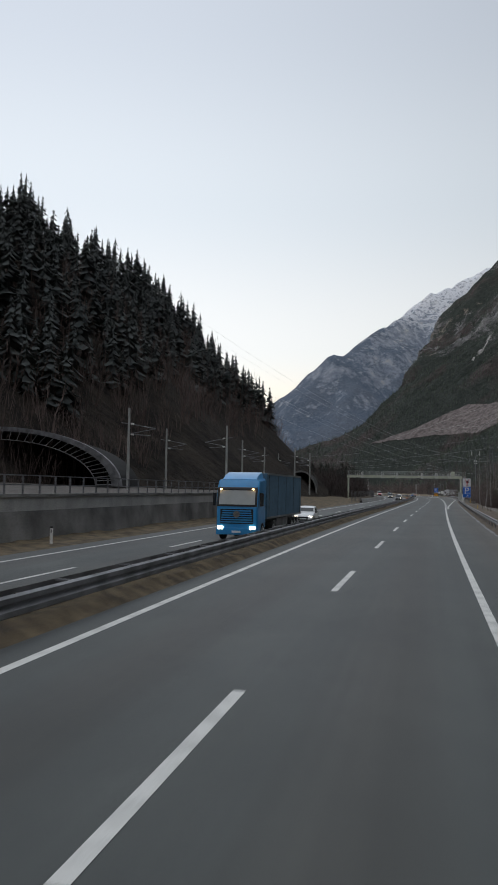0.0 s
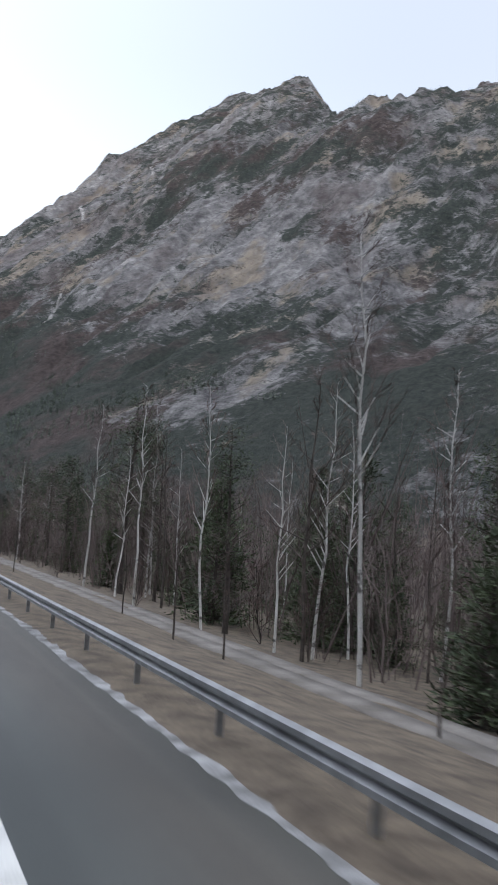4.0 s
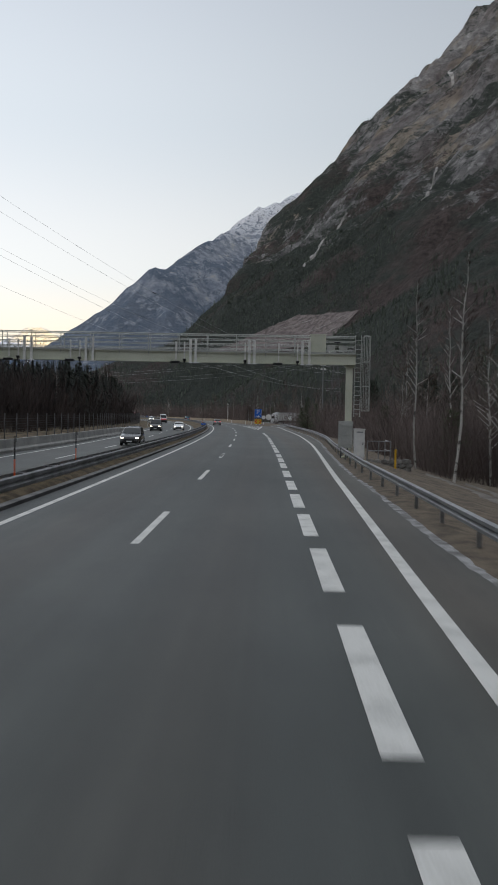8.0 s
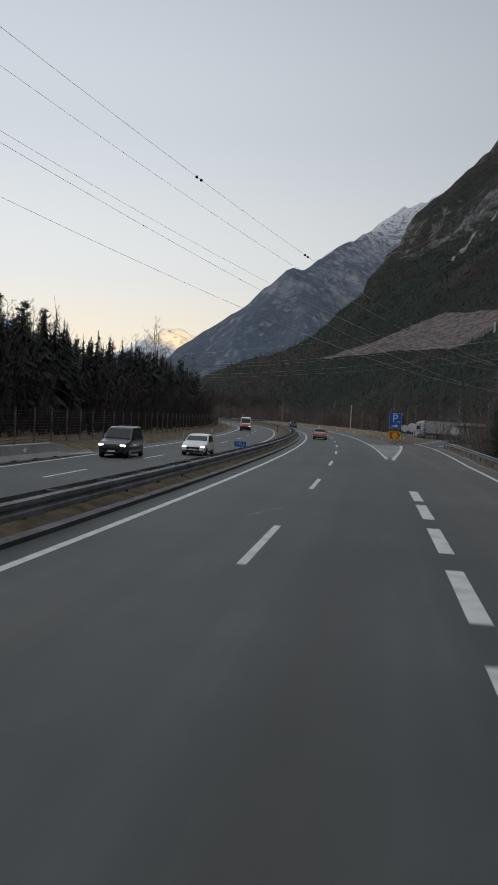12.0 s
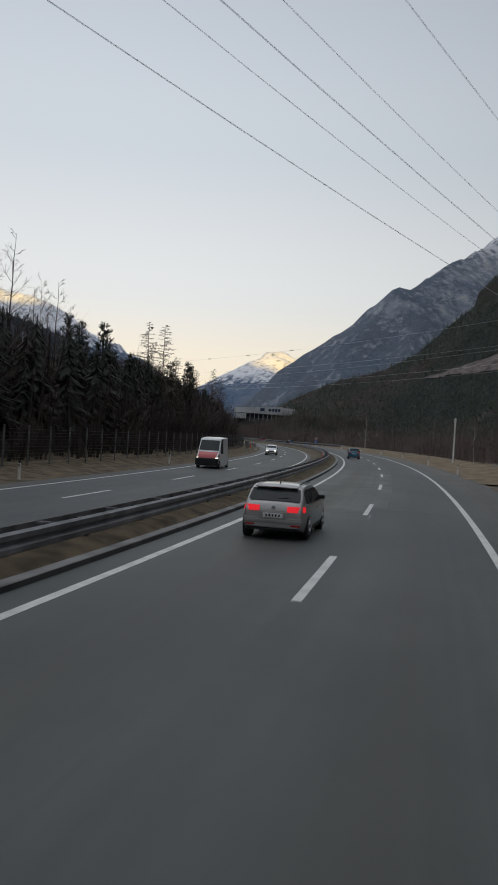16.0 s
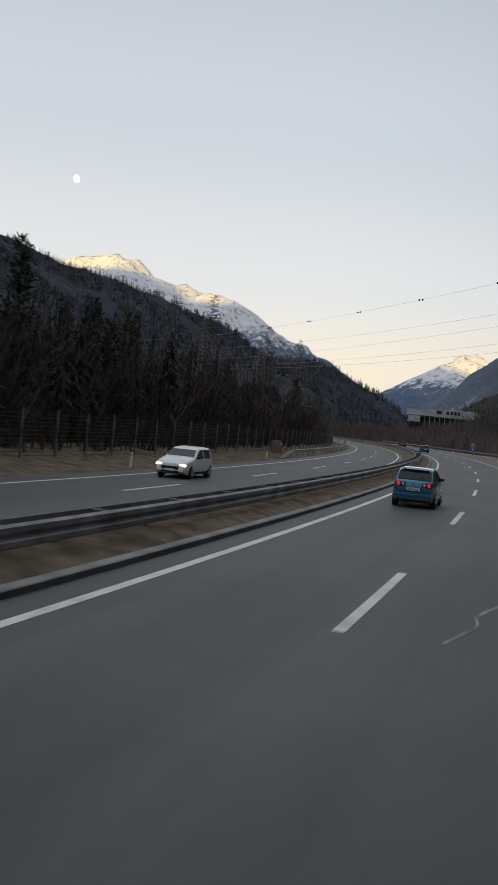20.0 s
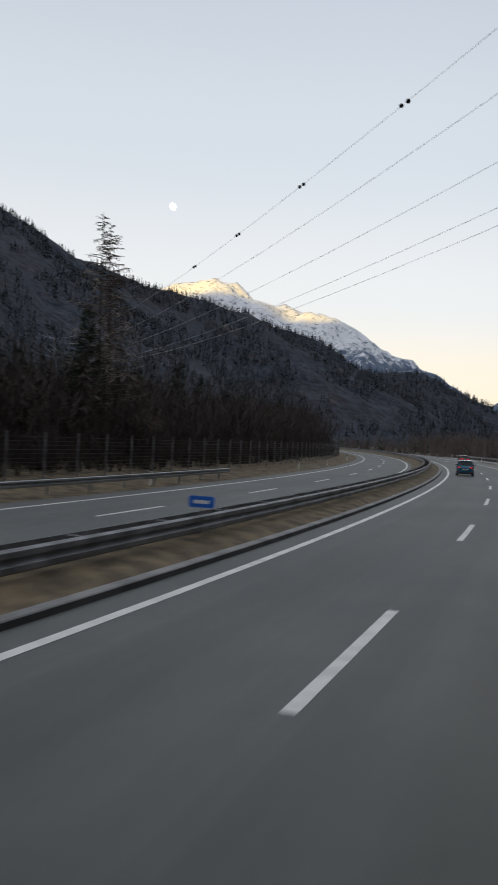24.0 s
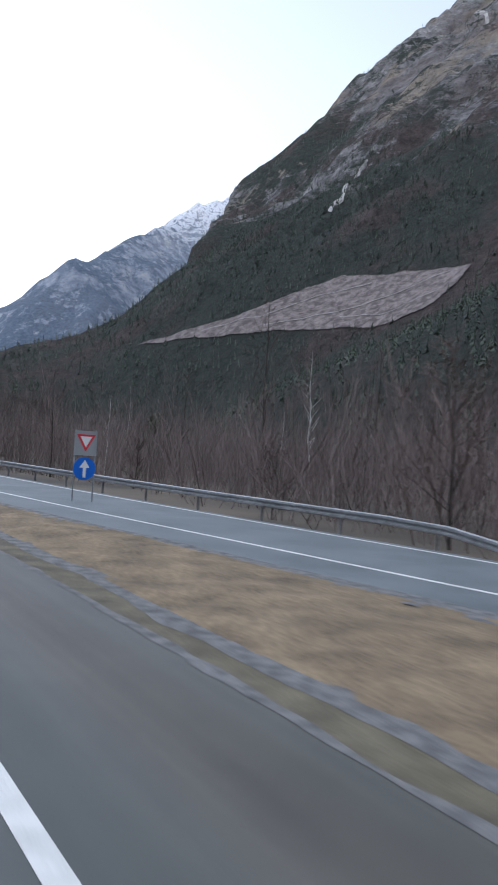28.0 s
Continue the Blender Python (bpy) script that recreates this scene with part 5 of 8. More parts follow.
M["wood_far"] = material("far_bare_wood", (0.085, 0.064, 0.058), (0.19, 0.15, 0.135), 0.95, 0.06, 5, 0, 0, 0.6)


class Mesher:
    def __init__(self):
        self.v, self.f = [], []

    def limb(self, p, q, r0, r1, sides=3):
        p, q = np.array(p, float), np.array(q, float)
        d = q - p
        d = d / (np.linalg.norm(d) + 1e-9)
        a = np.cross(d, (0.3, 0.9, 0.2) if abs(d[2]) > 0.7 else (0, 0, 1.0))
        a /= np.linalg.norm(a)
        b = np.cross(d, a)
        base = len(self.v)
        for c, r in ((p, r0), (q, r1)):
            for k in range(sides):
                t = 2 * math.pi * k / sides
                self.v.append(c + r * (a * math.cos(t) + b * math.sin(t)))
        for k in range(sides):
            n = (k + 1) % sides
            self.f.append((base + k, base + n, base + sides + n, base + sides + k))

    def twig(self, p, q, w):
        """A fine twig, a flat sliver from p to q."""
        d = q - p
        n = np.array([d[1] + 0.3 * d[2], -d[0] + 0.2 * d[2], 0.1])
        n = n / (np.linalg.norm(n) + 1e-9) * w
        base = len(self.v)
        self.v += [p - n, p + n, q + n * 0.3, q - n * 0.3]
        self.f.append((base, base + 1, base + 2, base + 3))

    def leaf(self, p, d, w, up):
        """A kite-shaped spray of needles from p along d."""
        p, d = np.array(p, float), np.array(d, float)
        side = np.cross(d, up)
        side = side / (np.linalg.norm(side) + 1e-9) * w
        base = len(self.v)
        self.v += [p, p + d * 0.45 + side, p + d, p + d * 0.45 - side]
        self.f.append((base, base + 1, base + 2, base + 3))

    def mesh(self, name, mat):
        me = bpy.data.meshes.new(name)
        me.from_pydata([tuple(x) for x in self.v], [], self.f)
        me.materials.append(M[mat])
        return me


def pine(h, seed):
    """A pine with a bare lower trunk and clumped, uneven crown."""
    r = random.Random(seed)
    t, c = Mesher(), Mesher()
    x = y = 0.0
    pts = [(0, 0, -0.4)]
    for i in range(7):
        x += r.uniform(-0.12, 0.12)
        y += r.uniform(-0.12, 0.12)
        pts.append((x, y, h * (i + 1) / 7))
    for i in range(7):
        t.limb(pts[i], pts[i + 1], 0.016 * h * (1 - i / 7.5), 0.016 * h * (1 - (i + 1) / 7.5), 6)
    for k in range(60):
        f = r.uniform(0.34, 1.0)
        i = min(6, int(f * 7))
        b = np.array(pts[i + 1])
        b[2] = f * h
        a = r.uniform(0, 6.28)
        ln = h * r.uniform(0.1, 0.22) * (1.25 - f)
        e = b + np.array([math.cos(a) * ln, math.sin(a) * ln, ln * r.uniform(0, 0.5)])
        t.limb(b, e, 0.05, 0.02)
        for _ in range(50):
            q = e + np.array([r.gauss(0, 0.4), r.gauss(0, 0.4), r.gauss(0, 0.28)]) * (0.45 + 0.06 * h)
            d = np.array([r.gauss(0, 1), r.gauss(0, 1), r.gauss(0.3, 0.7)])
            c.leaf(q, d / np.linalg.norm(d) * r.uniform(0.18, 0.36), 0.028, np.array([r.gauss(0, 1), r.gauss(0, 1), 1.0]))
    return t.mesh("trunk", "bark"), c.mesh("crown", "needles_green")


def soft_conifer(h, seed, spread, mat="needles_green", boughs=120, per=(7, 8), size=1.2, low=0.03):
    """A dense conifer: boughs to the ground, each a brush of fine needle sprays, with gaps between them."""
    r = random.Random(seed)
    t, c = Mesher(), Mesher()
    for i in range(5):
        t.limb((0, 0, i / 5 * h - 0.4 * (i == 0)), (0, 0, (i + 1) / 5 * h), 0.014 * h * (1 - i / 5) + 0.02, 0.014 * h * (0.8 - i / 5) + 0.015, 6)
    for k in range(boughs):
        f = (k + r.random()) / boughs
        f = f ** 1.25
        a = r.uniform(0, 6.283)
        ln = h * spread * (1 - f) ** 0.75 * r.uniform(0.55, 1.15) + 0.25
        d = np.array([math.cos(a), math.sin(a), 0.1 + 0.45 * f + r.uniform(-0.12, 0.12)])
        b = np.array([0, 0, low * h + (0.97 - low) * f * h])
        t.limb(b, b + d * ln * 0.8, 0.03, 0.01)
        for _ in range(int(per[0] + per[1] * ln)):
            u = r.uniform(0.2, 1.0)
            q = b + d * ln * u + np.array([r.gauss(0, 0.13), r.gauss(0, 0.13), r.gauss(-0.05, 0.1)]) * (0.5 + 0.5 * ln)
            g = d * 0.8 + np.array([r.gauss(0, 0.5), r.gauss(0, 0.5), r.gauss(0.1, 0.4)])
            c.leaf(q, g / np.linalg.norm(g) * r.uniform(0.22, 0.45) * size, 0.045 * size, np.array([r.gauss(0, 0.6), r.gauss(0, 0.6), 1.0]))
    return t.mesh("trunk", "bark"), c.mesh("crown", mat)


def bare_tree(h, seed, bark, twig, lean=0.05, fan=0.33, start=0.3, density=1.0, trunk_r=0.0075, up=0.7, thick=1.0):
    """A leafless tree: trunk, limbs, boughs and a haze of twigs."""
    r = random.Random(seed)
    t, c = Mesher(), Mesher()
    pts, x, y = [np.array([0, 0, -0.4])], 0.0, 0.0
    n = 8
    for i in range(n):
        x += r.uniform(-lean, lean) * h / n * 2
        y += r.uniform(-lean, lean) * h / n * 2
        pts.append(np.array([x, y, h * (i + 1) / n]))
    for i in range(n):
        t.limb(pts[i], pts[i + 1], trunk_r * h * (1 - i / n) + 0.012, trunk_r * h * (1 - (i + 1) / n) + 0.008, 6)
    for k in range(int(20 * density)):
        f = start + (1 - start) * (k + r.random()) / (20 * density)
        i = min(n - 1, int(f * n))
        b = pts[i] + (pts[i + 1] - pts[i]) * (f * n - i)
        a = r.uniform(0, 6.283)
        ln = h * fan * (1.15 - f) * r.uniform(0.5, 1.1)
        d = np.array([math.cos(a), math.sin(a), up * r.uniform(0.5, 1.5)])
        d /= np.linalg.norm(d)
        m = b + d * ln * 0.55
        e = m + (d + np.array([0, 0, r.uniform(-0.1, 0.5)])) * ln * 0.45
        rr = max(0.012, 0.004 * h * (1.1 - f))
        t.limb(b, m, rr, rr * 0.6, 4)
        c.limb(m, e, rr * 0.6, 0.008)
        for j in range(int(6 * density) + 1):
            u = r.uniform(0.25, 1)
            p = b + (m - b) * min(1, u / 0.55) if u < 0.55 else m + (e - m) * ((u - 0.55) / 0.45)
            g = d + np.array([r.gauss(0, 0.6), r.gauss(0, 0.6), r.gauss(0.15, 0.45)])
            g /= np.linalg.norm(g)
            l2 = ln * r.uniform(0.25, 0.5)
            q = p + g * l2
            c.twig(p, q, 0.014 * thick)
            for _ in range(4):
                v = r.uniform(0.3, 1)
                g2 = g + np.array([r.gauss(0, 0.7), r.gauss(0, 0.7), r.gauss(0, 0.5)])
                g2 /= np.linalg.norm(g2)
                w = p + (q - p) * v
                c.twig(w, w + g2 * l2 * r.uniform(0.3, 0.6), 0.009 * thick)
    return t.mesh("trunk", bark), c.mesh("branching", twig)


def larch(h, seed):
    """A leafless larch: straight trunk, a narrow cone of level boughs, each fringed with fine twigs."""
    r = random.Random(seed)
    t, c = Mesher(), Mesher()
    n = 8
    pts = [np.array([r.uniform(-0.05, 0.05) * (i > 0), r.uniform(-0.05, 0.05) * (i > 0), h * i / n - 0.4 * (i == 0)]) for i in range(n + 1)]
    for i in range(n):
        t.limb(pts[i], pts[i + 1], 0.009 * h * (1 - i / n) + 0.012, 0.009 * h * (1 - (i + 1) / n) + 0.01, 6)
    for k in range(120):
        f = 0.22 + 0.77 * (k + r.random()) / 120
        i = min(n - 1, int(f * n))
        b = pts[i] + (pts[i + 1] - pts[i]) * (f * n - i)
        a = r.uniform(0, 6.283)
        ln = h * (0.02 + 0.23 * (1 - f) ** 0.8) * r.uniform(0.6, 1.1)
        d = np.array([math.cos(a), math.sin(a), r.uniform(-0.2, 0.12)])
        e = b + d * ln + np.array([0, 0, ln * 0.12])
        c.limb(b, e, 0.04, 0.018)
        for j in range(9):
            p = b + (e - b) * r.uniform(0.2, 1)
            side = np.array([-math.sin(a), math.cos(a), 0]) * r.choice((-1, 1))
            g = d * r.uniform(0.2, 0.8) + side * r.uniform(0.2, 0.8) + np.array([0, 0, r.uniform(-0.5, 0.2)])
            c.twig(p, p + g * ln * r.uniform(0.25, 0.5), 0.06)
    return t.mesh("trunk", "bark"), c.mesh("branching", "twigs_pale")


def plant(kind, meshes, label, category, group, m, names=("trunk", "crown")):
    e = empty(kind, m, label, category, group)
    for nm, me in zip(names, meshes):
        o = new(nm, me)
        o.parent = e
    return e


KINDS = {
    "spruce": ([soft_conifer(15, 1, 0.19, "needles", 190, (6, 8), 1.55, 0.08), soft_conifer(13, 2, 0.21, "needles", 170, (6, 8), 1.5, 0.05), soft_conifer(16, 3, 0.17, "needles", 190, (6, 8), 1.55, 0.1)], "dark green spruce with drooping boughs", "spruce tree", "spruces"),
    "young_spruce": ([soft_conifer(4.5, 4, 0.3, per=(9, 12), size=0.9), soft_conifer(6, 5, 0.27, per=(9, 12), size=0.9)], "small green spruce at the wood's edge", "spruce tree", "young spruces"),
    "bushy_pine": ([soft_conifer(9, 21, 0.3, boughs=110, per=(14, 18), size=0.8), soft_conifer(11, 22, 0.26, boughs=120, per=(14, 18), size=0.8), soft_conifer(7, 23, 0.34, boughs=90, per=(14, 18), size=0.8)], "dense dark green conifer with boughs down to the ground", "conifer", "roadside conifers"),
    "pine": ([pine(14, 6), pine(11, 7)], "green pine with a bare lower trunk", "pine tree", "pines"),
    "birch": ([bare_tree(13, 8, "birch_bark", "twigs", 0.05, 0.3, 0.4, 1.2, 0.006, 1.1), bare_tree(12, 9, "birch_bark", "twigs_pale", 0.06, 0.32, 0.3, 1.3, 0.0065, 1.0), bare_tree(14, 10, "birch_bark", "twigs", 0.045, 0.28, 0.45, 1.2, 0.006, 1.2), bare_tree(12, 31, "birch_bark", "twigs_pale", 0.04, 0.3, 0.22, 2.0, 0.0075, 0.7, 1.7)], "leafless birch with a white trunk", "birch tree", "birches"),
    "bare_tree": ([bare_tree(12, 11, "bark", "twigs"), bare_tree(10, 12, "bark", "twigs", 0.06, 0.4, 0.25, 1.2), bare_tree(14, 13, "bark", "twigs", 0.04, 0.33, 0.3, 1.1)], "leafless brown deciduous tree", "tree", "bare trees"),
    "larch": ([larch(19, 14), larch(16, 15)], "tall leafless larch with thin level boughs", "larch tree", "larches"),
    "shrub": ([bare_tree(4.5, 16, "bark", "twigs", 0.12, 0.6, 0.05, 1.3, 0.008, 1.1), bare_tree(3.6, 17, "bark", "twigs", 0.15, 0.7, 0.05, 1.4, 0.008, 1.0)], "bare brown shrub with tangled twigs", "shrub", "shrubs"),
}
tree_rng = random.Random(12)


def gz_at(x, y):
    return float(ground_z(np.array([x]), np.array([y]))[0])


def ground_here(s, l):
    """Height of the grass banks and of the valley floor at a place on the plan."""
    p = at(s, l)
    if l < 0 and s < 392:
        o = float(right_asphalt(s)) - l
        return float(np.interp(o, [0, 0.6, 2.5, 5, 9, 16, 26, 60], [0, 0.03, -0.1, -0.7, -1.6, -2.6, -3.2, -3.2]))
    if l > 0:
        o = l - float(far_lane(s)) - 4.9
        return FZ + float(np.interp(o, [0, 2.5, 5, 9, 16, 40], [0, 0.15, 0.5, 0.9, 1.2, 1.2]))
    if s < 640:
        o = float(right_asphalt(s)) - l
        return float(np.interp(o, [0, 2.5, 5, 9, 18, 30], [0, 0.35, 0.8, 0.9, 0.3, -0.8]))
    return gz_at(p[0], p[1])


def tree(kind, s, l, scale=1.0, z=None, variant=None, vary=0.12):
    protos, label, cat, group = KINDS[kind]
    me = protos[tree_rng.randrange(len(protos)) if variant is None else variant]
    p = at(s, l)
    zz = ground_here(s, l) - 0.1 if z is None else z
    k = scale * tree_rng.uniform(1 - vary, 1 + vary)
    m = Matrix.LocRotScale((p[0], p[1], zz), Euler((radians(tree_rng.uniform(-2, 2)), radians(tree_rng.uniform(-2, 2)), tree_rng.uniform(0, 6.28))), (k, k, k * tree_rng.uniform(0.95, 1.08)))
    return plant(kind, me, label, cat, group, m, ("trunk", "crown") if kind in ("spruce", "young_spruce", "pine", "bushy_pine") else ("trunk", "bare_crown"))


R_ = tree_rng.uniform
# wood beside the hard shoulder: birches and pines over brush
for i in range(20):
    tree("birch", R_(60, 330), -R_(16.5, 34), R_(0.75, 1.1))
for i in range(34):
    tree("bare_tree", R_(70, 380), -R_(17.5, 46), R_(0.7, 1.05))
for i in range(9):
    tree("pine", R_(75, 240), -R_(18, 42), R_(0.7, 1.0))
for s_, l_, k_ in ((52, -15, 1.3), (56, -13.5, 1.2), (61, -16, 1.4), (63, -13.2, 1.0), (67, -15, 1.35), (70, -13, 1.0), (72, -18, 1.4), (76, -14.5, 1.2), (80, -13.2, 0.9), (82, -17, 1.3), (86, -14, 0.95), (90, -16.5, 1.1), (94, -14.2, 1.0), (97, -17, 1.2), (84, -12.6, 1.15), (88, -12.3, 1.1), (91, -13.0, 1.15), (96, -12.2, 0.95), (79, -12.4, 1.2), (87, -15.2, 1.35), (93, -16.2, 1.3), (100, -13.2, 0.85), (82, -14.6, 1.35), (75, -12.8, 1.2), (58, -20, 1.5), (66, -22, 1.5), (103, -15.5, 0.7)):
    tree("bushy_pine", s_, l_, k_)
for i in range(20):
    tree("bare_tree", R_(100, 240), -R_(18, 30), R_(0.7, 1.1))
for i in range(6):
    tree("bushy_pine", R_(176, 232), -R_(21, 32), R_(0.8, 1.2))
for i in range(26):
    tree("bushy_pine", R_(92, 172), -R_(24, 42), R_(0.7, 1.15))
for i in range(7):
    tree("birch", R_(96, 176), -R_(17, 26), R_(0.75, 1.05))
for s_, l_ in ((158, -20), (161, -22.5), (186, -21), (205, -23), (222, -22)):
    tree("pine", s_, l_, R_(0.85, 1.1))
for i in range(26):
    tree("young_spruce", R_(75, 300), -R_(16.5, 26), R_(0.6, 1.3))
for i in range(34):
    tree("shrub", R_(60, 380), -R_(15.5, 30), R_(0.7, 1.3))
for s_, l_ in ((108, -13.5), (116, -11.9), (122, -12.4), (131, -13), (152, -11.2), (158, -11.0), (176, -10.8)):
    tree("bare_tree", s_, l_, 0.42)
for s_, l_, v in ((240, -14.5, 0), (233, -15.5, 1), (248, -13.6, 0), (118, -17.5, 2), (133, -17.5, 0), (142, -16.6, 2), (151, -17.8, 1)):
    tree("birch", s_, l_, 0.95, None, v)
for i in range(16):
    tree("spruce", R_(300, 400), -R_(24, 60), R_(0.6, 0.95))
# wood beyond the slip road
tree("birch", 655.5, -24.5, 0.95, None, 3)
for i in range(64):
    s_ = R_(455, 800)
    tree("bare_tree", s_, -R_(26, 80) + max(0, s_ - 690) * 0.12, R_(0.75, 1.15))
for i in range(20):
    tree("birch", R_(480, 760), -R_(28, 70), R_(0.7, 1.0))
for i in range(46):
    s_ = R_(430, 800)
    tree("shrub", s_, -R_(23.5, 40) + max(0, s_ - 690) * 0.08, R_(0.8, 1.7))
for i in range(10):
    tree("young_spruce", R_(500, 760), -R_(30, 60), R_(0.8, 1.5))
# wood behind the fence on the far side
for i in range(120):
    s_ = R_(320, 720)
    tree("spruce", s_, R_(26.5, 40), R_(0.5, 0.8) * (1.0 if s_ < 560 else 0.75))
for i in range(150):
    s_ = R_(240, 740)
    tree("bare_tree", s_, R_(25.5, 46), R_(0.65, 1.0) * (1.0 if s_ < 560 else 0.8))
for s_, l_, h_ in ((479, 29.4, 15.9), (478.5, 27.2, 15.7), (480.5, 26, 12.2), (547, 30.6, 14.8), (549, 28.2, 14.4), (545, 26.8, 12.6), (611, 26.5, 16.3), (630, 34, 19.5), (634, 36, 18)):
    tree("larch", s_, l_, h_ / 19, None, 0, 0)
for s_, l_, k_ in ((422, 29, 1.12), (427, 30, 1.18), (432, 30, 1.16), (437, 31, 1.15), (441, 30, 1.1), (446, 30.5, 1.02), (449, 30, 0.95)):
    tree("bare_tree", s_, l_, k_, None, 2)
for i in range(30):
    tree("shrub", R_(280, 660), R_(23.5, 30), R_(0.8, 1.5))
for i in range(9):
    tree("birch", R_(300, 600), R_(26, 36), R_(0.8, 1.05))


def kite_template(seed, whorls, arms, width, fine=1.0):
    """A conifer of unit height as flat sprays of needles, each a kite."""
    r = np.random.RandomState(seed)
    Q = []
    for w in range(whorls):
        f = (w + 0.5) / whorls
        reach = width * (1 - f) ** 0.85 + 0.012
        for k in range(arms):
            a = r.uniform(0, 6.283)
            z = 0.08 + 0.88 * f + r.uniform(-0.5, 0.5) / whorls
            ln = reach * r.uniform(0.55, 1.25)
            d = np.array([math.cos(a), math.sin(a), r.uniform(-0.75, -0.15)]) * ln
            n = np.array([-math.sin(a), math.cos(a), 0]) * ln * r.uniform(0.28, 0.5) * fine
            p = np.array([0, 0, z])
            Q.append([p + [0, 0, 0.35 / whorls], p + d * 0.55 + n, p + d, p + d * 0.55 - n])
    for k in range(3):
        a = k * 2.1
        n = np.array([math.cos(a), math.sin(a), 0]) * 0.02
        Q.append([[0, 0, 0.02], np.array([0, 0, 0.5]) + n, [0, 0, 1.0], np.array([0, 0, 0.5]) - n])
    return np.array(Q, float)


def far_trees(name, places, mat, label, seed, whorls=8, arms=7, category="trees", width=0.2, fine=1.0):
    """Many conifers far off, each of overlapping sprays, as one mesh."""
    r = np.random.RandomState(seed)
    temps = [kite_template(seed * 10 + i, whorls, arms, width, fine) for i in range(6)]
    V = []
    for x, y, z, h in places:
        q = temps[r.randint(6)]
        a = r.uniform(0, 6.283)
        c, s_ = math.cos(a), math.sin(a)
        k = h * r.uniform(0.8, 1.2)
        V.append(np.stack([x + (q[..., 0] * c - q[..., 1] * s_) * k, y + (q[..., 0] * s_ + q[..., 1] * c) * k, z + q[..., 2] * h], -1).reshape(-1, 3))
    V = np.concatenate(V)
    return tagged(mesh_np(name, V, np.arange(len(V)).reshape(-1, 4), mat), label, category, kind="stuff")


def far_brush(name, places, mat, label, seed, stems=7, twigs=4, wide=1.0, spread=0.36):
    """Bare thicket: stems that fan out from each stool, with twigs along them, all thin slivers."""
    r = np.random.RandomState(seed)
    P = np.asarray(places)
    N = len(P)
    h = P[:, 3][:, None]
    a = r.uniform(0, 6.283, (N, stems))
    lean = r.uniform(0.02, spread, (N, stems))
    ln = h * r.uniform(0.6, 1.05, (N, stems))
    d = np.stack([np.cos(a) * lean, np.sin(a) * lean, np.sqrt(1 - lean ** 2)], -1)
    base = P[:, None, :3] + np.stack([np.cos(a), np.sin(a), 0 * a], -1) * r.uniform(0, 0.12, (N, stems, 1)) * h[..., None]
    mid = base + d * ln[..., None] * 0.5
    bend = d + np.stack([r.normal(0, 0.12, a.shape), r.normal(0, 0.12, a.shape), 0.1 + 0 * a], -1)
    tip = mid + bend * ln[..., None] * 0.5

    def sliver(p, q, w0, w1):
        g = q - p
        n = np.stack([g[..., 1] + 0.25 * g[..., 2], -g[..., 0] + 0.35 * g[..., 2] * r.choice([-1, 1], g.shape[:-1]), 0 * g[..., 2]], -1)
        n = n / (np.linalg.norm(n, axis=-1, keepdims=True) + 1e-9)
        return np.stack([p - n * w0, p + n * w0, q + n * w1, q - n * w1], -2).reshape(-1, 3)
    w = 0.004 * h[..., None] * wide
    out = [sliver(base, mid, w, w * 0.7), sliver(mid, tip, w * 0.7, w * 0.2)]
    for k in range(twigs):
        u = r.uniform(0.15, 0.95, (N, stems, 1))
        p = np.where(u < 0.5, base + (mid - base) * u * 2, mid + (tip - mid) * (u * 2 - 1))
        g = d + r.normal(0, 0.5, d.shape)
        out.append(sliver(p, p + g * ln[..., None] * r.uniform(0.12, 0.3, (N, stems, 1)), w * 0.5, w * 0.15))
    V = np.concatenate(out)
    return tagged(mesh_np(name, V, np.arange(len(V)).reshape(-1, 4), mat), label, "trees", kind="stuff")


rs_ = np.random.RandomState(7)


def scatter(n, x0, x1, y0, y1, fn, h0, h1, keep=None):
    x, y = rs_.uniform(x0, x1, n), rs_.uniform(y0, y1, n)
    z = fn(x, y)
    ok = np.ones(n, bool) if keep is None else keep(x, y, z)
    h = rs_.uniform(h0, h1, n)
    return np.stack([x, y, z - 0.5, h], -1)[ok]


CUT = [(-86, 1288), (-58, 1268), (-36, 1252), (-17, 1243), (2, 1238), (39, 1234), (61, 1229), (94, 1193), (123, 1150), (111, 1137), (95, 1132), (74, 1136), (48, 1171), (17, 1200), (-20, 1222), (-52, 1252)]


def cut_area(x, y):
    """The felled patch on the slope."""
    inside = np.zeros(np.shape(x), bool)
    for (x0, y0), (x1, y1) in zip(CUT, CUT[1:] + CUT[:1]):
        cross = ((y0 > y) != (y1 > y)) & (x < (x1 - x0) * (y - y0) / (y1 - y0 + 1e-9) + x0)
        inside ^= cross
    return inside


far_trees("conifers_hillside", scatter(6500, -240, -30, -40, 420, near_hill, 7.5, 14, lambda x, y, z: (z > 6) & (fbm(x / 30, y / 30, 77, 3) > -0.3 + 0.5 * np.clip((34 - z) / 18, 0, 1))), "needles_hill", "dense dark spruce wood on the steep hillside", 1, 11, 7, width=0.23)
far_brush("brush_hillside", scatter(6000, -170, -40, 0, 410, near_hill, 4, 9, lambda x, y, z: (z > -2) & (z < 44)), "brush_brown", "bare brown brush at the foot of the hillside", 2, 6, 4, 2.4)
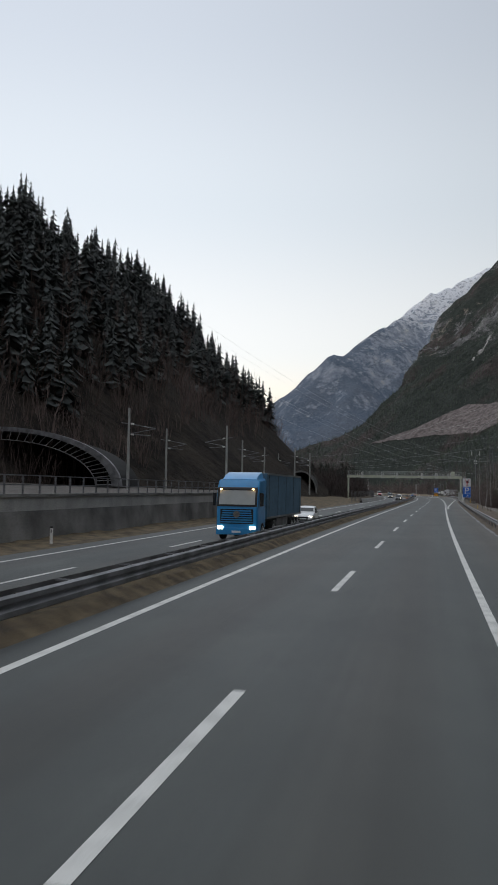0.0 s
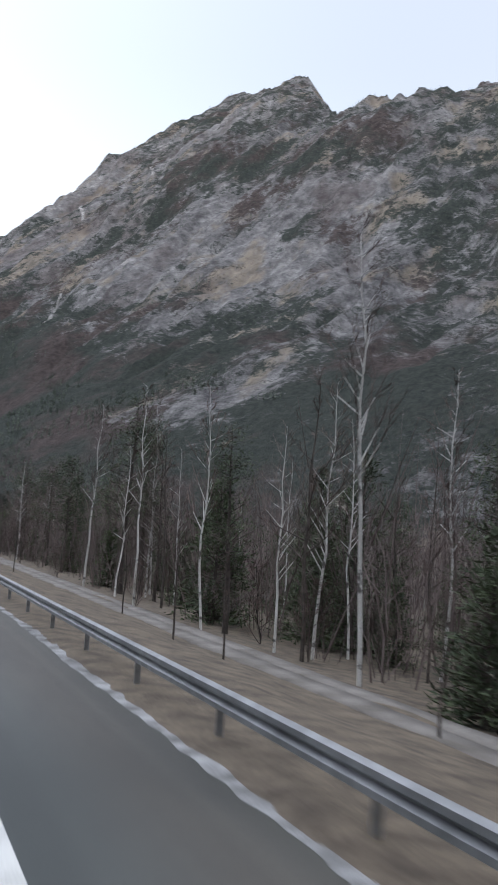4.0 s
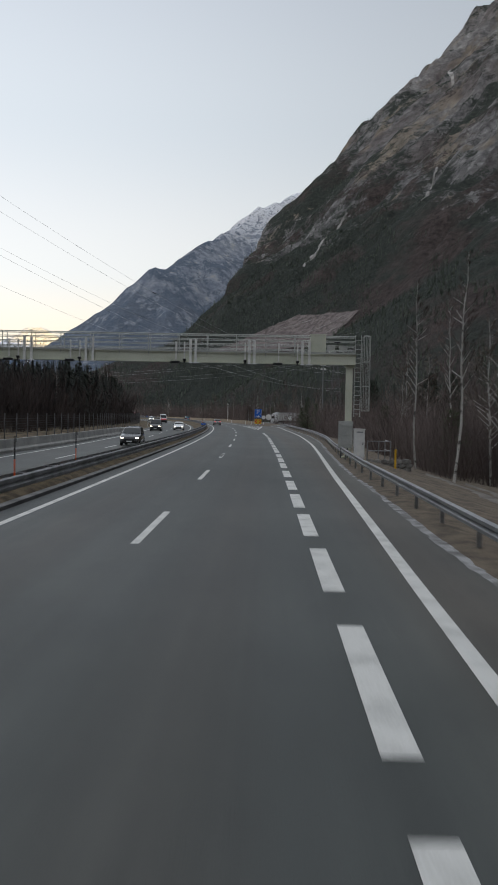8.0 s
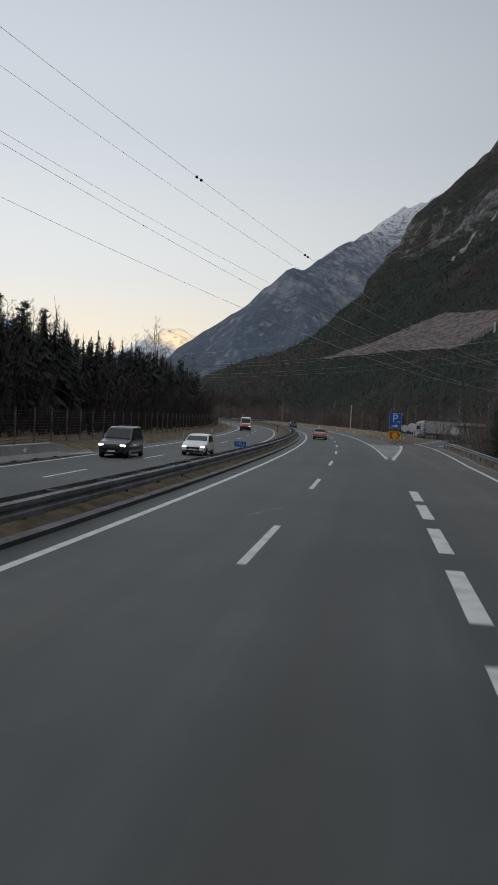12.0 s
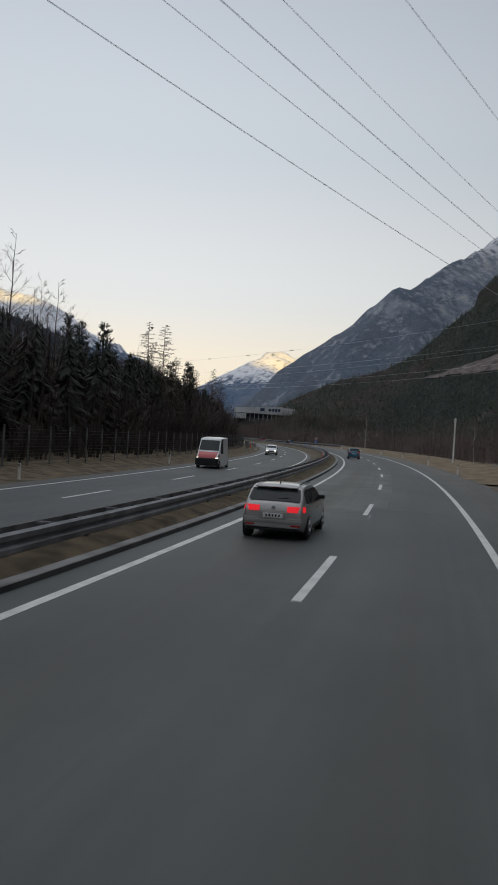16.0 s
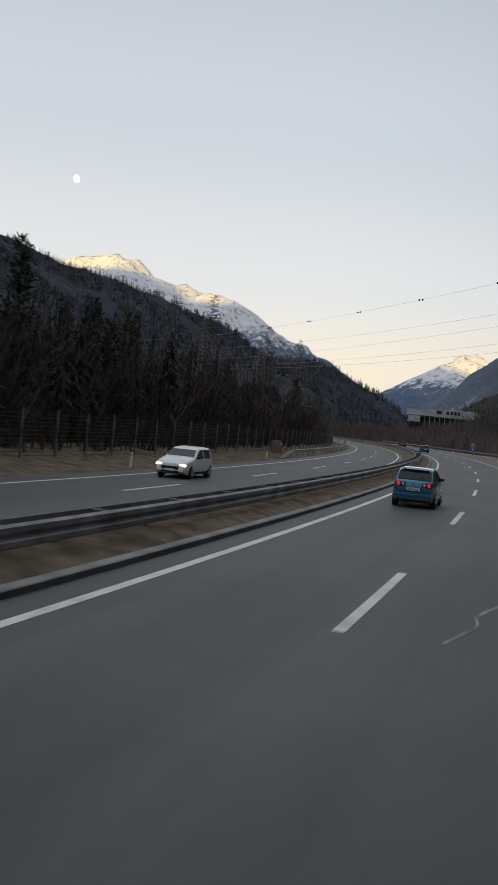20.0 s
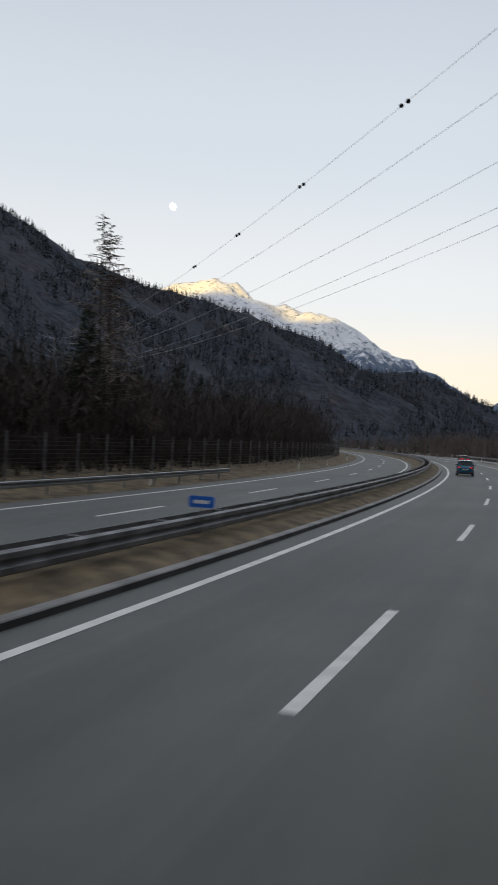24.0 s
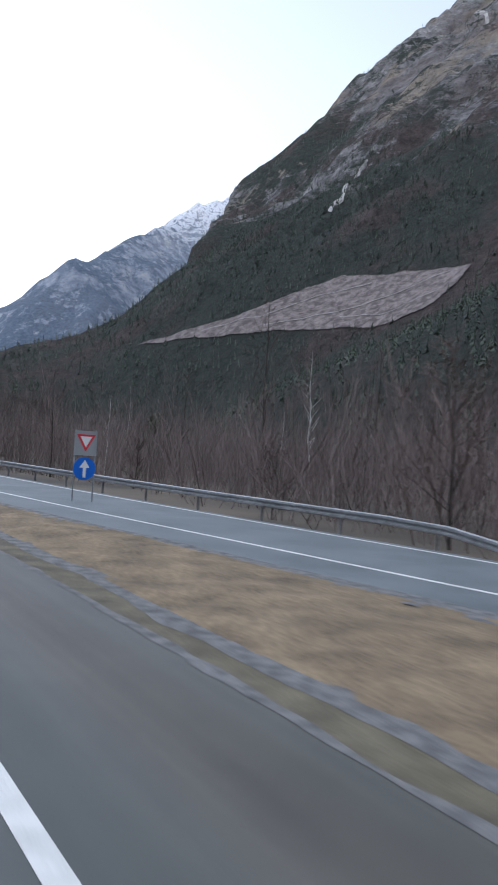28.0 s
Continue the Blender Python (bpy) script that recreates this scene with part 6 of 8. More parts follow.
slope = lambda x, y, z: (wall_plane(x, y) > 4) & (wall_plane(x, y) < 330) & ~cut_area(x, y) & (x > -360) & (fbm(x / 70, y / 70, 95, 3) > -0.2 + 0.16 * np.clip((wall_plane(x, y) - 120) / 200, 0, 1) + 0.42 * np.clip((x - 130) / 110, 0, 1))
far_trees("conifers_slope", scatter(24000, -340, 420, 560, 1750, rock_mountain, 4, 7.5, slope), "needles_slope", "green conifer wood on the lower mountain slope", 3, 5, 5, width=0.22)
far_trees("conifers_cliff", scatter(18000, -100, 1000, 900, 2640, rock_mountain, 4, 8, lambda x, y, z: (wall_plane(x, y) > 240) & (fbm(x / 40, y / 40, 91, 4) > 0.04 + 0.22 * bareness(x, y))), "needles_slope", "dwarf conifers on the ledges of the rocky mountain", 13, 3, 3, width=0.3)
far_brush("brush_valley", scatter(7000, -420, 330, 380, 1250, lambda x, y: np.maximum(-2.5, rock_mountain(x, y)), 6, 11, lambda x, y, z: (road_sl(x, y)[1] < -62) & (wall_plane(x, y) < 25)), "wood_far", "bare brown riverside wood on the valley floor", 4, 6, 3, 3.0)
far_trees("conifers_valley", scatter(500, -420, 330, 480, 1250, lambda x, y: np.maximum(-2.5, rock_mountain(x, y)), 7, 12, lambda x, y, z: (road_sl(x, y)[1] < -90) & (wall_plane(x, y) < 12)), "needles_slope", "scattered green conifers on the valley floor", 5, 7, 6, width=0.24)
far_brush("brush_right", scatter(6000, 12, 110, 30, 480, lambda x, y: np.full(x.shape, -3.3), 5, 11, lambda x, y, z: (road_sl(x, y)[1] < -19) & (road_sl(x, y)[1] > -75)), "wood_far", "tangled bare brown brush below the embankment", 14, 5, 5, 1.2)
far_brush("brush_slip_road", scatter(9000, -200, 160, 470, 830, lambda x, y: np.full(x.shape, -1.6), 5, 10, lambda x, y, z: (road_sl(x, y)[1] < -25.5) & (road_sl(x, y)[1] > -75) & ((road_sl(x, y)[0] > 545) | (road_sl(x, y)[1] < -58))), "wood_far", "dense bare brown wood beyond the slip road", 24, 8, 9, 1.0, 0.55)


far_brush("thicket_slip_road", scatter(7000, -200, 160, 560, 830, lambda x, y: np.full(x.shape, -1.4), 3.5, 8.5, lambda x, y, z: (road_sl(x, y)[1] < -24.0) & (road_sl(x, y)[1] > -50) & (road_sl(x, y)[0] > 600)), "wood_far", "tangled brown thicket beside the slip road", 34, 8, 8, 1.2, 0.75)


def scatter_sl(n, s0, s1, l0, l1, h0, h1, z, taper=None):
    """Places along the road by stretch and distance from it."""
    s, l = rs_.uniform(s0, s1, n), rs_.uniform(l0, l1, n)
    p = at(s, l, z)
    h = rs_.uniform(h0, h1, n) * (1 if taper is None else taper(s))
    return np.concatenate([p - [0, 0, 0.3], h[:, None]], 1)


fall = lambda s: np.interp(s, [300, 560, 620, 680, 740, 800], [1.0, 1.0, 0.75, 0.75, 1.0, 0.8])
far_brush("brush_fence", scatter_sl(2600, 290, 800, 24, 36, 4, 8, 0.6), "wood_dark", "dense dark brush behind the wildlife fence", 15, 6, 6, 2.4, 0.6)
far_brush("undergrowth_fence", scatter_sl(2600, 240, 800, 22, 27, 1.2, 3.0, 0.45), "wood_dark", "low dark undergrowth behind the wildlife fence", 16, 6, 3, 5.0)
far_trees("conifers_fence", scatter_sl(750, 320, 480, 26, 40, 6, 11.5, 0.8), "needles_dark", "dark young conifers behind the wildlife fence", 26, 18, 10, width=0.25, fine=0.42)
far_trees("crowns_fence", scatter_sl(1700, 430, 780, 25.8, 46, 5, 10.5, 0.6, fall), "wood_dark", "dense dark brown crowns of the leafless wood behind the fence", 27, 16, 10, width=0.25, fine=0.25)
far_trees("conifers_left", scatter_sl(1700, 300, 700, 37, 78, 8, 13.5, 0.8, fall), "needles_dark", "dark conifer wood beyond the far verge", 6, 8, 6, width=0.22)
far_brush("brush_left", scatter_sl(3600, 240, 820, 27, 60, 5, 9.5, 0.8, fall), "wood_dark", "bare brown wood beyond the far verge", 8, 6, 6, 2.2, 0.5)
far_brush("brush_rest_area", scatter_sl(1500, 246, 384, -24, -14.5, 2.5, 7, -2.0), "wood_far", "bare brown brush along the exit lane", 44, 7, 7, 1.2, 0.6)
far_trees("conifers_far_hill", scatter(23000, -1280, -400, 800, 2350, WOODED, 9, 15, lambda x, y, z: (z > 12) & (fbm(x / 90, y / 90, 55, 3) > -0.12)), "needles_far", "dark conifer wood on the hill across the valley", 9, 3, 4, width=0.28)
# felled patch on the slope
px, py = np.meshgrid(np.linspace(-90, 130, 200), np.linspace(1122, 1292, 180), indexing="ij")
pz = rock_mountain(px, py) + 1.0
f = grid_faces(200, 180)
inside = cut_area(px, py).reshape(-1)
f = f[inside[f].all(1)]
M["felled"] = material("felled_slope", (0.085, 0.068, 0.064), (0.2, 0.165, 0.155), 0.95, 0.22, 14, 0.9, 0, 0.9, (0.38, 0.62), speck=0.85)
tagged(mesh_np("felled_slope", np.stack([px, py, pz], -1), f, "felled", True), "pinkish-brown felled patch on the wooded slope", "clearing", kind="structure")


# skid tracks across the felled patch
for row in (((-34, 1243), (4, 1226), (44, 1218), (74, 1202)), ((6, 1214), (38, 1198), (76, 1176), (112, 1158)), ((50, 1184), (72, 1158), (100, 1142))):
    q = np.array(row, float)
    u = np.linspace(0, len(q) - 1, 40)
    tx, ty = np.interp(u, np.arange(len(q)), q[:, 0]), np.interp(u, np.arange(len(q)), q[:, 1])
    ty = ty + 4 * fbm(u * 2, u * 0 + row[0][0], 19, 3)
    v = np.stack([np.stack([tx, ty + o, rock_mountain(tx, ty + o) + 1.5], -1) for o in (-0.4, 0.4)], 1)
    tagged(mesh_np("skid_track", v, grid_faces(40, 2), "gravel_pale"), "pale skid track across the felled slope", "track", kind="structure")


# pale scree tracks on the mountain
M["scree"] = material("pale_scree", (0.17, 0.16, 0.15), (0.4, 0.38, 0.36), 0.95, 0.05, 8, 0.4, 0, 0.6)
for pts, w in SCREES:
    t = np.linspace(0, 1, 24)
    q = np.array(pts, float)
    u = np.linspace(0, 1, len(q))
    cx, cy = np.interp(t, u, q[:, 0]), np.interp(t, u, q[:, 1])
    dx, dy = np.gradient(cx), np.gradient(cy)
    ln = np.hypot(dx, dy)
    ww = w * 0.55 * (0.3 + 0.8 * np.abs(fbm(t * 7, t * 0 + q[0, 0], 33, 3)) * 3)
    rows = []
    for k in (-1, -0.4, 0.4, 1):
        x, y = cx - dy / ln * ww * k, cy + dx / ln * ww * k
        rows.append(np.stack([x, y, rock_mountain(x, y) + 2.2 - abs(k) * 1.5], -1))
    tagged(mesh_np("scree", np.stack(rows, 1), grid_faces(24, 4), "scree", True), "pale stone chute down the mountain", "scree", kind="structure")


# ---- railway above the far carriageway ----
def wall_l(s):
    return np.interp(s, [-80, 80, 110, 160], [17.9, 17.9, 19.0, 24.0])


# near-black colour stands for the darkness inside the tunnel mouths
M["dark_void"] = material("tunnel_shade_lining", (0.012, 0.012, 0.012), (0.02, 0.02, 0.02), 0.95, 0.3)
M["ballast"] = material("rail_ballast", (0.07, 0.062, 0.055), (0.13, 0.12, 0.11), 0.95, 1.0, 8, 0.7, 0, 20)
rw = empty("retaining_wall", Matrix(), "stained grey concrete retaining wall with a pale coping below the railway", "wall", kind="structure")
seg = 6.0
for i, q in enumerate(np.arange(-66, 156, seg)):
    s = np.linspace(q + 0.02, q + seg - 0.02, 4)
    ob = sweep("wall_panel", s, wall_l(s), FZ - 0.3, [(0.45, 0), (0.0, 0), (-0.02, 0.02), (0.08, 1.95), (0.45, 1.95)], "concrete", rw)
    ob = sweep("parapet_panel", s, wall_l(s), FZ + 1.65, [(0.3, 0), (0.07, 0.0), (0.05, 0.72), (0.3, 0.72)], "concrete_light", rw)
s = np.arange(-66, 157, 3.0)
sweep("coping", s, wall_l(s), FZ + 2.38, [(0.45, 0), (-0.06, 0), (-0.06, 0.16), (0.45, 0.16)], "concrete", rw)
v = np.stack([at(s, wall_l(s) + 0.4, 2.1), at(s, wall_l(s) + 14, 2.3), at(s, wall_l(s) + 32, 3.0)], 1)
tagged(mesh_np("railway_bed", v, grid_faces(len(s), 3), "ballast", True), "dark gravel railway bed above the wall", "ground", kind="structure")
rl_ = empty("wall_railing", Matrix(), "thin dark steel railing along the top of the wall", "railing")
for z in (0.45, 0.95):
    sweep("rail", s, wall_l(s) + 0.25, FZ + 2.52 + z, [(0, 0), (0.05, 0), (0.05, 0.06), (0, 0.06)], "galv_dark", rl_)
pm = post_mesh(1.0, "galv_dark", "railing_post")
for q in np.arange(-60, 155, 2.0):
    place(pm, "railing_post", stand(q, wall_l(q) + 0.28, FZ + 2.5), rl_)


def catenary(m, arm, label="concrete catenary mast with a bracket arm beside the railway"):
    e = empty("catenary_mast", m, label, "catenary mast", "catenary masts")
    bm = B()
    rod(bm, (0, 0, -1), (0, 0, 9.4), 0.2, 0.13, 8)
    part("mast", bm, "concrete_light", e)
    bm = B()
    for a, b in (((0, 0, 7.6), (arm * 3.2, 0, 7.0)), ((0, 0, 6.4), (arm * 3.2, 0, 7.0)), ((0, 0, 6.4), (arm * 2.6, 0, 6.2)), ((arm * 0.6, 0, 7.5), (-arm * 0.9, 0, 7.7))):
        rod(bm, a, b, 0.045, seg=6)
    part("bracket", bm, "galv_dark", e)
    for z in (6.4, 7.6):
        bm = B()
        rod(bm, (arm * 0.25, 0, z - 0.02), (arm * 0.6, 0, z - 0.06), 0.1, seg=8)
        part("insulator", bm, "white_plastic", e)
    return e


for q, l, a in ((94, 31.5, 1), (128, 38, 1), (122, 27.0, -1), (158, 33.0, 1), (186, 34.5, -1), (190, 28.5, 1), (216, 29.0, -1), (219, 37.5, 1)):
    catenary(stand(q, l, 2.2), a)


def portal(name, m, half, height, depth, mat, label, ribs=0):
    """An arched tunnel mouth; its lining is coloured near-black for the shade inside."""
    e = empty(name, m, label, "tunnel portal")
    n = 28
    ring = [(half * math.cos(math.pi * k / n), height * math.sin(math.pi * k / n)) for k in range(n + 1)]
    t = 1.08
    v, f = [], []
    for y, sc in ((0, 1), (0, t), (0.8, t), (depth, 1)):
        v += [(x * sc, y, z * sc) for x, z in ring]
    for a, b in ((0, 1), (1, 2)):
        f += [(a * (n + 1) + k, a * (n + 1) + k + 1, b * (n + 1) + k + 1, b * (n + 1) + k) for k in range(n)]
    o = mesh_np("arch_rim", v, f, mat)
    o.parent = e
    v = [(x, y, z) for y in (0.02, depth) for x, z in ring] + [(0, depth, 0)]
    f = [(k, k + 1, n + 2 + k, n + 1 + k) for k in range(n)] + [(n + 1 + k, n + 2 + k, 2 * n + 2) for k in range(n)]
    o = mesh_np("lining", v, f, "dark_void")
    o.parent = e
    for i in range(ribs):
        bm = B()
        a0 = math.pi * (i + 0.5) / ribs
        rod(bm, (half * math.cos(a0), 0.1, height * math.sin(a0)), (half * 0.86 * math.cos(a0), 0.1, height * 0.84 * math.sin(a0)), 0.05, seg=5)
        part("rib", bm, "galv", e)
    if ribs:
        bm = B()
        for k in range(n):
            p, q = ring[k], ring[k + 1]
            rod(bm, (p[0] * 0.86, 0.1, p[1] * 0.84), (q[0] * 0.86, 0.1, q[1] * 0.84), 0.06, seg=5)
        part("inner_ring", bm, "galv", e)
    return e


portal("gallery_portal", stand(98, 50, 2.6, 6), 14.5, 6.6, 14, "galv_dark", "wide arched railway gallery mouth with a ribbed rim", 40)
portal("tunnel_portal", stand(224, 32.5, 1.6, 4), 3.9, 5.4, 25, "concrete", "round concrete railway tunnel mouth")

# ---- far verge: concrete barrier and wildlife fence ----
cb = empty("concrete_barrier", Matrix(), "grey precast concrete barrier along the far verge", "barrier")
for q in np.arange(205, 303, 6.0):
    s = np.linspace(q + 0.02, q + 5.96, 3)
    sweep("barrier_element", s, far_lane(s) + 4.6, FZ, [(0.0, -0.1), (0.0, 0.2), (0.14, 0.35), (0.2, 0.95), (0.38, 0.95), (0.44, 0.35), (0.58, 0.2), (0.58, -0.1)], "concrete_light", cb)


def fence_l(s):
    return far_lane(s) + np.interp(s, [200, 300, 330, 1000], [7.2, 7.2, 8.6, 8.6])


fence = empty("wildlife_fence", Matrix(), "dark wire-mesh wildlife fence on steel posts before the wood", "fence")
s = np.arange(205, 760, 3.5)
fz = FZ + 0.35
for k in range(11):
    z = 0.05 + 2.1 * k / 10
    sweep("wire", s, fence_l(s), fz + z, [(0, 0), (0.01, 0.012), (0, 0.024)], "fence", fence, False)
pm = post_mesh(2.4, "galv_dark", "fence_post")
for q in s:
    place(pm, "fence_post", stand(q, fence_l(q) - 0.06, fz), fence)


# ---- vehicles ----
M["glass"] = paint("tinted_window", (0.03, 0.034, 0.037), 0.04, 0.0, 0.6)
# sky mirrored in the lorry screens is put into this pale colour
M["windscreen"] = paint("windscreen", (0.42, 0.44, 0.43), 0.08)
M["windscreen_dark"] = paint("dark_windscreen", (0.035, 0.04, 0.043), 0.05)
for name in ("glass", "windscreen_dark"):      # tinted panes mirror little of the sky
    M[name].node_tree.nodes["Principled BSDF"].inputs["Specular IOR Level"].default_value = 0.2
    M[name].node_tree.nodes["Principled BSDF"].inputs["Coat Weight"].default_value = 0.0
M["tyre"] = material("tyre_rubber", (0.012, 0.012, 0.012), (0.02, 0.02, 0.02), 0.85, 6)
M["rim"] = paint("alloy_rim", (0.35, 0.36, 0.37), 0.35, 0.8)
M["head"] = glow("headlight", (1.0, 0.9, 0.68), 4.0)
M["head_low"] = glow("fog_light", (1.0, 0.6, 0.25), 5.0)
M["tail"] = glow("tail_light", (0.85, 0.02, 0.03), 0.6)
M["lamp_dark"] = paint("dark_lamp_lens", (0.07, 0.004, 0.006), 0.12)
M["tail_off"] = paint("tail_lens", (0.35, 0.01, 0.012), 0.15)
M["clear_lens"] = paint("clear_lamp_lens", (0.62, 0.6, 0.57), 0.2, 0.0, 0.5)
M["chrome"] = paint("chrome", (0.6, 0.6, 0.6), 0.15, 1.0)
M["trim"] = paint("black_trim", (0.015, 0.015, 0.016), 0.5)


def loft(bm, sections):
    """Closed skin through rings of points."""
    rings = [[bm.verts.new(p) for p in s] for s in sections]
    n = len(rings[0])
    for a, b in zip(rings[:-1], rings[1:]):
        for k in range(n):
            bm.faces.new((a[k], a[(k + 1) % n], b[(k + 1) % n], b[k]))
    bm.faces.new(rings[0][::-1])
    bm.faces.new(rings[-1])
    bmesh.ops.recalc_face_normals(bm, faces=bm.faces[:])
    return bm


def smooth(ob, angle=35):
    ob.data.polygons.foreach_set("use_smooth", [True] * len(ob.data.polygons))
    ob.data.set_sharp_from_angle(angle=radians(angle))
    return ob


def wheel(parent, x, y, r, w, side):
    bm = B()
    bmesh.ops.create_cone(bm, cap_ends=True, segments=24, radius1=r, radius2=r, depth=w, matrix=pose(x, y, r, 0, 90, 0))
    bmesh.ops.bevel(bm, geom=[e for e in bm.edges if abs(e.verts[0].co.x - e.verts[1].co.x) < 1e-4], offset=0.03, segments=2, affect="EDGES")
    ty = part("tyre", bm, "tyre", parent)
    bm = B()
    bmesh.ops.create_cone(bm, cap_ends=True, segments=20, radius1=r * 0.64, radius2=r * 0.58, depth=0.03, matrix=pose(x + side * (w / 2 + 0.005), y, r, 0, 90, 0))
    for k in range(5):
        a = k * 1.2566
        rod(bm, (x + side * (w / 2 + 0.02), y, r), (x + side * (w / 2 + 0.02), y + math.cos(a) * r * 0.55, r + math.sin(a) * r * 0.55), 0.03, seg=5)
    part("rim", bm, "rim", ty)


def car(name, label, m, paint_name, L=4.6, W=1.82, H=1.48, hood=0.95, belt=0.92, tail=0.45, front_on=False, rear_on=False, roof=None, van=False, nose_paint=None, round_lights=False, rails=False):
    """A car with its nose towards +y, its rear bumper at y = 0; one curved skin with glass, lamps and trim set on it."""
    e = empty(name, m, label, "van" if van else "car")
    w = W / 2
    if van:
        line = [(0, 0.5), (0.02, H * 0.5), (0.06, H - 0.12), (0.2, H), (L * 0.45, H + 0.02), (L - 1.75, H - 0.05), (L - 1.5, H - 0.16), (L - 0.72, hood + 0.1), (L - 0.3, hood - 0.12), (L - 0.06, hood - 0.42), (L, 0.45)]
    else:
        line = [(0, 0.5), (0.03, belt - 0.22), (0.07, belt - 0.04), (0.13, belt + 0.04), (tail, H - 0.1), (tail + 0.22, H - 0.02), (tail + 0.8, H), (L - 2.3, H - 0.03), (L - 2.05, H - 0.09), (L - 1.22, hood + 0.03), (L - 0.95, hood - 0.02), (L - 0.4, hood - 0.13), (L - 0.1, hood - 0.28), (L, 0.45)]
    ly, lz = np.array([p[0] for p in line]), np.array([p[1] for p in line])

    def top(y):
        return float(np.interp(y, ly, lz))

    def half(y, z):
        """Half the width at a place along the car and a height."""
        u = abs(2 * y / L - 1)
        plan = 1 - 0.17 * u ** 6 - 0.05 * u ** 2
        k = 1.0
        if z > belt:
            k = 0.955 - (0.2 if not van else 0.1) * min(1, (z - belt) / (H - belt))
        elif z > belt - 0.14:
            k = 1 - 0.045 * (z - belt + 0.14) / 0.14
        elif z < 0.45:
            k = 0.93 + 0.07 * (z - 0.18) / 0.27
        return w * plan * k

    def ring(y, grow=0.0):
        zt = top(y)
        z0 = 0.2 + 0.14 * max(0, abs(2 * y / L - 1) - 0.8) / 0.2
        zs = [z0 + (zt - 0.07 - z0) * f for f in (0, 0.12, 0.25, 0.42, 0.55, 0.66, 0.76, 0.88, 1.0)]
        a = half(y, zt - 0.05)
        right = [(half(y, z) + grow, y, z) for z in zs] + [(a * 0.93, y, zt - 0.02), (a * 0.72, y, zt), (a * 0.35, y, zt + 0.012)]
        return right + [(-x, q, z) for x, q, z in right[::-1]]
    ys = sorted(set([round(v, 3) for v in list(ly) + list(np.linspace(0.2, L - 0.2, 34))]))
    smooth(part("body", loft(B(), [ring(y) for y in ys]), paint_name, e), 40)
    if nose_paint:
        bm = B()
        yy = [y for y in ys if y > L - 0.71]
        rows = [[(sx * (half(y, z) + 0.006), y + 0.006, z) for z in np.linspace(0.98, max(1.0, min(belt, top(y) - 0.06)), 6)] for sx in (1,) for y in yy]
        for sx in (1, -1):
            g = [[bm.verts.new((sx * p[0], p[1], p[2])) for p in r] for r in rows]
            for a, b in zip(g[:-1], g[1:]):
                for k in range(5):
                    bm.faces.new((a[k], b[k], b[k + 1], a[k + 1]))
        g = [[bm.verts.new((half(y, top(y)) * f, y + 0.025, top(y) + 0.03)) for f in (-0.9, -0.4, 0, 0.4, 0.9)] for y in yy]
        for a, b in zip(g[:-1], g[1:]):
            for k in range(4):
                bm.faces.new((a[k], a[k + 1], b[k + 1], b[k]))
        bm.normal_update()
        smooth(part("nose_panel", bm, nose_paint, e), 40)
        bm = B()
        box(bm, 0, L - 0.14, 0.56, W * 0.95, 0.42, 0.6, 0.1)
        part("front_bumper", bm, "trim", e, "dark plastic bumper")

    def sheet(name_, rows, mat, label_=""):
        bm = B()
        g = [[bm.verts.new(p) for p in r] for r in rows]
        for a, b in zip(g[:-1], g[1:]):
            for k in range(len(a) - 1):
                bm.faces.new((a[k], b[k], b[k + 1], a[k + 1]))
        return smooth(part(name_, bm, mat, e, label_), 60)
    # roof skin in another colour
    if roof:
        sheet("roof", [[(half(y, top(y) - 0.05) * f, y, top(y) + 0.012 + 0.012 * (1 - abs(f))) for f in (-0.86, -0.5, 0, 0.5, 0.86)] for y in np.linspace(tail + 0.1, L - 2.15, 9)], roof)
    # side glass
    if van:
        spans = [(L - 2.35, L - 1.15)]
    else:
        mid = (tail + L - 1.5) / 2
        spans = [(tail - 0.02, tail + 0.5), (tail + 0.56, mid + 0.05), (mid + 0.13, L - 1.42)]
        if L < 4.4:
            spans = spans[1:]
            spans[0] = (tail + 0.12, mid + 0.02)
    for a, b in spans:
        for sx in (-1, 1):
            rows = []
            for y in np.linspace(a, b, 8):
                zt = min(top(y) - 0.1, H - 0.13)
                zb = belt + 0.045
                if zt > zb + 0.02:
                    rows.append([(sx * (half(y, z) + 0.008), y, z) for z in np.linspace(zb, zt, 5)])
            if len(rows) > 1:
                sheet("side_window", rows, "glass")
    # rear window and windscreen, on the sloping ends
    def end_y(z, front):
        if front:
            k = ly > L * 0.5
            return float(np.interp(-z, -lz[k], ly[k]))
        k = ly < (tail + 0.1 if not van else 0.1)
        return float(np.interp(z, lz[k], ly[k]))
    if not van:
        sheet("rear_window", [[(half(end_y(z, 0) + 0.2, z) * f, end_y(z, 0) - 0.014 - 0.02 * (1 - f * f), z + 0.012) for f in (-0.9, -0.5, 0, 0.5, 0.9)] for z in np.linspace(belt + 0.07, H - 0.13, 6)], "glass")
        bm = B()
        box(bm, 0, tail - 0.03, H - 0.075, W * 0.62, 0.2, 0.035, 0.014)
        part("roof_spoiler", bm, paint_name, e)
        bm = B()
        box(bm, 0, tail - 0.135, H - 0.085, 0.34, 0.02, 0.022, 0.006)
        part("brake_light", bm, "lamp_dark", e)
    sheet("windscreen", [[(half(end_y(z, 1) - 0.2, z) * f, end_y(z, 1) + 0.012 + 0.02 * (1 - f * f), z + 0.014) for f in (-0.9, -0.5, 0, 0.5, 0.9)] for z in np.linspace((hood if not van else hood + 0.15) + 0.08, H - (0.16 if not van else 0.26), 6)], "windscreen_dark")
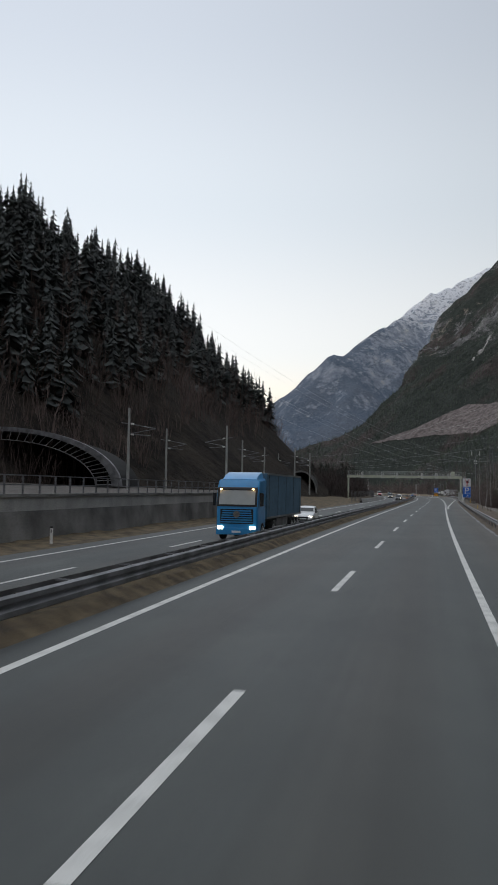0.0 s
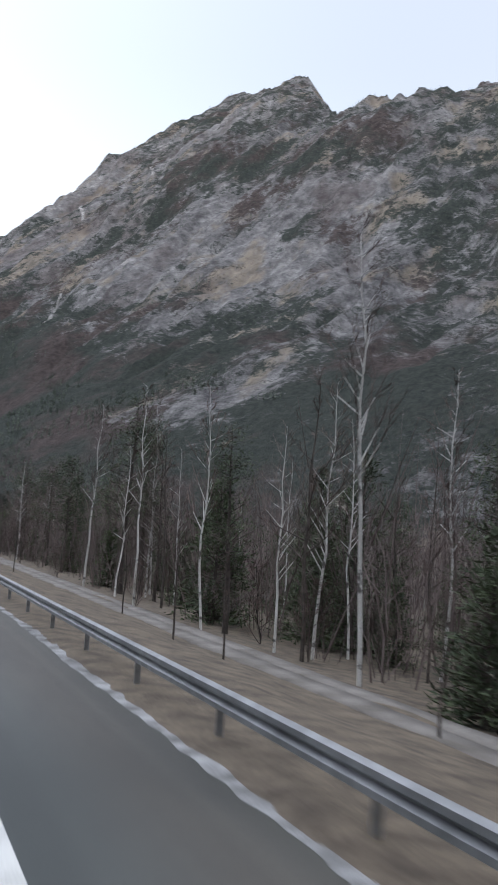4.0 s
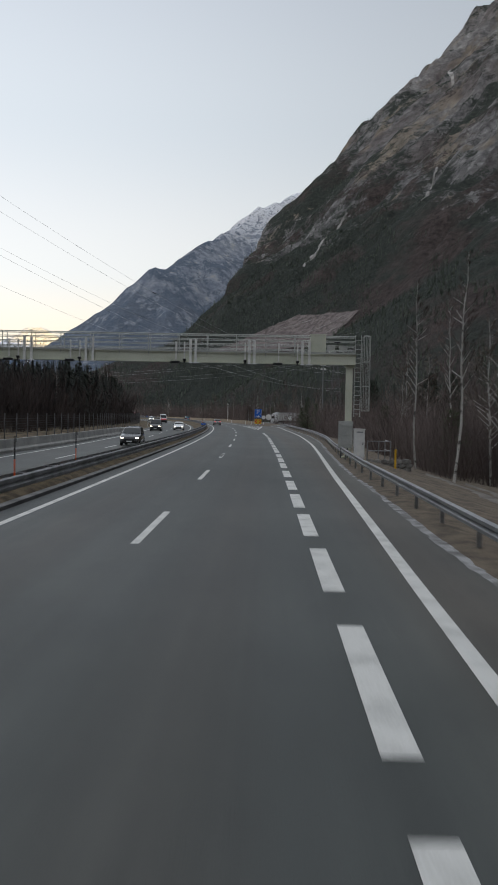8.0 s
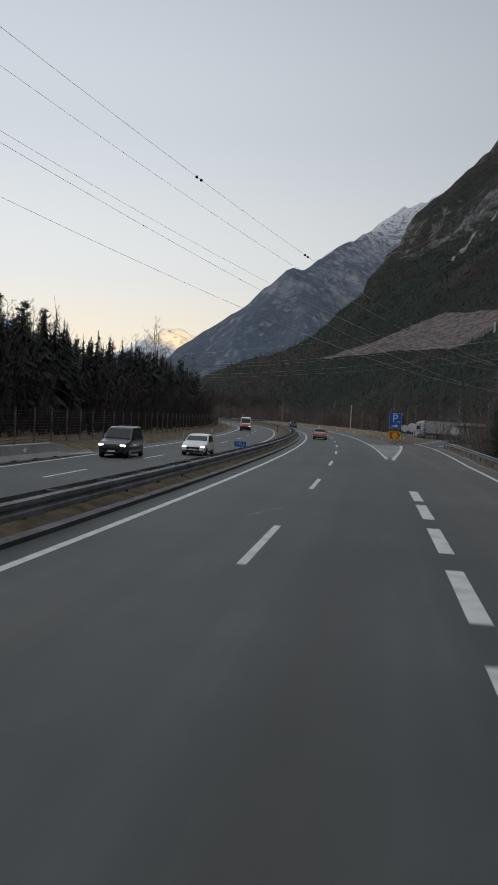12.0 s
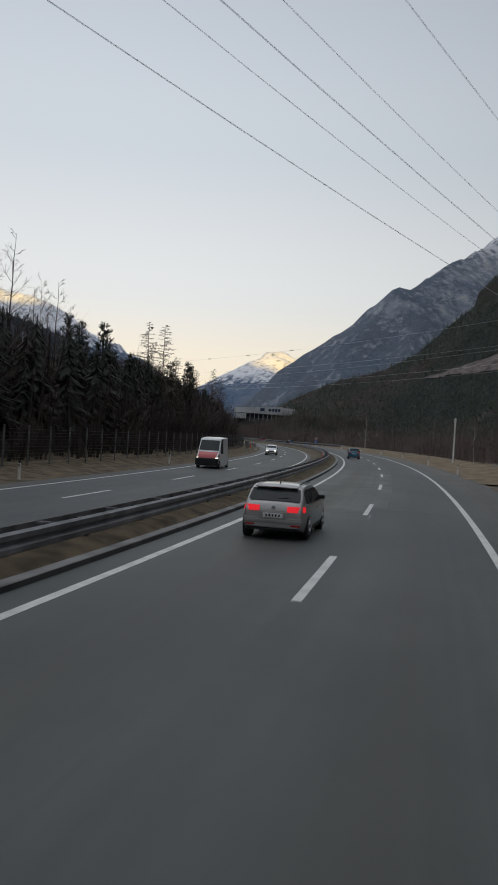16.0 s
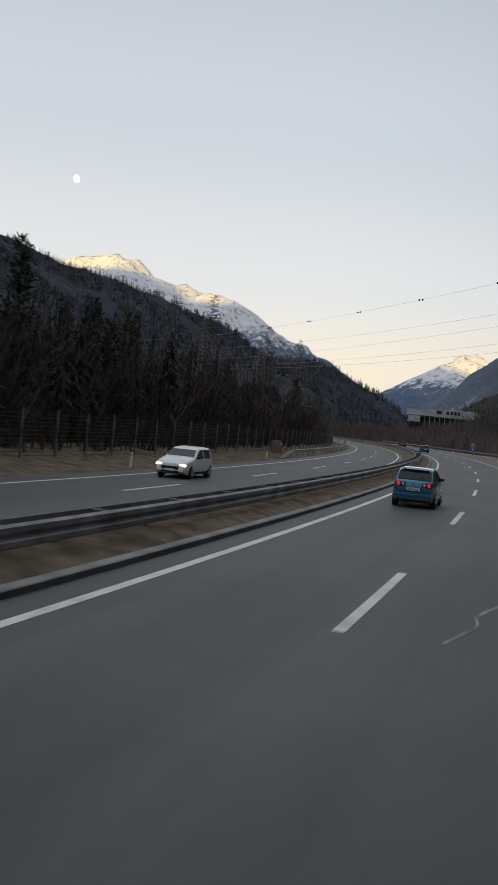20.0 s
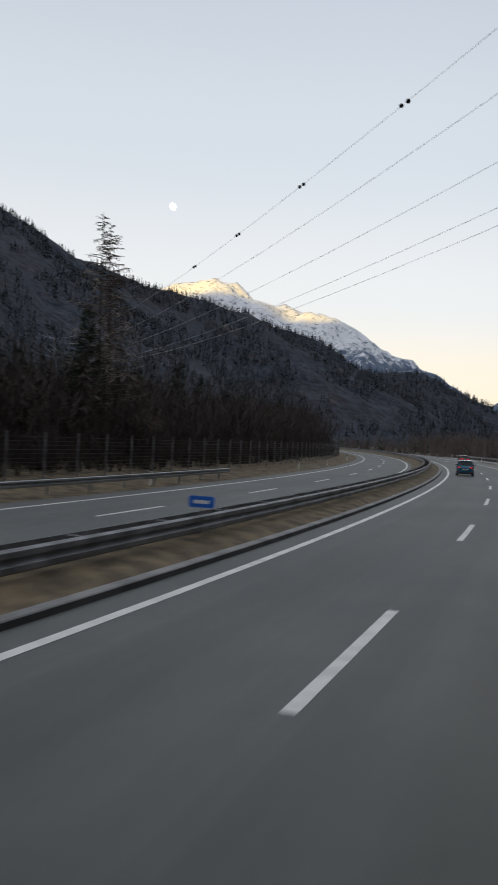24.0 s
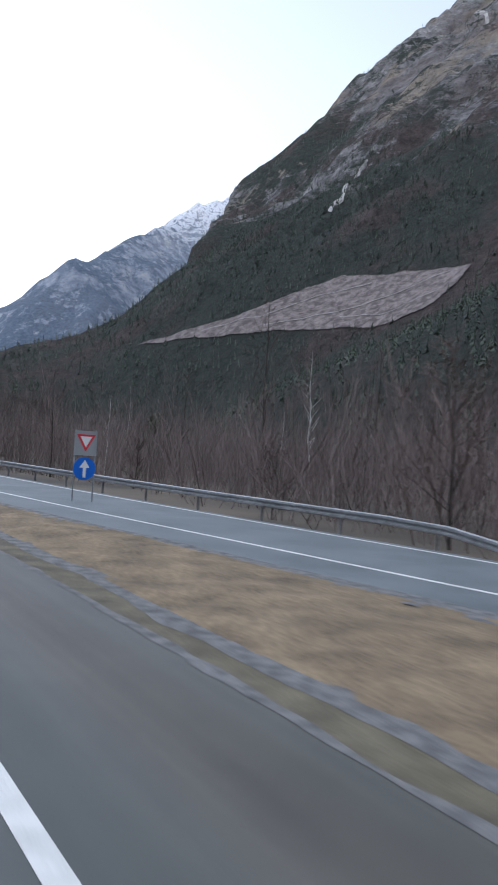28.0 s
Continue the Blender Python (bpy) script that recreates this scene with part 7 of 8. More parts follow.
    wr = 0.33 if not van else 0.35
    for sx in (-1, 1):
        bm = B()
        box(bm, sx * (half(L - 1.6, belt) + 0.055), L - 1.66 if not van else L - 1.3, belt + 0.07, 0.17, 0.1, 0.12, 0.045)
        part("mirror", bm, "trim", e)
        for y in (0.8, L - 0.9):
            bm = B()
            bmesh.ops.create_cone(bm, cap_ends=True, segments=28, radius1=wr + 0.025, radius2=wr + 0.025, depth=0.2, matrix=pose(sx * (half(y, 0.4) - 0.092), y, wr + 0.01, 0, 90, 0))
            part("wheel_arch", bm, "trim", e)
            wheel(e, sx * (half(y, 0.4) - 0.1), y, wr, 0.22, sx)
        # tail lamps
        if round_lights:
            bm = B()
            box(bm, sx * w * 0.58, 0.1, belt - 0.12, w * 0.44, 0.17, 0.21, 0.075)
            part("lamp_housing", bm, "lamp_dark", e, "dark red lamp housing")
            for k, (dx, r, mat) in enumerate(((0.68, 0.08, "tail" if rear_on else "tail_off"), (0.47, 0.066, "clear_lens"))):
                bm = B()
                x = sx * w * dx
                bmesh.ops.create_cone(bm, cap_ends=True, segments=20, radius1=r, radius2=r * 0.8, depth=0.05, matrix=pose(x, 0.025, belt - 0.12, 90 + 10, 0, 0))
                part("tail_light", bm, mat, e, "round red tail light" if k == 0 else "round clear reversing lamp")
        else:
            rows = []
            for z in np.linspace(belt - 0.2, belt - 0.05, 4):
                y0 = end_y(z, 0)
                rows.append([(sx * w * 0.4, y0 - 0.018, z), (sx * w * 0.66, y0 - 0.018, z), (sx * (half(0.08, z) - 0.02), 0.075, z), (sx * (half(0.2, z) + 0.008), 0.2, z), (sx * (half(0.34, z) + 0.007), 0.34, z)])
            sheet("tail_light", rows, "tail" if rear_on else "tail_off", "red tail light")
        bm = B()
        hz = min(hood - 0.2, top(L - 0.12) - 0.07)
        box(bm, sx * w * 0.7, L - 0.2, hz, w * 0.34, 0.26, 0.13, 0.05)
        part("headlight", bm, "head" if front_on else "chrome", e)
        for q in (0.46, 0.66) if not van else (0.7,):
            bm = B()
            y = L * q - 0.12
            box(bm, sx * (half(y, belt - 0.14) + 0.008), y, belt - 0.13, 0.03, 0.19, 0.035, 0.012)
            part("door_handle", bm, paint_name, e)
        if not van:
            sheet("belt_strip", [[(sx * (half(y, z) + 0.01), y, z) for z in (belt + 0.015, belt + 0.035)] for y in np.linspace(tail - 0.1, L - 1.35, 8)], "chrome")
            sheet("sill", [[(sx * (half(y, z) + 0.01), y, z) for z in (0.21, 0.34)] for y in np.linspace(1.2, L - 1.3, 5)], "trim")
            bm = B()
            box(bm, sx * w * 0.66, 0.02, 0.4, 0.24, 0.05, 0.05, 0.012)
            part("rear_reflector", bm, "tail_off", e)
        if rails:
            bm = B()
            for a, b in zip(np.linspace(tail + 0.2, L - 2.3, 6)[:-1], np.linspace(tail + 0.2, L - 2.3, 6)[1:]):
                rod(bm, (sx * half(a, H) * 0.86, a, top(a) + 0.035), (sx * half(b, H) * 0.86, b, top(b) + 0.035), 0.02, seg=6)
            part("roof_rail", bm, "trim", e)
            sheet("window_line", [[(sx * (half(y, z) + 0.012), y, z) for z in (min(top(y) - 0.1, H - 0.13) + 0.005, min(top(y) - 0.1, H - 0.13) + 0.03)] for y in np.linspace(tail + 0.02, L - 1.75, 10)], "chrome", "chrome line over the side windows")
    bm = B()
    box(bm, 0, 0.09, 0.31, W * 0.7, 0.12, 0.1, 0.03)
    part("diffuser", bm, "trim", e)
    bm = B()
    box(bm, 0, 0.1, 0.5, W * 0.84, 0.22, 0.2, 0.08)
    part("rear_bumper", bm, paint_name, e)
    bm = B()
    pz = belt - 0.3 if not van else 0.75
    box(bm, 0, -0.005, pz, 0.52, 0.04, 0.115, 0.006)
    pl = part("number_plate", bm, "sign_white", e, "white number plate with dark bars")
    for k in range(5):
        bm = B()
        box(bm, -0.17 + k * 0.085, -0.028, pz, 0.045, 0.006, 0.065)
        part("plate_bar", bm, "sign_black", pl)
    bm = B()
    bmesh.ops.create_cone(bm, cap_ends=True, segments=16, radius1=0.055, radius2=0.05, depth=0.02, matrix=pose(0, 0.045, belt - 0.1, 90))
    part("badge", bm, "chrome", e)
    for z, t in ((0.52, 0.16), (0.34, 0.1)):
        bm = B()
        box(bm, 0, L - 0.03, z, W * 0.5, 0.1, t, 0.03)
        part("grille", bm, "trim", e)
    bm = B()
    box(bm, 0, L + 0.02, 0.42, 0.5, 0.03, 0.11, 0.005)
    part("number_plate", bm, "sign_white", e)
    if rear_on:
        bm = B()
        box(bm, 0, 0.005, belt - 0.31, 0.74, 0.03, 0.19, 0.012)
        part("plate_recess", bm, "paint_silver", e) if rails else part("plate_recess", bm, paint_name, e)
        bm = B()
        box(bm, 0, 0.02, 0.56, W * 0.8, 0.05, 0.03, 0.012)
        part("bumper_ledge", bm, paint_name, e)
    if rails:
        bm = B()
        bmesh.ops.create_cone(bm, cap_ends=True, segments=8, radius1=0.07, radius2=0.012, depth=0.09, matrix=pose(0, tail + 0.45, top(tail + 0.45) + 0.045) @ Matrix.Diagonal((0.4, 1, 1, 1)))
        part("aerial_fin", bm, "trim", e)
    if not van:
        bm = B()
        z = belt + 0.13
        rod(bm, (0, end_y(z, 0) - 0.03, z), (0.36, end_y(z, 0) - 0.02, z + 0.05), 0.012, seg=5)
        part("wiper", bm, "trim", e)
    return e


M["paint_silver"] = paint("grey_metallic", (0.36, 0.35, 0.34), 0.3, 0.5, 0.6)
M["paint_blue"] = paint("teal_blue_metallic", (0.022, 0.16, 0.26), 0.25, 0.55, 1.0)
M["paint_white"] = paint("white_lacquer", (0.7, 0.71, 0.72), 0.3, 0.0, 0.5)
M["paint_black"] = paint("black_lacquer", (0.012, 0.012, 0.014), 0.25, 0.0, 0.7)
M["paint_dark"] = paint("anthracite_lacquer", (0.035, 0.037, 0.042), 0.28, 0.3, 0.6)
M["paint_red"] = paint("red_lacquer", (0.42, 0.02, 0.025), 0.3, 0.0, 0.5)
M["paint_trucks"] = paint("sky_blue_lacquer", (0.03, 0.26, 0.56), 0.3, 0.0, 0.5)
M["paint_navy"] = paint("navy_lacquer", (0.012, 0.025, 0.13), 0.3, 0.0, 0.5)
M["tarp_blue"] = material("blue_grey_tarpaulin", (0.06, 0.13, 0.2), (0.09, 0.18, 0.26), 0.6, 0.6, 6, 0.2, 0, 4)
M["tarp_grey"] = material("grey_tarpaulin", (0.13, 0.14, 0.15), (0.22, 0.23, 0.25), 0.6, 0.6, 6, 0.2, 0, 4)
M["tarp_white"] = material("white_tarpaulin", (0.5, 0.5, 0.49), (0.65, 0.65, 0.64), 0.6, 0.6, 6, 0.2, 0, 4)

car("estate_car", "grey metallic estate car with lit red tail lights", stand(391.8, 1.85), "paint_silver", 4.75, 1.83, 1.44, 0.98, 0.95, 0.55, rear_on=True, rails=True)
car("compact_van_car", "teal blue compact family car with lit round tail lights", stand(496.7, 1.92), "paint_blue", 4.2, 1.76, 1.58, 1.06, 1.04, 0.5, rear_on=True, round_lights=True)
car("hatchback", "dark blue hatchback with lit tail lights driving ahead", stand(644, 2.0), "paint_blue", 4.2, 1.76, 1.55, 1.0, 0.96, 0.4, rear_on=True, round_lights=True)
car("saloon_car", "dark red car with lit tail lights ahead", stand(717, -2.0), "paint_dark", 4.5, 1.8, 1.45, 0.95, 0.92, 0.6, rear_on=True)
car("white_hatchback", "white hatchback with headlights on in the opposite fast lane", stand(80, 8.6, FZ, 180), "paint_white", 4.2, 1.78, 1.5, front_on=True)
car("off_road_car", "black off-road car with bright headlights on the opposite carriageway", stand(268, 9.1, FZ, 180), "paint_black", 4.5, 1.86, 1.7, 1.05, 1.05, front_on=True, rails=True)
car("white_car", "pale car with headlights on on the opposite carriageway", stand(342, 9.7, FZ, 180), "paint_white", 4.4, 1.8, 1.48, front_on=True)
car("people_carrier", "dark people carrier with dipped headlights on the opposite carriageway", stand(334, 13.1, FZ, 180), "paint_dark", 4.9, 1.9, 1.9, 1.1, 1.08, 0.3, front_on=True)
car("delivery_van", "white delivery van with a red nose on the opposite carriageway", stand(445, 14.2, FZ, 180), "paint_white", 5.6, 2.0, 2.55, 1.25, 1.2, front_on=True, van=True, nose_paint="paint_red")
car("pale_car", "pale silver car with headlights on on the opposite carriageway", stand(506, 14.2, FZ, 180), "paint_white", 4.3, 1.76, 1.55, 1.0, 0.96, front_on=True)


def lorry(m, cab_paint, tarp, label, lit=True, trailer=13.6):
    """An articulated lorry, nose towards +y and its front at y = 0."""
    e = empty("lorry", m, label, "lorry")
    bm = B()
    w = 1.24
    sec = []
    for y, z0, z1, f in ((-2.3, 0.75, 3.62, 1.0), (-0.6, 0.5, 3.5, 1.0), (-0.25, 0.42, 2.9, 0.99), (-0.08, 0.4, 2.1, 0.97), (0.0, 0.42, 1.9, 0.93)):
        a = w * f
        sec.append([(-a, y, z0), (a, y, z0), (a, y, z1 - 0.12), (a * 0.93, y, z1), (-a * 0.93, y, z1), (-a, y, z1 - 0.12)])
    smooth(part("cab", loft(bm, sec), cab_paint, e), 30)
    bm = loft(B(), [[(-1.12, y, z), (1.12, y, z), (1.0, y, z + h), (-1.0, y, z + h)] for y, z, h in ((-2.3, 3.55, 0.42), (-1.2, 3.5, 0.28), (-0.65, 3.45, 0.08))])
    smooth(part("roof_deflector", bm, cab_paint, e))
    bm = loft(B(), [[(-1.18, y, z), (1.18, y, z), (1.18, y + 0.03, z), (-1.18, y + 0.03, z)] for y, z in ((-0.01, 1.95), (-0.22, 2.98))])
    part("screen_surround", bm, "trim", e)
    bm = loft(B(), [[(-1.06, y, z), (1.06, y, z), (1.06, y + 0.03, z), (-1.06, y + 0.03, z)] for y, z in ((0.0, 2.06), (-0.18, 2.88))])
    part("windscreen", bm, "windscreen", e)
    bm = loft(B(), [[(-1.16, y, z), (1.16, y, z), (1.14, y - 0.35, z + 0.05), (-1.14, y - 0.35, z + 0.05)] for y, z in ((-0.12, 2.93), (-0.16, 3.04))])
    part("sun_visor", bm, "trim", e)
    for k in range(6):
        bm = B()
        box(bm, 0, 0.02, 1.05 + k * 0.13, 1.9 - 0.04 * k, 0.06, 0.07, 0.015)
        part("grille_bar", bm, cab_paint, e)
    bm = B()
    box(bm, 0, 0.0, 1.38, 1.95, 0.04, 0.85)
    part("grille", bm, "trim", e)
    bm = B()
    box(bm, 0, 0.02, 0.52, 2.4, 0.14, 0.4, 0.05)
    part("bumper", bm, cab_paint, e)
    bm = B()
    box(bm, 0, 0.1, 0.5, 0.52, 0.03, 0.12)
    part("number_plate", bm, "sign_white", e)
    bm = B()
    bmesh.ops.create_cone(bm, cap_ends=True, segments=20, radius1=0.2, radius2=0.2, depth=0.03, matrix=pose(0, 0.07, 1.5, 90))
    part("badge", bm, "chrome", e)
    for sx in (-1, 1):
        bm = B()
        box(bm, sx * 0.95, 0.07, 0.72, 0.36, 0.08, 0.2, 0.04)
        part("headlight", bm, "head" if lit else "chrome", e)
        bm = B()
        rod(bm, (sx * 1.0, -0.05, 2.95), (sx * 0.9, -0.05, 2.95), 0.05)
        part("marker_lamp", bm, "head_low" if lit else "chrome", e)
        bm = B()
        box(bm, sx * 1.42, -0.35, 2.35, 0.16, 0.2, 0.75, 0.05)
        part("mirror", bm, "trim", e)
        bm = B()
        box(bm, sx * 1.235, -1.0, 2.35, 0.03, 0.8, 0.8, 0.01)
        part("side_window", bm, "glass", e)
        for y in (-1.35, -4.9, -trailer + 0.2, -trailer - 1.1, -trailer + 1.5):
            wheel(e, sx * 1.1, y, 0.5, 0.32, sx)
    y1 = -2.75 - trailer
    bm = B()
    box(bm, 0, (-2.75 + y1) / 2, 2.55, 2.5, trailer, 2.75, 0.04)
    part("trailer_body", bm, tarp, e, "tarpaulin trailer body")
    for sx in (-1, 1):
        for z in (1.22, 3.9):
            bm = B()
            box(bm, sx * 1.255, (-2.75 + y1) / 2, z, 0.03, trailer, 0.12)
            part("side_rail", bm, "galv", e)
        for k in range(5):
            bm = B()
            box(bm, sx * 1.258, -3.4 - k * (trailer - 1.2) / 4, 2.55, 0.012, 0.05, 2.6)
            part("strap", bm, "trim", e)
        bm = B()
        box(bm, sx * 1.15, -8.6, 0.85, 0.06, 4.4, 0.5, 0.02)
        part("side_guard", bm, "galv_dark", e)
    bm = B()
    box(bm, 0, (-2.4 + y1) / 2, 1.0, 0.9, trailer + 0.3, 0.28)
    part("chassis", bm, "trim", e)
    return e


lorry(stand(49.5, 8.5, FZ, 180), "paint_trucks", "tarp_blue", "sky blue articulated lorry with a blue tarpaulin trailer and headlights on")
lorry(stand(70, 12.3, FZ, 180), "paint_navy", "tarp_grey", "navy blue articulated lorry with a grey tarpaulin trailer")
for q, l, t in ((469, -22.5, 60), (475, -28, 60), (482, -34, 60), (490, -42, 75)):
    lorry(stand(q, l, -0.4, t), "paint_white", "tarp_white", "parked white lorry with a pale trailer at the rest area", False)

# ---- masts, lamps, power line ----
def lattice(m, h, wide, label, arms=(), name="pylon"):
    e = empty(name, m, label, "pylon", "pylons")
    bm = B()
    top = 0.35
    lv = [0, 0.16, 0.31, 0.45, 0.58, 0.7, 0.8, 0.9, 1.0]

    def c(i, k):
        r = wide * (1 - lv[i]) + top * lv[i]
        return Vector(((-1, 1, 1, -1)[k] * r, (-1, -1, 1, 1)[k] * r, lv[i] * h))
    for i in range(len(lv) - 1):
        for k in range(4):
            rod(bm, c(i, k), c(i + 1, k), 0.09, 0.08, 4)
            rod(bm, c(i, k), c(i + 1, (k + 1) % 4), 0.05, seg=4)
            rod(bm, c(i + 1, k), c(i + 1, (k + 1) % 4), 0.05, seg=4)
    part("lattice_tower", bm, "galv_dark", e)
    for z, a in arms:
        bm = B()
        rod(bm, (-a, 0, z), (a, 0, z), 0.1, seg=4)
        rod(bm, (-a, 0, z), (0, 0, z + 1.3), 0.06, seg=4)
        rod(bm, (a, 0, z), (0, 0, z + 1.3), 0.06, seg=4)
        part("cross_arm", bm, "galv_dark", e)
    return e


for x, y, z, a, h in ((45, 600, -3, 5, 36), (-345, 835, 3, -40, 42)):
    lattice(pose(x, y, z, 0, 0, a), h, 3.4, "tall grey steel lattice pylon carrying a power line", ((h * 0.62, 6.5), (h * 0.8, 5.0)))
lattice(pose(-75.2, 372.1, 23.7, 0, 0, 20), 26, 2.2, "steel lattice pylon behind the wooded hill", ((18, 4.5), (22, 3.5), (24.5, 2.5)))


M["cable"] = material("bright_aluminium_strand", (0.75, 0.75, 0.77), (0.86, 0.86, 0.88), 0.6, 2)


def cable(pts, marks):
    c = bpy.data.curves.new("power_cable", "CURVE")
    c.dimensions, c.bevel_depth, c.bevel_resolution = "3D", 0.016, 1
    sp = c.splines.new("POLY")
    sp.points.add(len(pts) - 1)
    for q, p in zip(sp.points, pts):
        q.co = (*p, 1)
    c.materials.append(M["cable"])
    w = tagged(new("power_cable", c), "thin dark overhead power cable sagging between pylons", "cable", "power cables")
    way = (Vector(pts[-1]) - Vector(pts[0])).normalized()
    for p in marks:
        for d in (-0.5, 0.5):
            bm = B()
            bmesh.ops.create_icosphere(bm, subdivisions=2, radius=0.17)
            part("marker_ball", bm, "trim", w, "dark round cable marker").location = Vector(p) + way * d


def first_span(y, x4, z4, sx, sz):
    return (x4 + sx * (y - 400), y, z4 + sz * (y - 400) + 0.00035 * (y - 400) ** 2)


def second_span(x, y25, z25, sy, sz):
    return (x, y25 + sy * (x - 25), z25 + sz * (x - 25) + 0.0005 * (x + 65) ** 2 * 0.8)


for k, row in enumerate(((-6.4, 25.2, 0.314, -0.082), (-14.3, 27.4, 0.318, -0.0874), (-15.8, 23.4, 0.3165, -0.0705), (-6.1, 17.2, 0.3365, -0.0825), (-9.4, 15.6, 0.335, -0.062))):
    cable([first_span(y, *row) for y in np.linspace(175, 600, 40)], [first_span(y, *row) for y in (371, 400, 429)] if k == 0 else [])
for k, row in enumerate(((550.4, 30.0, -0.7376, 0.041), (547.0, 23.6, -0.76, 0.0226), (556.9, 24.2, -0.704, 0.044), (556.0, 20.6, -0.73, 0.03), (554.3, 18.6, -0.748, 0.0212))):
    cable([second_span(x, *row) for x in np.linspace(50, -340, 40)], [second_span(x, *row) for x in (-38.5, -54.5, -70.5, -86.5, -102.5)] if k == 0 else [])

ms = empty("antenna_mast", pose(26.8, 449, -2.5), "slim grey antenna mast with panel aerials at the top", "mast")
bm = B()
rod(bm, (0, 0, 0), (0, 0, 22.5), 0.28, 0.14, 10)
part("mast", bm, "galv", ms)
for x, z in ((-1.8, 24.2), (1.8, 24.2)):
    bm = B()
    box(bm, x, 0, z, 0.35, 0.2, 2.1, 0.05)
    part("panel_aerial", bm, "white_plastic", ms)
bm = B()
rod(bm, (-1.8, 0, 22.8), (1.8, 0, 22.8), 0.06, seg=6)
part("cross_bar", bm, "galv", ms)
for z in (19.2, 20.4):
    for x in (-0.5, 0.5):
        bm = B()
        rod(bm, (x, -0.2, z), (x, -0.45, z), 0.32, seg=14)
        part("dish", bm, "white_plastic", ms)


def lamp_post(m, h=8.0):
    e = empty("street_lamp", m, "slim grey street lamp at the rest area", "street lamp", "street lamps")
    bm = B()
    rod(bm, (0, 0, -0.5), (0, 0, h), 0.08, 0.05, 8)
    part("pole", bm, "galv", e)
    bm = B()
    rod(bm, (0, 0, h), (1.0, 0, h + 0.1), 0.035, seg=6)
    box(bm, 1.15, 0, h + 0.08, 0.6, 0.22, 0.1, 0.03)
    part("lamp_head", bm, "galv", e)
    return e


for q, l in ((446, -18), (476, -22), (505, -24), (440, -36), (528, -27)):
    lamp_post(stand(q, l, -0.3, 40), 6.5)
wp = empty("white_pole", stand(486, -10.6, -0.2), "tall plain white pole on the grass bank", "pole")
bm = B()
rod(bm, (0, 0, -0.4), (0, 0, 6.6), 0.11, 0.09, 10)
part("shaft", bm, "white_plastic", wp)
bm = B()
box(bm, 0, 0, 6.2, 0.28, 0.28, 0.5, 0.04)
part("top_box", bm, "white_plastic", wp)
mi = empty("traffic_mirror", stand(432, -15.2, -0.2), "round traffic mirror on a post at the rest area", "mirror")
bm = B()
rod(bm, (0, 0, -0.4), (0, 0, 2.6), 0.045)
part("pole", bm, "galv", mi)
bm = B()
bmesh.ops.create_cone(bm, cap_ends=True, segments=28, radius1=0.8, radius2=0.7, depth=0.12, matrix=pose(0, -0.1, 2.2, 90))
part("disc", bm, "white_plastic", mi)

# ---- buildings ----
M["hall_wall"] = material("pale_sheet_cladding", (0.48, 0.5, 0.51), (0.6, 0.61, 0.62), 0.6, 0.2, 5, 0.1, 0, 2)
# darkness of the recess under the fascia is put into this colour
M["hall_dark"] = material("recess_dark", (0.07, 0.075, 0.08), (0.12, 0.125, 0.13), 0.6, 0.2)
M["sign_navy"] = paint("sign_navy", (0.02, 0.035, 0.09), 0.5)
M["render_white"] = material("white_render", (0.45, 0.44, 0.42), (0.58, 0.57, 0.55), 0.8, 0.3)
M["roof_tiles"] = material("dark_roof", (0.05, 0.045, 0.045), (0.09, 0.08, 0.078), 0.8, 0.5)
M["pane"] = paint("window_pane", (0.03, 0.035, 0.04), 0.1)


def hall(m, label):
    """A long hall: a bright stepped fascia over a recessed dark front with columns and glazing."""
    e = empty("factory_hall", m, label, "factory")
    D = 30
    bm = B()
    box(bm, -1, 1.5, 1.0, 68, D - 3, 15)
    part("recessed_front", bm, "hall_dark", e)
    for rows in (((-36, 7.6, 12.6), (-20, 7.4, 13.2), (14, 6.8, 15.2)), ((14.1, 6.8, 14.2), (26, 6.2, 14.0), (28, 6.0, 12.6), (34, 5.4, 10.4))):
        bm = loft(B(), [[(x, -D / 2 - 0.6, z0), (x, D / 2, z0), (x, D / 2, z1), (x, -D / 2 - 0.6, z1)] for x, z0, z1 in rows])
        part("fascia", bm, "hall_wall", e, "pale sheet-metal fascia")
    for k in range(15):
        x = -33 + k * 4.5
        bm = B()
        box(bm, x, -D / 2 + 0.2, 3.2, 0.5, 0.5, 8.0, 0.05)
        part("column", bm, "hall_wall", e)
        if k < 14:
            bm = B()
            box(bm, x + 2.25, -D / 2 + 1.4, 4.4, 3.6, 0.2, 3.4)
            part("window", bm, "pane", e)
    bm = B()
    box(bm, -29, -D / 2 - 3, 4.0, 11, 6, 5.5, 0.1)
    part("annex", bm, "hall_wall", e, "low pale annex")
    for x, w in ((-7.0, 4.5), (0.6, 2.6), (4.2, 2.4), (7.4, 2.2), (10.4, 2.4)):
        bm = B()
        box(bm, x, -D / 2 - 0.7, 11.4, w, 0.2, 3.0, 0.05)
        part("sign_bar", bm, "sign_navy", e, "dark blue bar on the fascia")
    for x in (-18, -2, 20):
        bm = B()
        box(bm, x, 4, 15.0, 2.4, 2.4, 1.2, 0.1)
        part("roof_unit", bm, "galv", e)
    return e


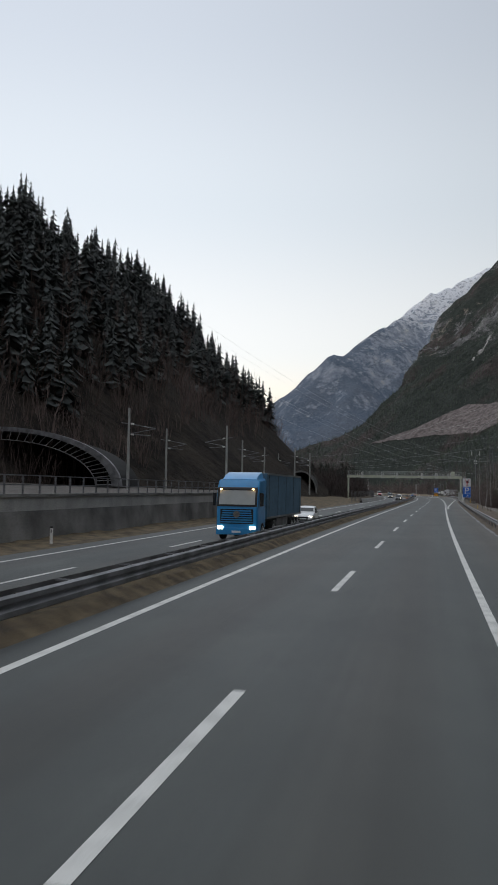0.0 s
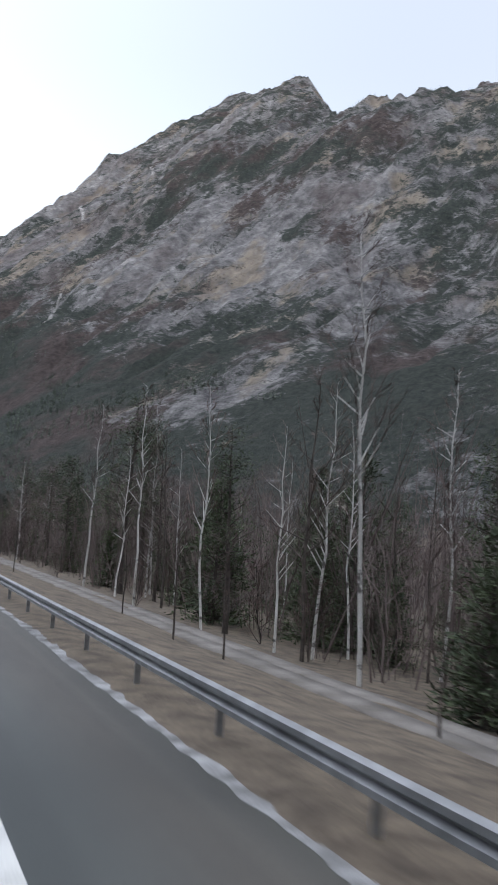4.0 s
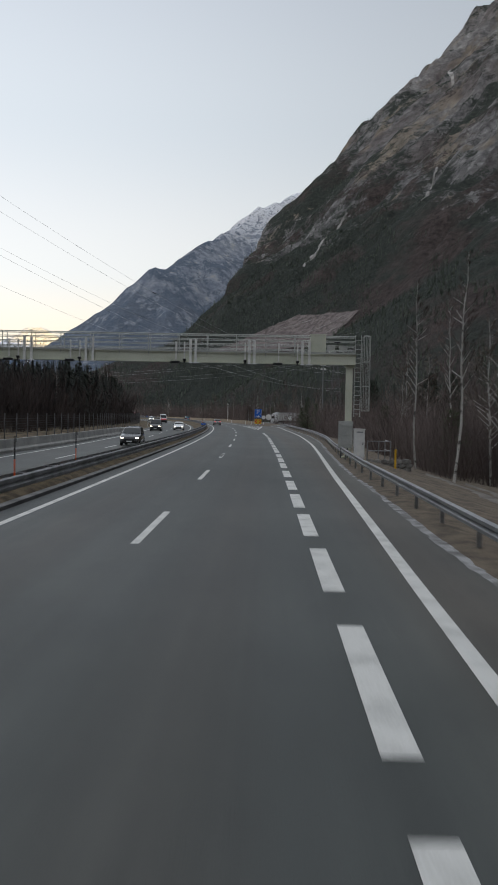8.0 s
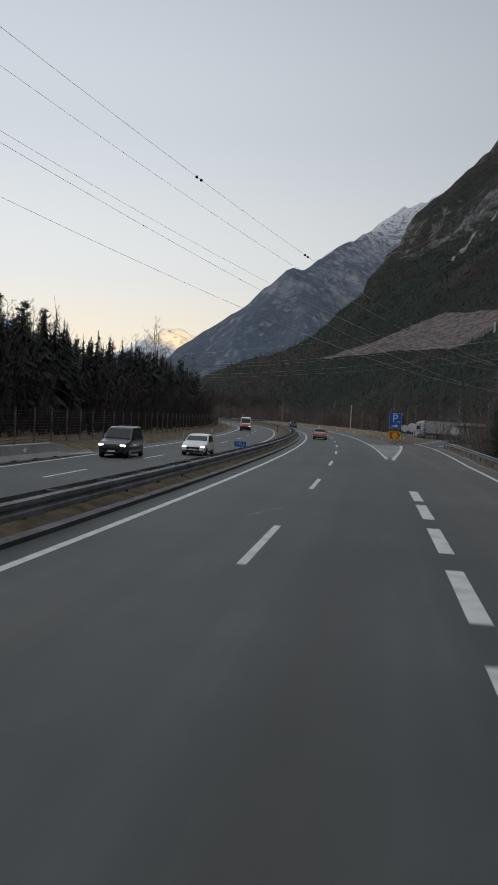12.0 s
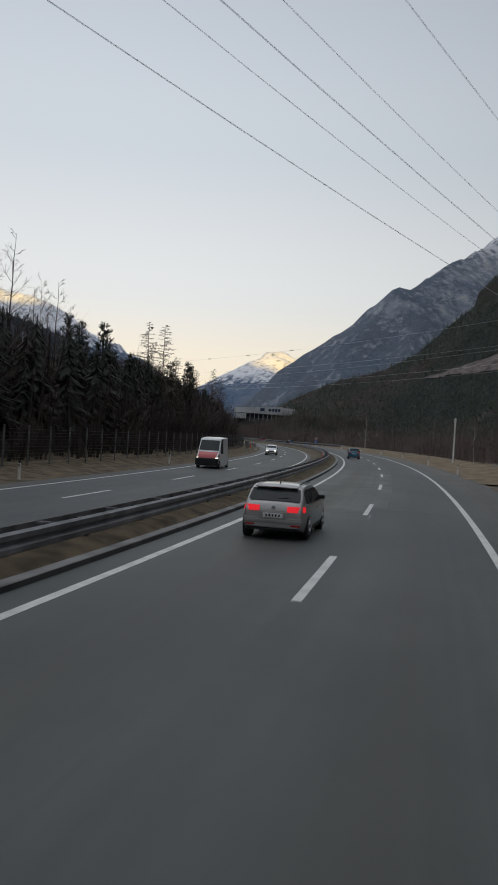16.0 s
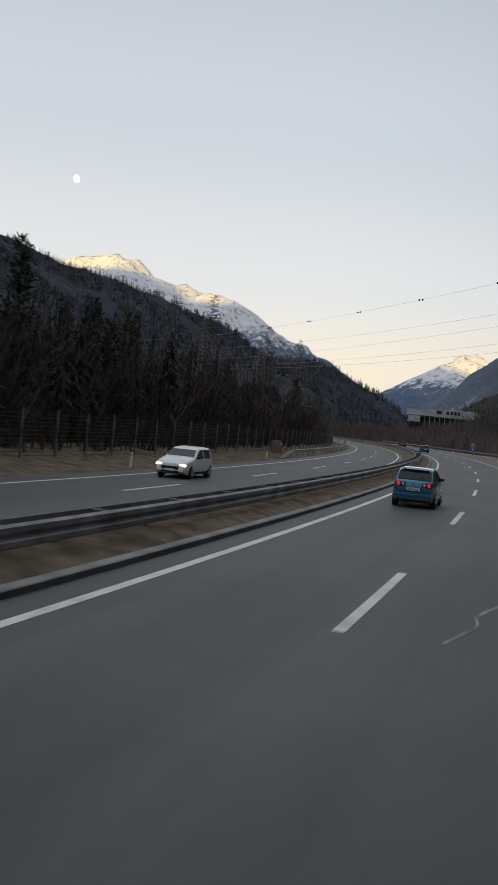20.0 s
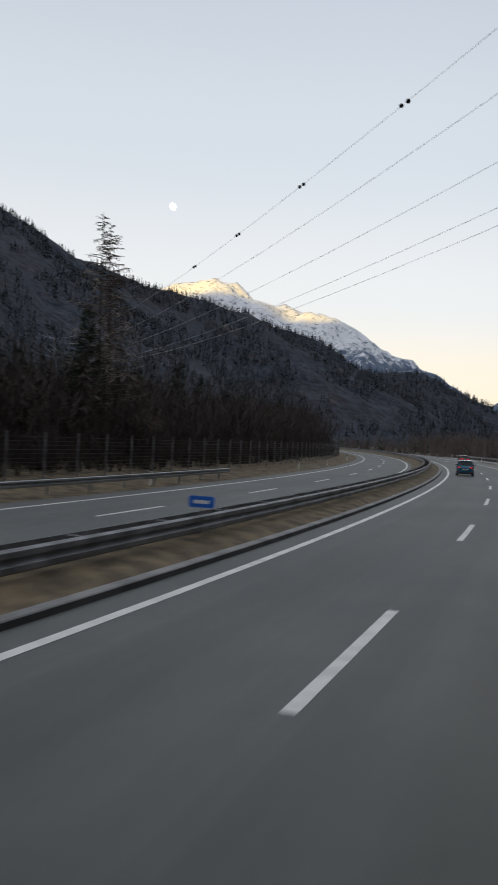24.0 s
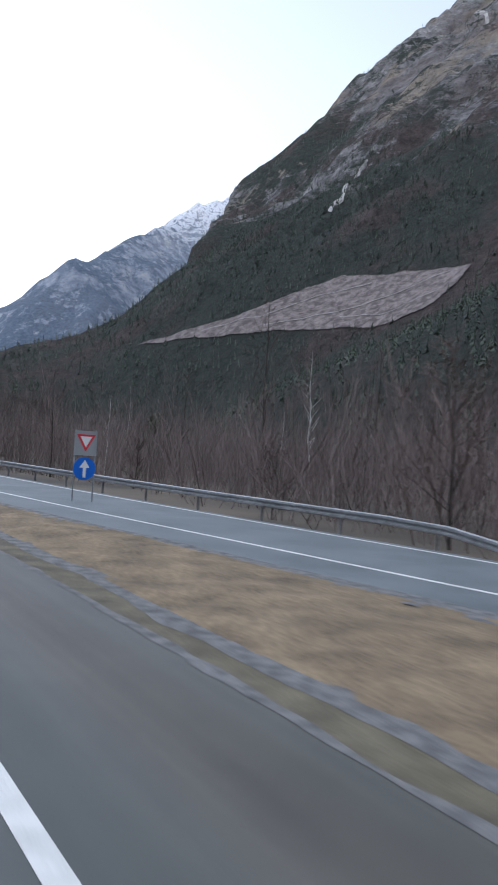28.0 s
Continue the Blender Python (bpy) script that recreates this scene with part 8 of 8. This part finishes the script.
far_brush("brush_hall", scatter(420, -330, -150, 1190, 1243, lambda x, y: np.maximum(-2.2, rock_mountain(x, y)), 11, 17, lambda x, y, z: z < 6), "wood_far", "bare brown wood below the factory", 46, 8, 8, 3.0, 0.5)
far_trees("conifers_hall", scatter(60, -330, -150, 1195, 1243, lambda x, y: np.maximum(-2.2, rock_mountain(x, y)), 10, 15, lambda x, y, z: z < 6), "needles_slope", "dark conifers below the factory", 47, 8, 7)
hall(pose(-232, 1262, 17, 0, 0, 16), "long pale factory hall with a stepped fascia and dark bars")


def house(m, L, D, H, label, wall="render_white"):
    e = empty("house", m, label, "house", "houses")
    bm = B()
    box(bm, 0, 0, H / 2, L, D, H)
    part("wall", bm, wall, e)
    bm = loft(B(), [[(x, -D / 2 - 0.6, H), (x, D / 2 + 0.6, H), (x, 0, H + D * 0.33)] for x in (-L / 2 - 0.6, L / 2 + 0.6)])
    part("roof", bm, "roof_tiles", e)
    for r in range(2):
        for k in range(4):
            bm = B()
            box(bm, -L / 2 + L * (k + 0.5) / 4, -D / 2 - 0.02, H * (0.28 + 0.42 * r), 1.1, 0.1, 1.3)
            part("window", bm, "pane", e)
    return e


for x, y, z, a in ((-290, 1235, 14, 25), (-302, 1245, 16, 15)):
    z = max(-2.2, float(rock_mountain(np.array([x * 1.0]), np.array([y * 1.0]))[0])) - 0.5
    house(pose(x, y, z, 0, 0, a), 13, 10, 6.5, "small white house with a dark roof on the slope")
lb = empty("low_building", stand(462, -46, -1.0, 35), "long low white service building at the rest area", "building")
bm = B()
box(bm, 0, 0, 1.7, 34, 9, 3.6)
part("wall", bm, "render_white", lb)
bm = B()
box(bm, 0, 0, 3.6, 36, 10.6, 0.35)
part("roof", bm, "roof_tiles", lb)
for k in range(8):
    bm = B()
    box(bm, -14.5 + k * 4.1, -4.52, 2.0, 2.2, 0.1, 1.2)
    part("window", bm, "pane", lb)
lb = empty("low_building", pose(-9, 735, -1.6, 0, 0, -8), "low white outbuilding behind the bare wood", "building")
bm = B()
box(bm, 0, 0, 1.2, 16, 6, 2.6)
part("wall", bm, "render_white", lb)
bm = B()
box(bm, 0, 0, 2.6, 17, 7, 0.25)
part("roof", bm, "galv", lb)
for k in range(5):
    bm = B()
    box(bm, -6 + k * 3, -3.02, 1.4, 1.6, 0.08, 0.9)
    part("window", bm, "pane", lb)

# ---- concrete barrier on the far verge ----
cb = empty("concrete_barrier", Matrix(), "pale low concrete barrier with a tapered end on the far verge", "barrier")
for q in np.arange(255, 331, 6.0):
    e_ = np.linspace(q + 0.015, q + 5.985, 5)
    top_ = np.interp(e_, [326, 331], [0.84, 0.18])
    rows = [at(e_, 15.3 + a, FZ + 0.03 + b * top_) for a, b in ((0, 0), (0.02, 0.1), (0.2, 0.4), (0.26, 0.97), (0.3, 1.0), (0.46, 1.0), (0.5, 0.97), (0.58, 0.4), (0.72, 0))]
    v = np.stack(rows, 1)
    f = grid_faces(5, 9)
    ends = [tuple(range(9)), tuple(range(36, 45))[::-1]]
    me = bpy.data.meshes.new("barrier_element")
    me.from_pydata(v.reshape(-1, 3).tolist(), [], [tuple(int(n) for n in g) for g in f] + ends)
    me.materials.append(M["concrete_light"])
    o = new("barrier_element", me)
    o.parent = cb
    for w in (1.5, 4.5):
        if q < 324:
            # dark box stands for the shade inside the open slot
            bm = B()
            box(bm, 0, 0, 0.06, 0.03, 0.7, 0.06)
            sl_ = part("drain_slot", bm, "post_dark", o)
            sl_.matrix_world = stand(q + w, 15.31, FZ + 0.03)
bm = B()
box(bm, 0, 0, 0, 0.02, 0.4, 0.2, 0.004)
o = part("plate", bm, "sign_white", cb, "small white plate")
o.matrix_world = stand(321.5, 15.52, FZ + 0.56)


# ---- backs of two round signs at the exit road ----
for q, l in ((405.0, -10.4), (391.5, -15.3)):
    sg = empty("round_sign", stand(q, l, -0.1), "pale back of a round road sign on two posts", "road sign", "round signs")
    bm = B()
    bmesh.ops.create_cone(bm, cap_ends=True, segments=32, radius1=0.5, radius2=0.5, depth=0.03, matrix=pose(0, 0, 2.1, 90))
    part("sign_back", bm, "sign_white", sg)
    for x in (-0.25, 0.25):
        pole(sg, x, 0, 2.4, 0.03)


# ---- conifers beside the exit rail ----
for s_, l_, k_ in ((340, -14.6, 0.6), (346, -13.6, 0.62), (353, -13.4, 0.6), (359, -14.6, 0.55)):
    tree("bushy_pine", s_, l_, k_)


# ---- gravel edges beside the last stretch ----
M["edge_dirt"] = material("gravelly_edge", (0.075, 0.075, 0.075), (0.18, 0.176, 0.172), 0.95, 3.5, 12, 0.7, 0, 26)


ribbon("edge_gravel", 396, 629.6, lambda s: right_asphalt(s) + 0.1 + 0.5 * fbm(s / 1.9, s * 0, 12, 4), lambda s: right_asphalt(s) - 0.85 + 0.9 * fbm(s / 2.2, s * 0 + 5, 14, 4), 0.006, "edge_dirt", "grey gravelly edge of the asphalt", "verge", 0.8)
M["moss"] = material("mossy_edge", (0.06, 0.053, 0.034), (0.15, 0.128, 0.085), 0.95, 1.6, 12, 0.9, 0, 20, (0.3, 0.7))
ribbon("edge_moss", 629.6, 900, -6.87, lambda s: -8.05 + 0 * s, -0.006, "moss", "mossy brown strip along the asphalt", "verge", 1.0)
ribbon("edge_gravel", 629.6, 900, lambda s: -7.55 + 0.45 * fbm(s / 2.3, s * 0, 12, 4) + 0.1 * fbm(s / 0.4, s * 0 + 2, 13, 3), lambda s: -8.15 + 0.25 * fbm(s / 1.9, s * 0 + 5, 14, 4) + 0.08 * fbm(s / 0.3, s * 0, 15, 3), -0.002, "edge_dirt", "grey gravel between moss and grass", "verge", 0.25)
ribbon("edge_gravel", 629.6, 900, lambda s: -6.84 + 0.12 * fbm(s / 0.7, s * 0 + 8, 17, 3), lambda s: -7.02 + 0.3 * fbm(s / 1.4, s * 0 + 1, 16, 4), 0.006, "edge_dirt", "grey gravelly edge of the asphalt", "verge", 0.25)
v = np.stack([at(rs, rl + 2.95 + 0.3 * fbm(rs / 3, rs * 0, 3, 3), -0.012), at(rs, rl + 3.9, -0.012)], 1)
tagged(mesh_np("edge_gravel", v, grid_faces(len(rs), 2), "edge_dirt"), "grey gravelly edge of the slip road", "verge", kind="structure")

sp_ = scatter(90, -300, -150, 1215, 1248, lambda x, y: np.maximum(-2.2, rock_mountain(x, y)), 6, 11)
far_brush("brush_hall", scatter(420, -330, -120, 1180, 1226, lambda x, y: np.maximum(-2.2, rock_mountain(x, y)), 9, 13), "wood_far", "bare brown wood before the factory hall", 23, 6, 4, 3.0)
far_trees("conifers_hall", sp_, "needles_slope", "green conifers before the factory hall", 19, 6, 5, width=0.25)

# ---- moon ----
M["moon"] = glow("moonlit_disc", (1.0, 1.0, 0.97), 1.4)
bm = B()
bmesh.ops.create_uvsphere(bm, u_segments=28, v_segments=16, radius=19)
mo = link("moon", bm, "moon")
mo.matrix_world = Matrix.LocRotScale((-2758, 3647.5, 1060.6), Euler((0, radians(-20), 0)), (0.78, 0.8, 1.05))
tagged(mo, "pale gibbous moon in the dawn sky", "moon", kind="structure")
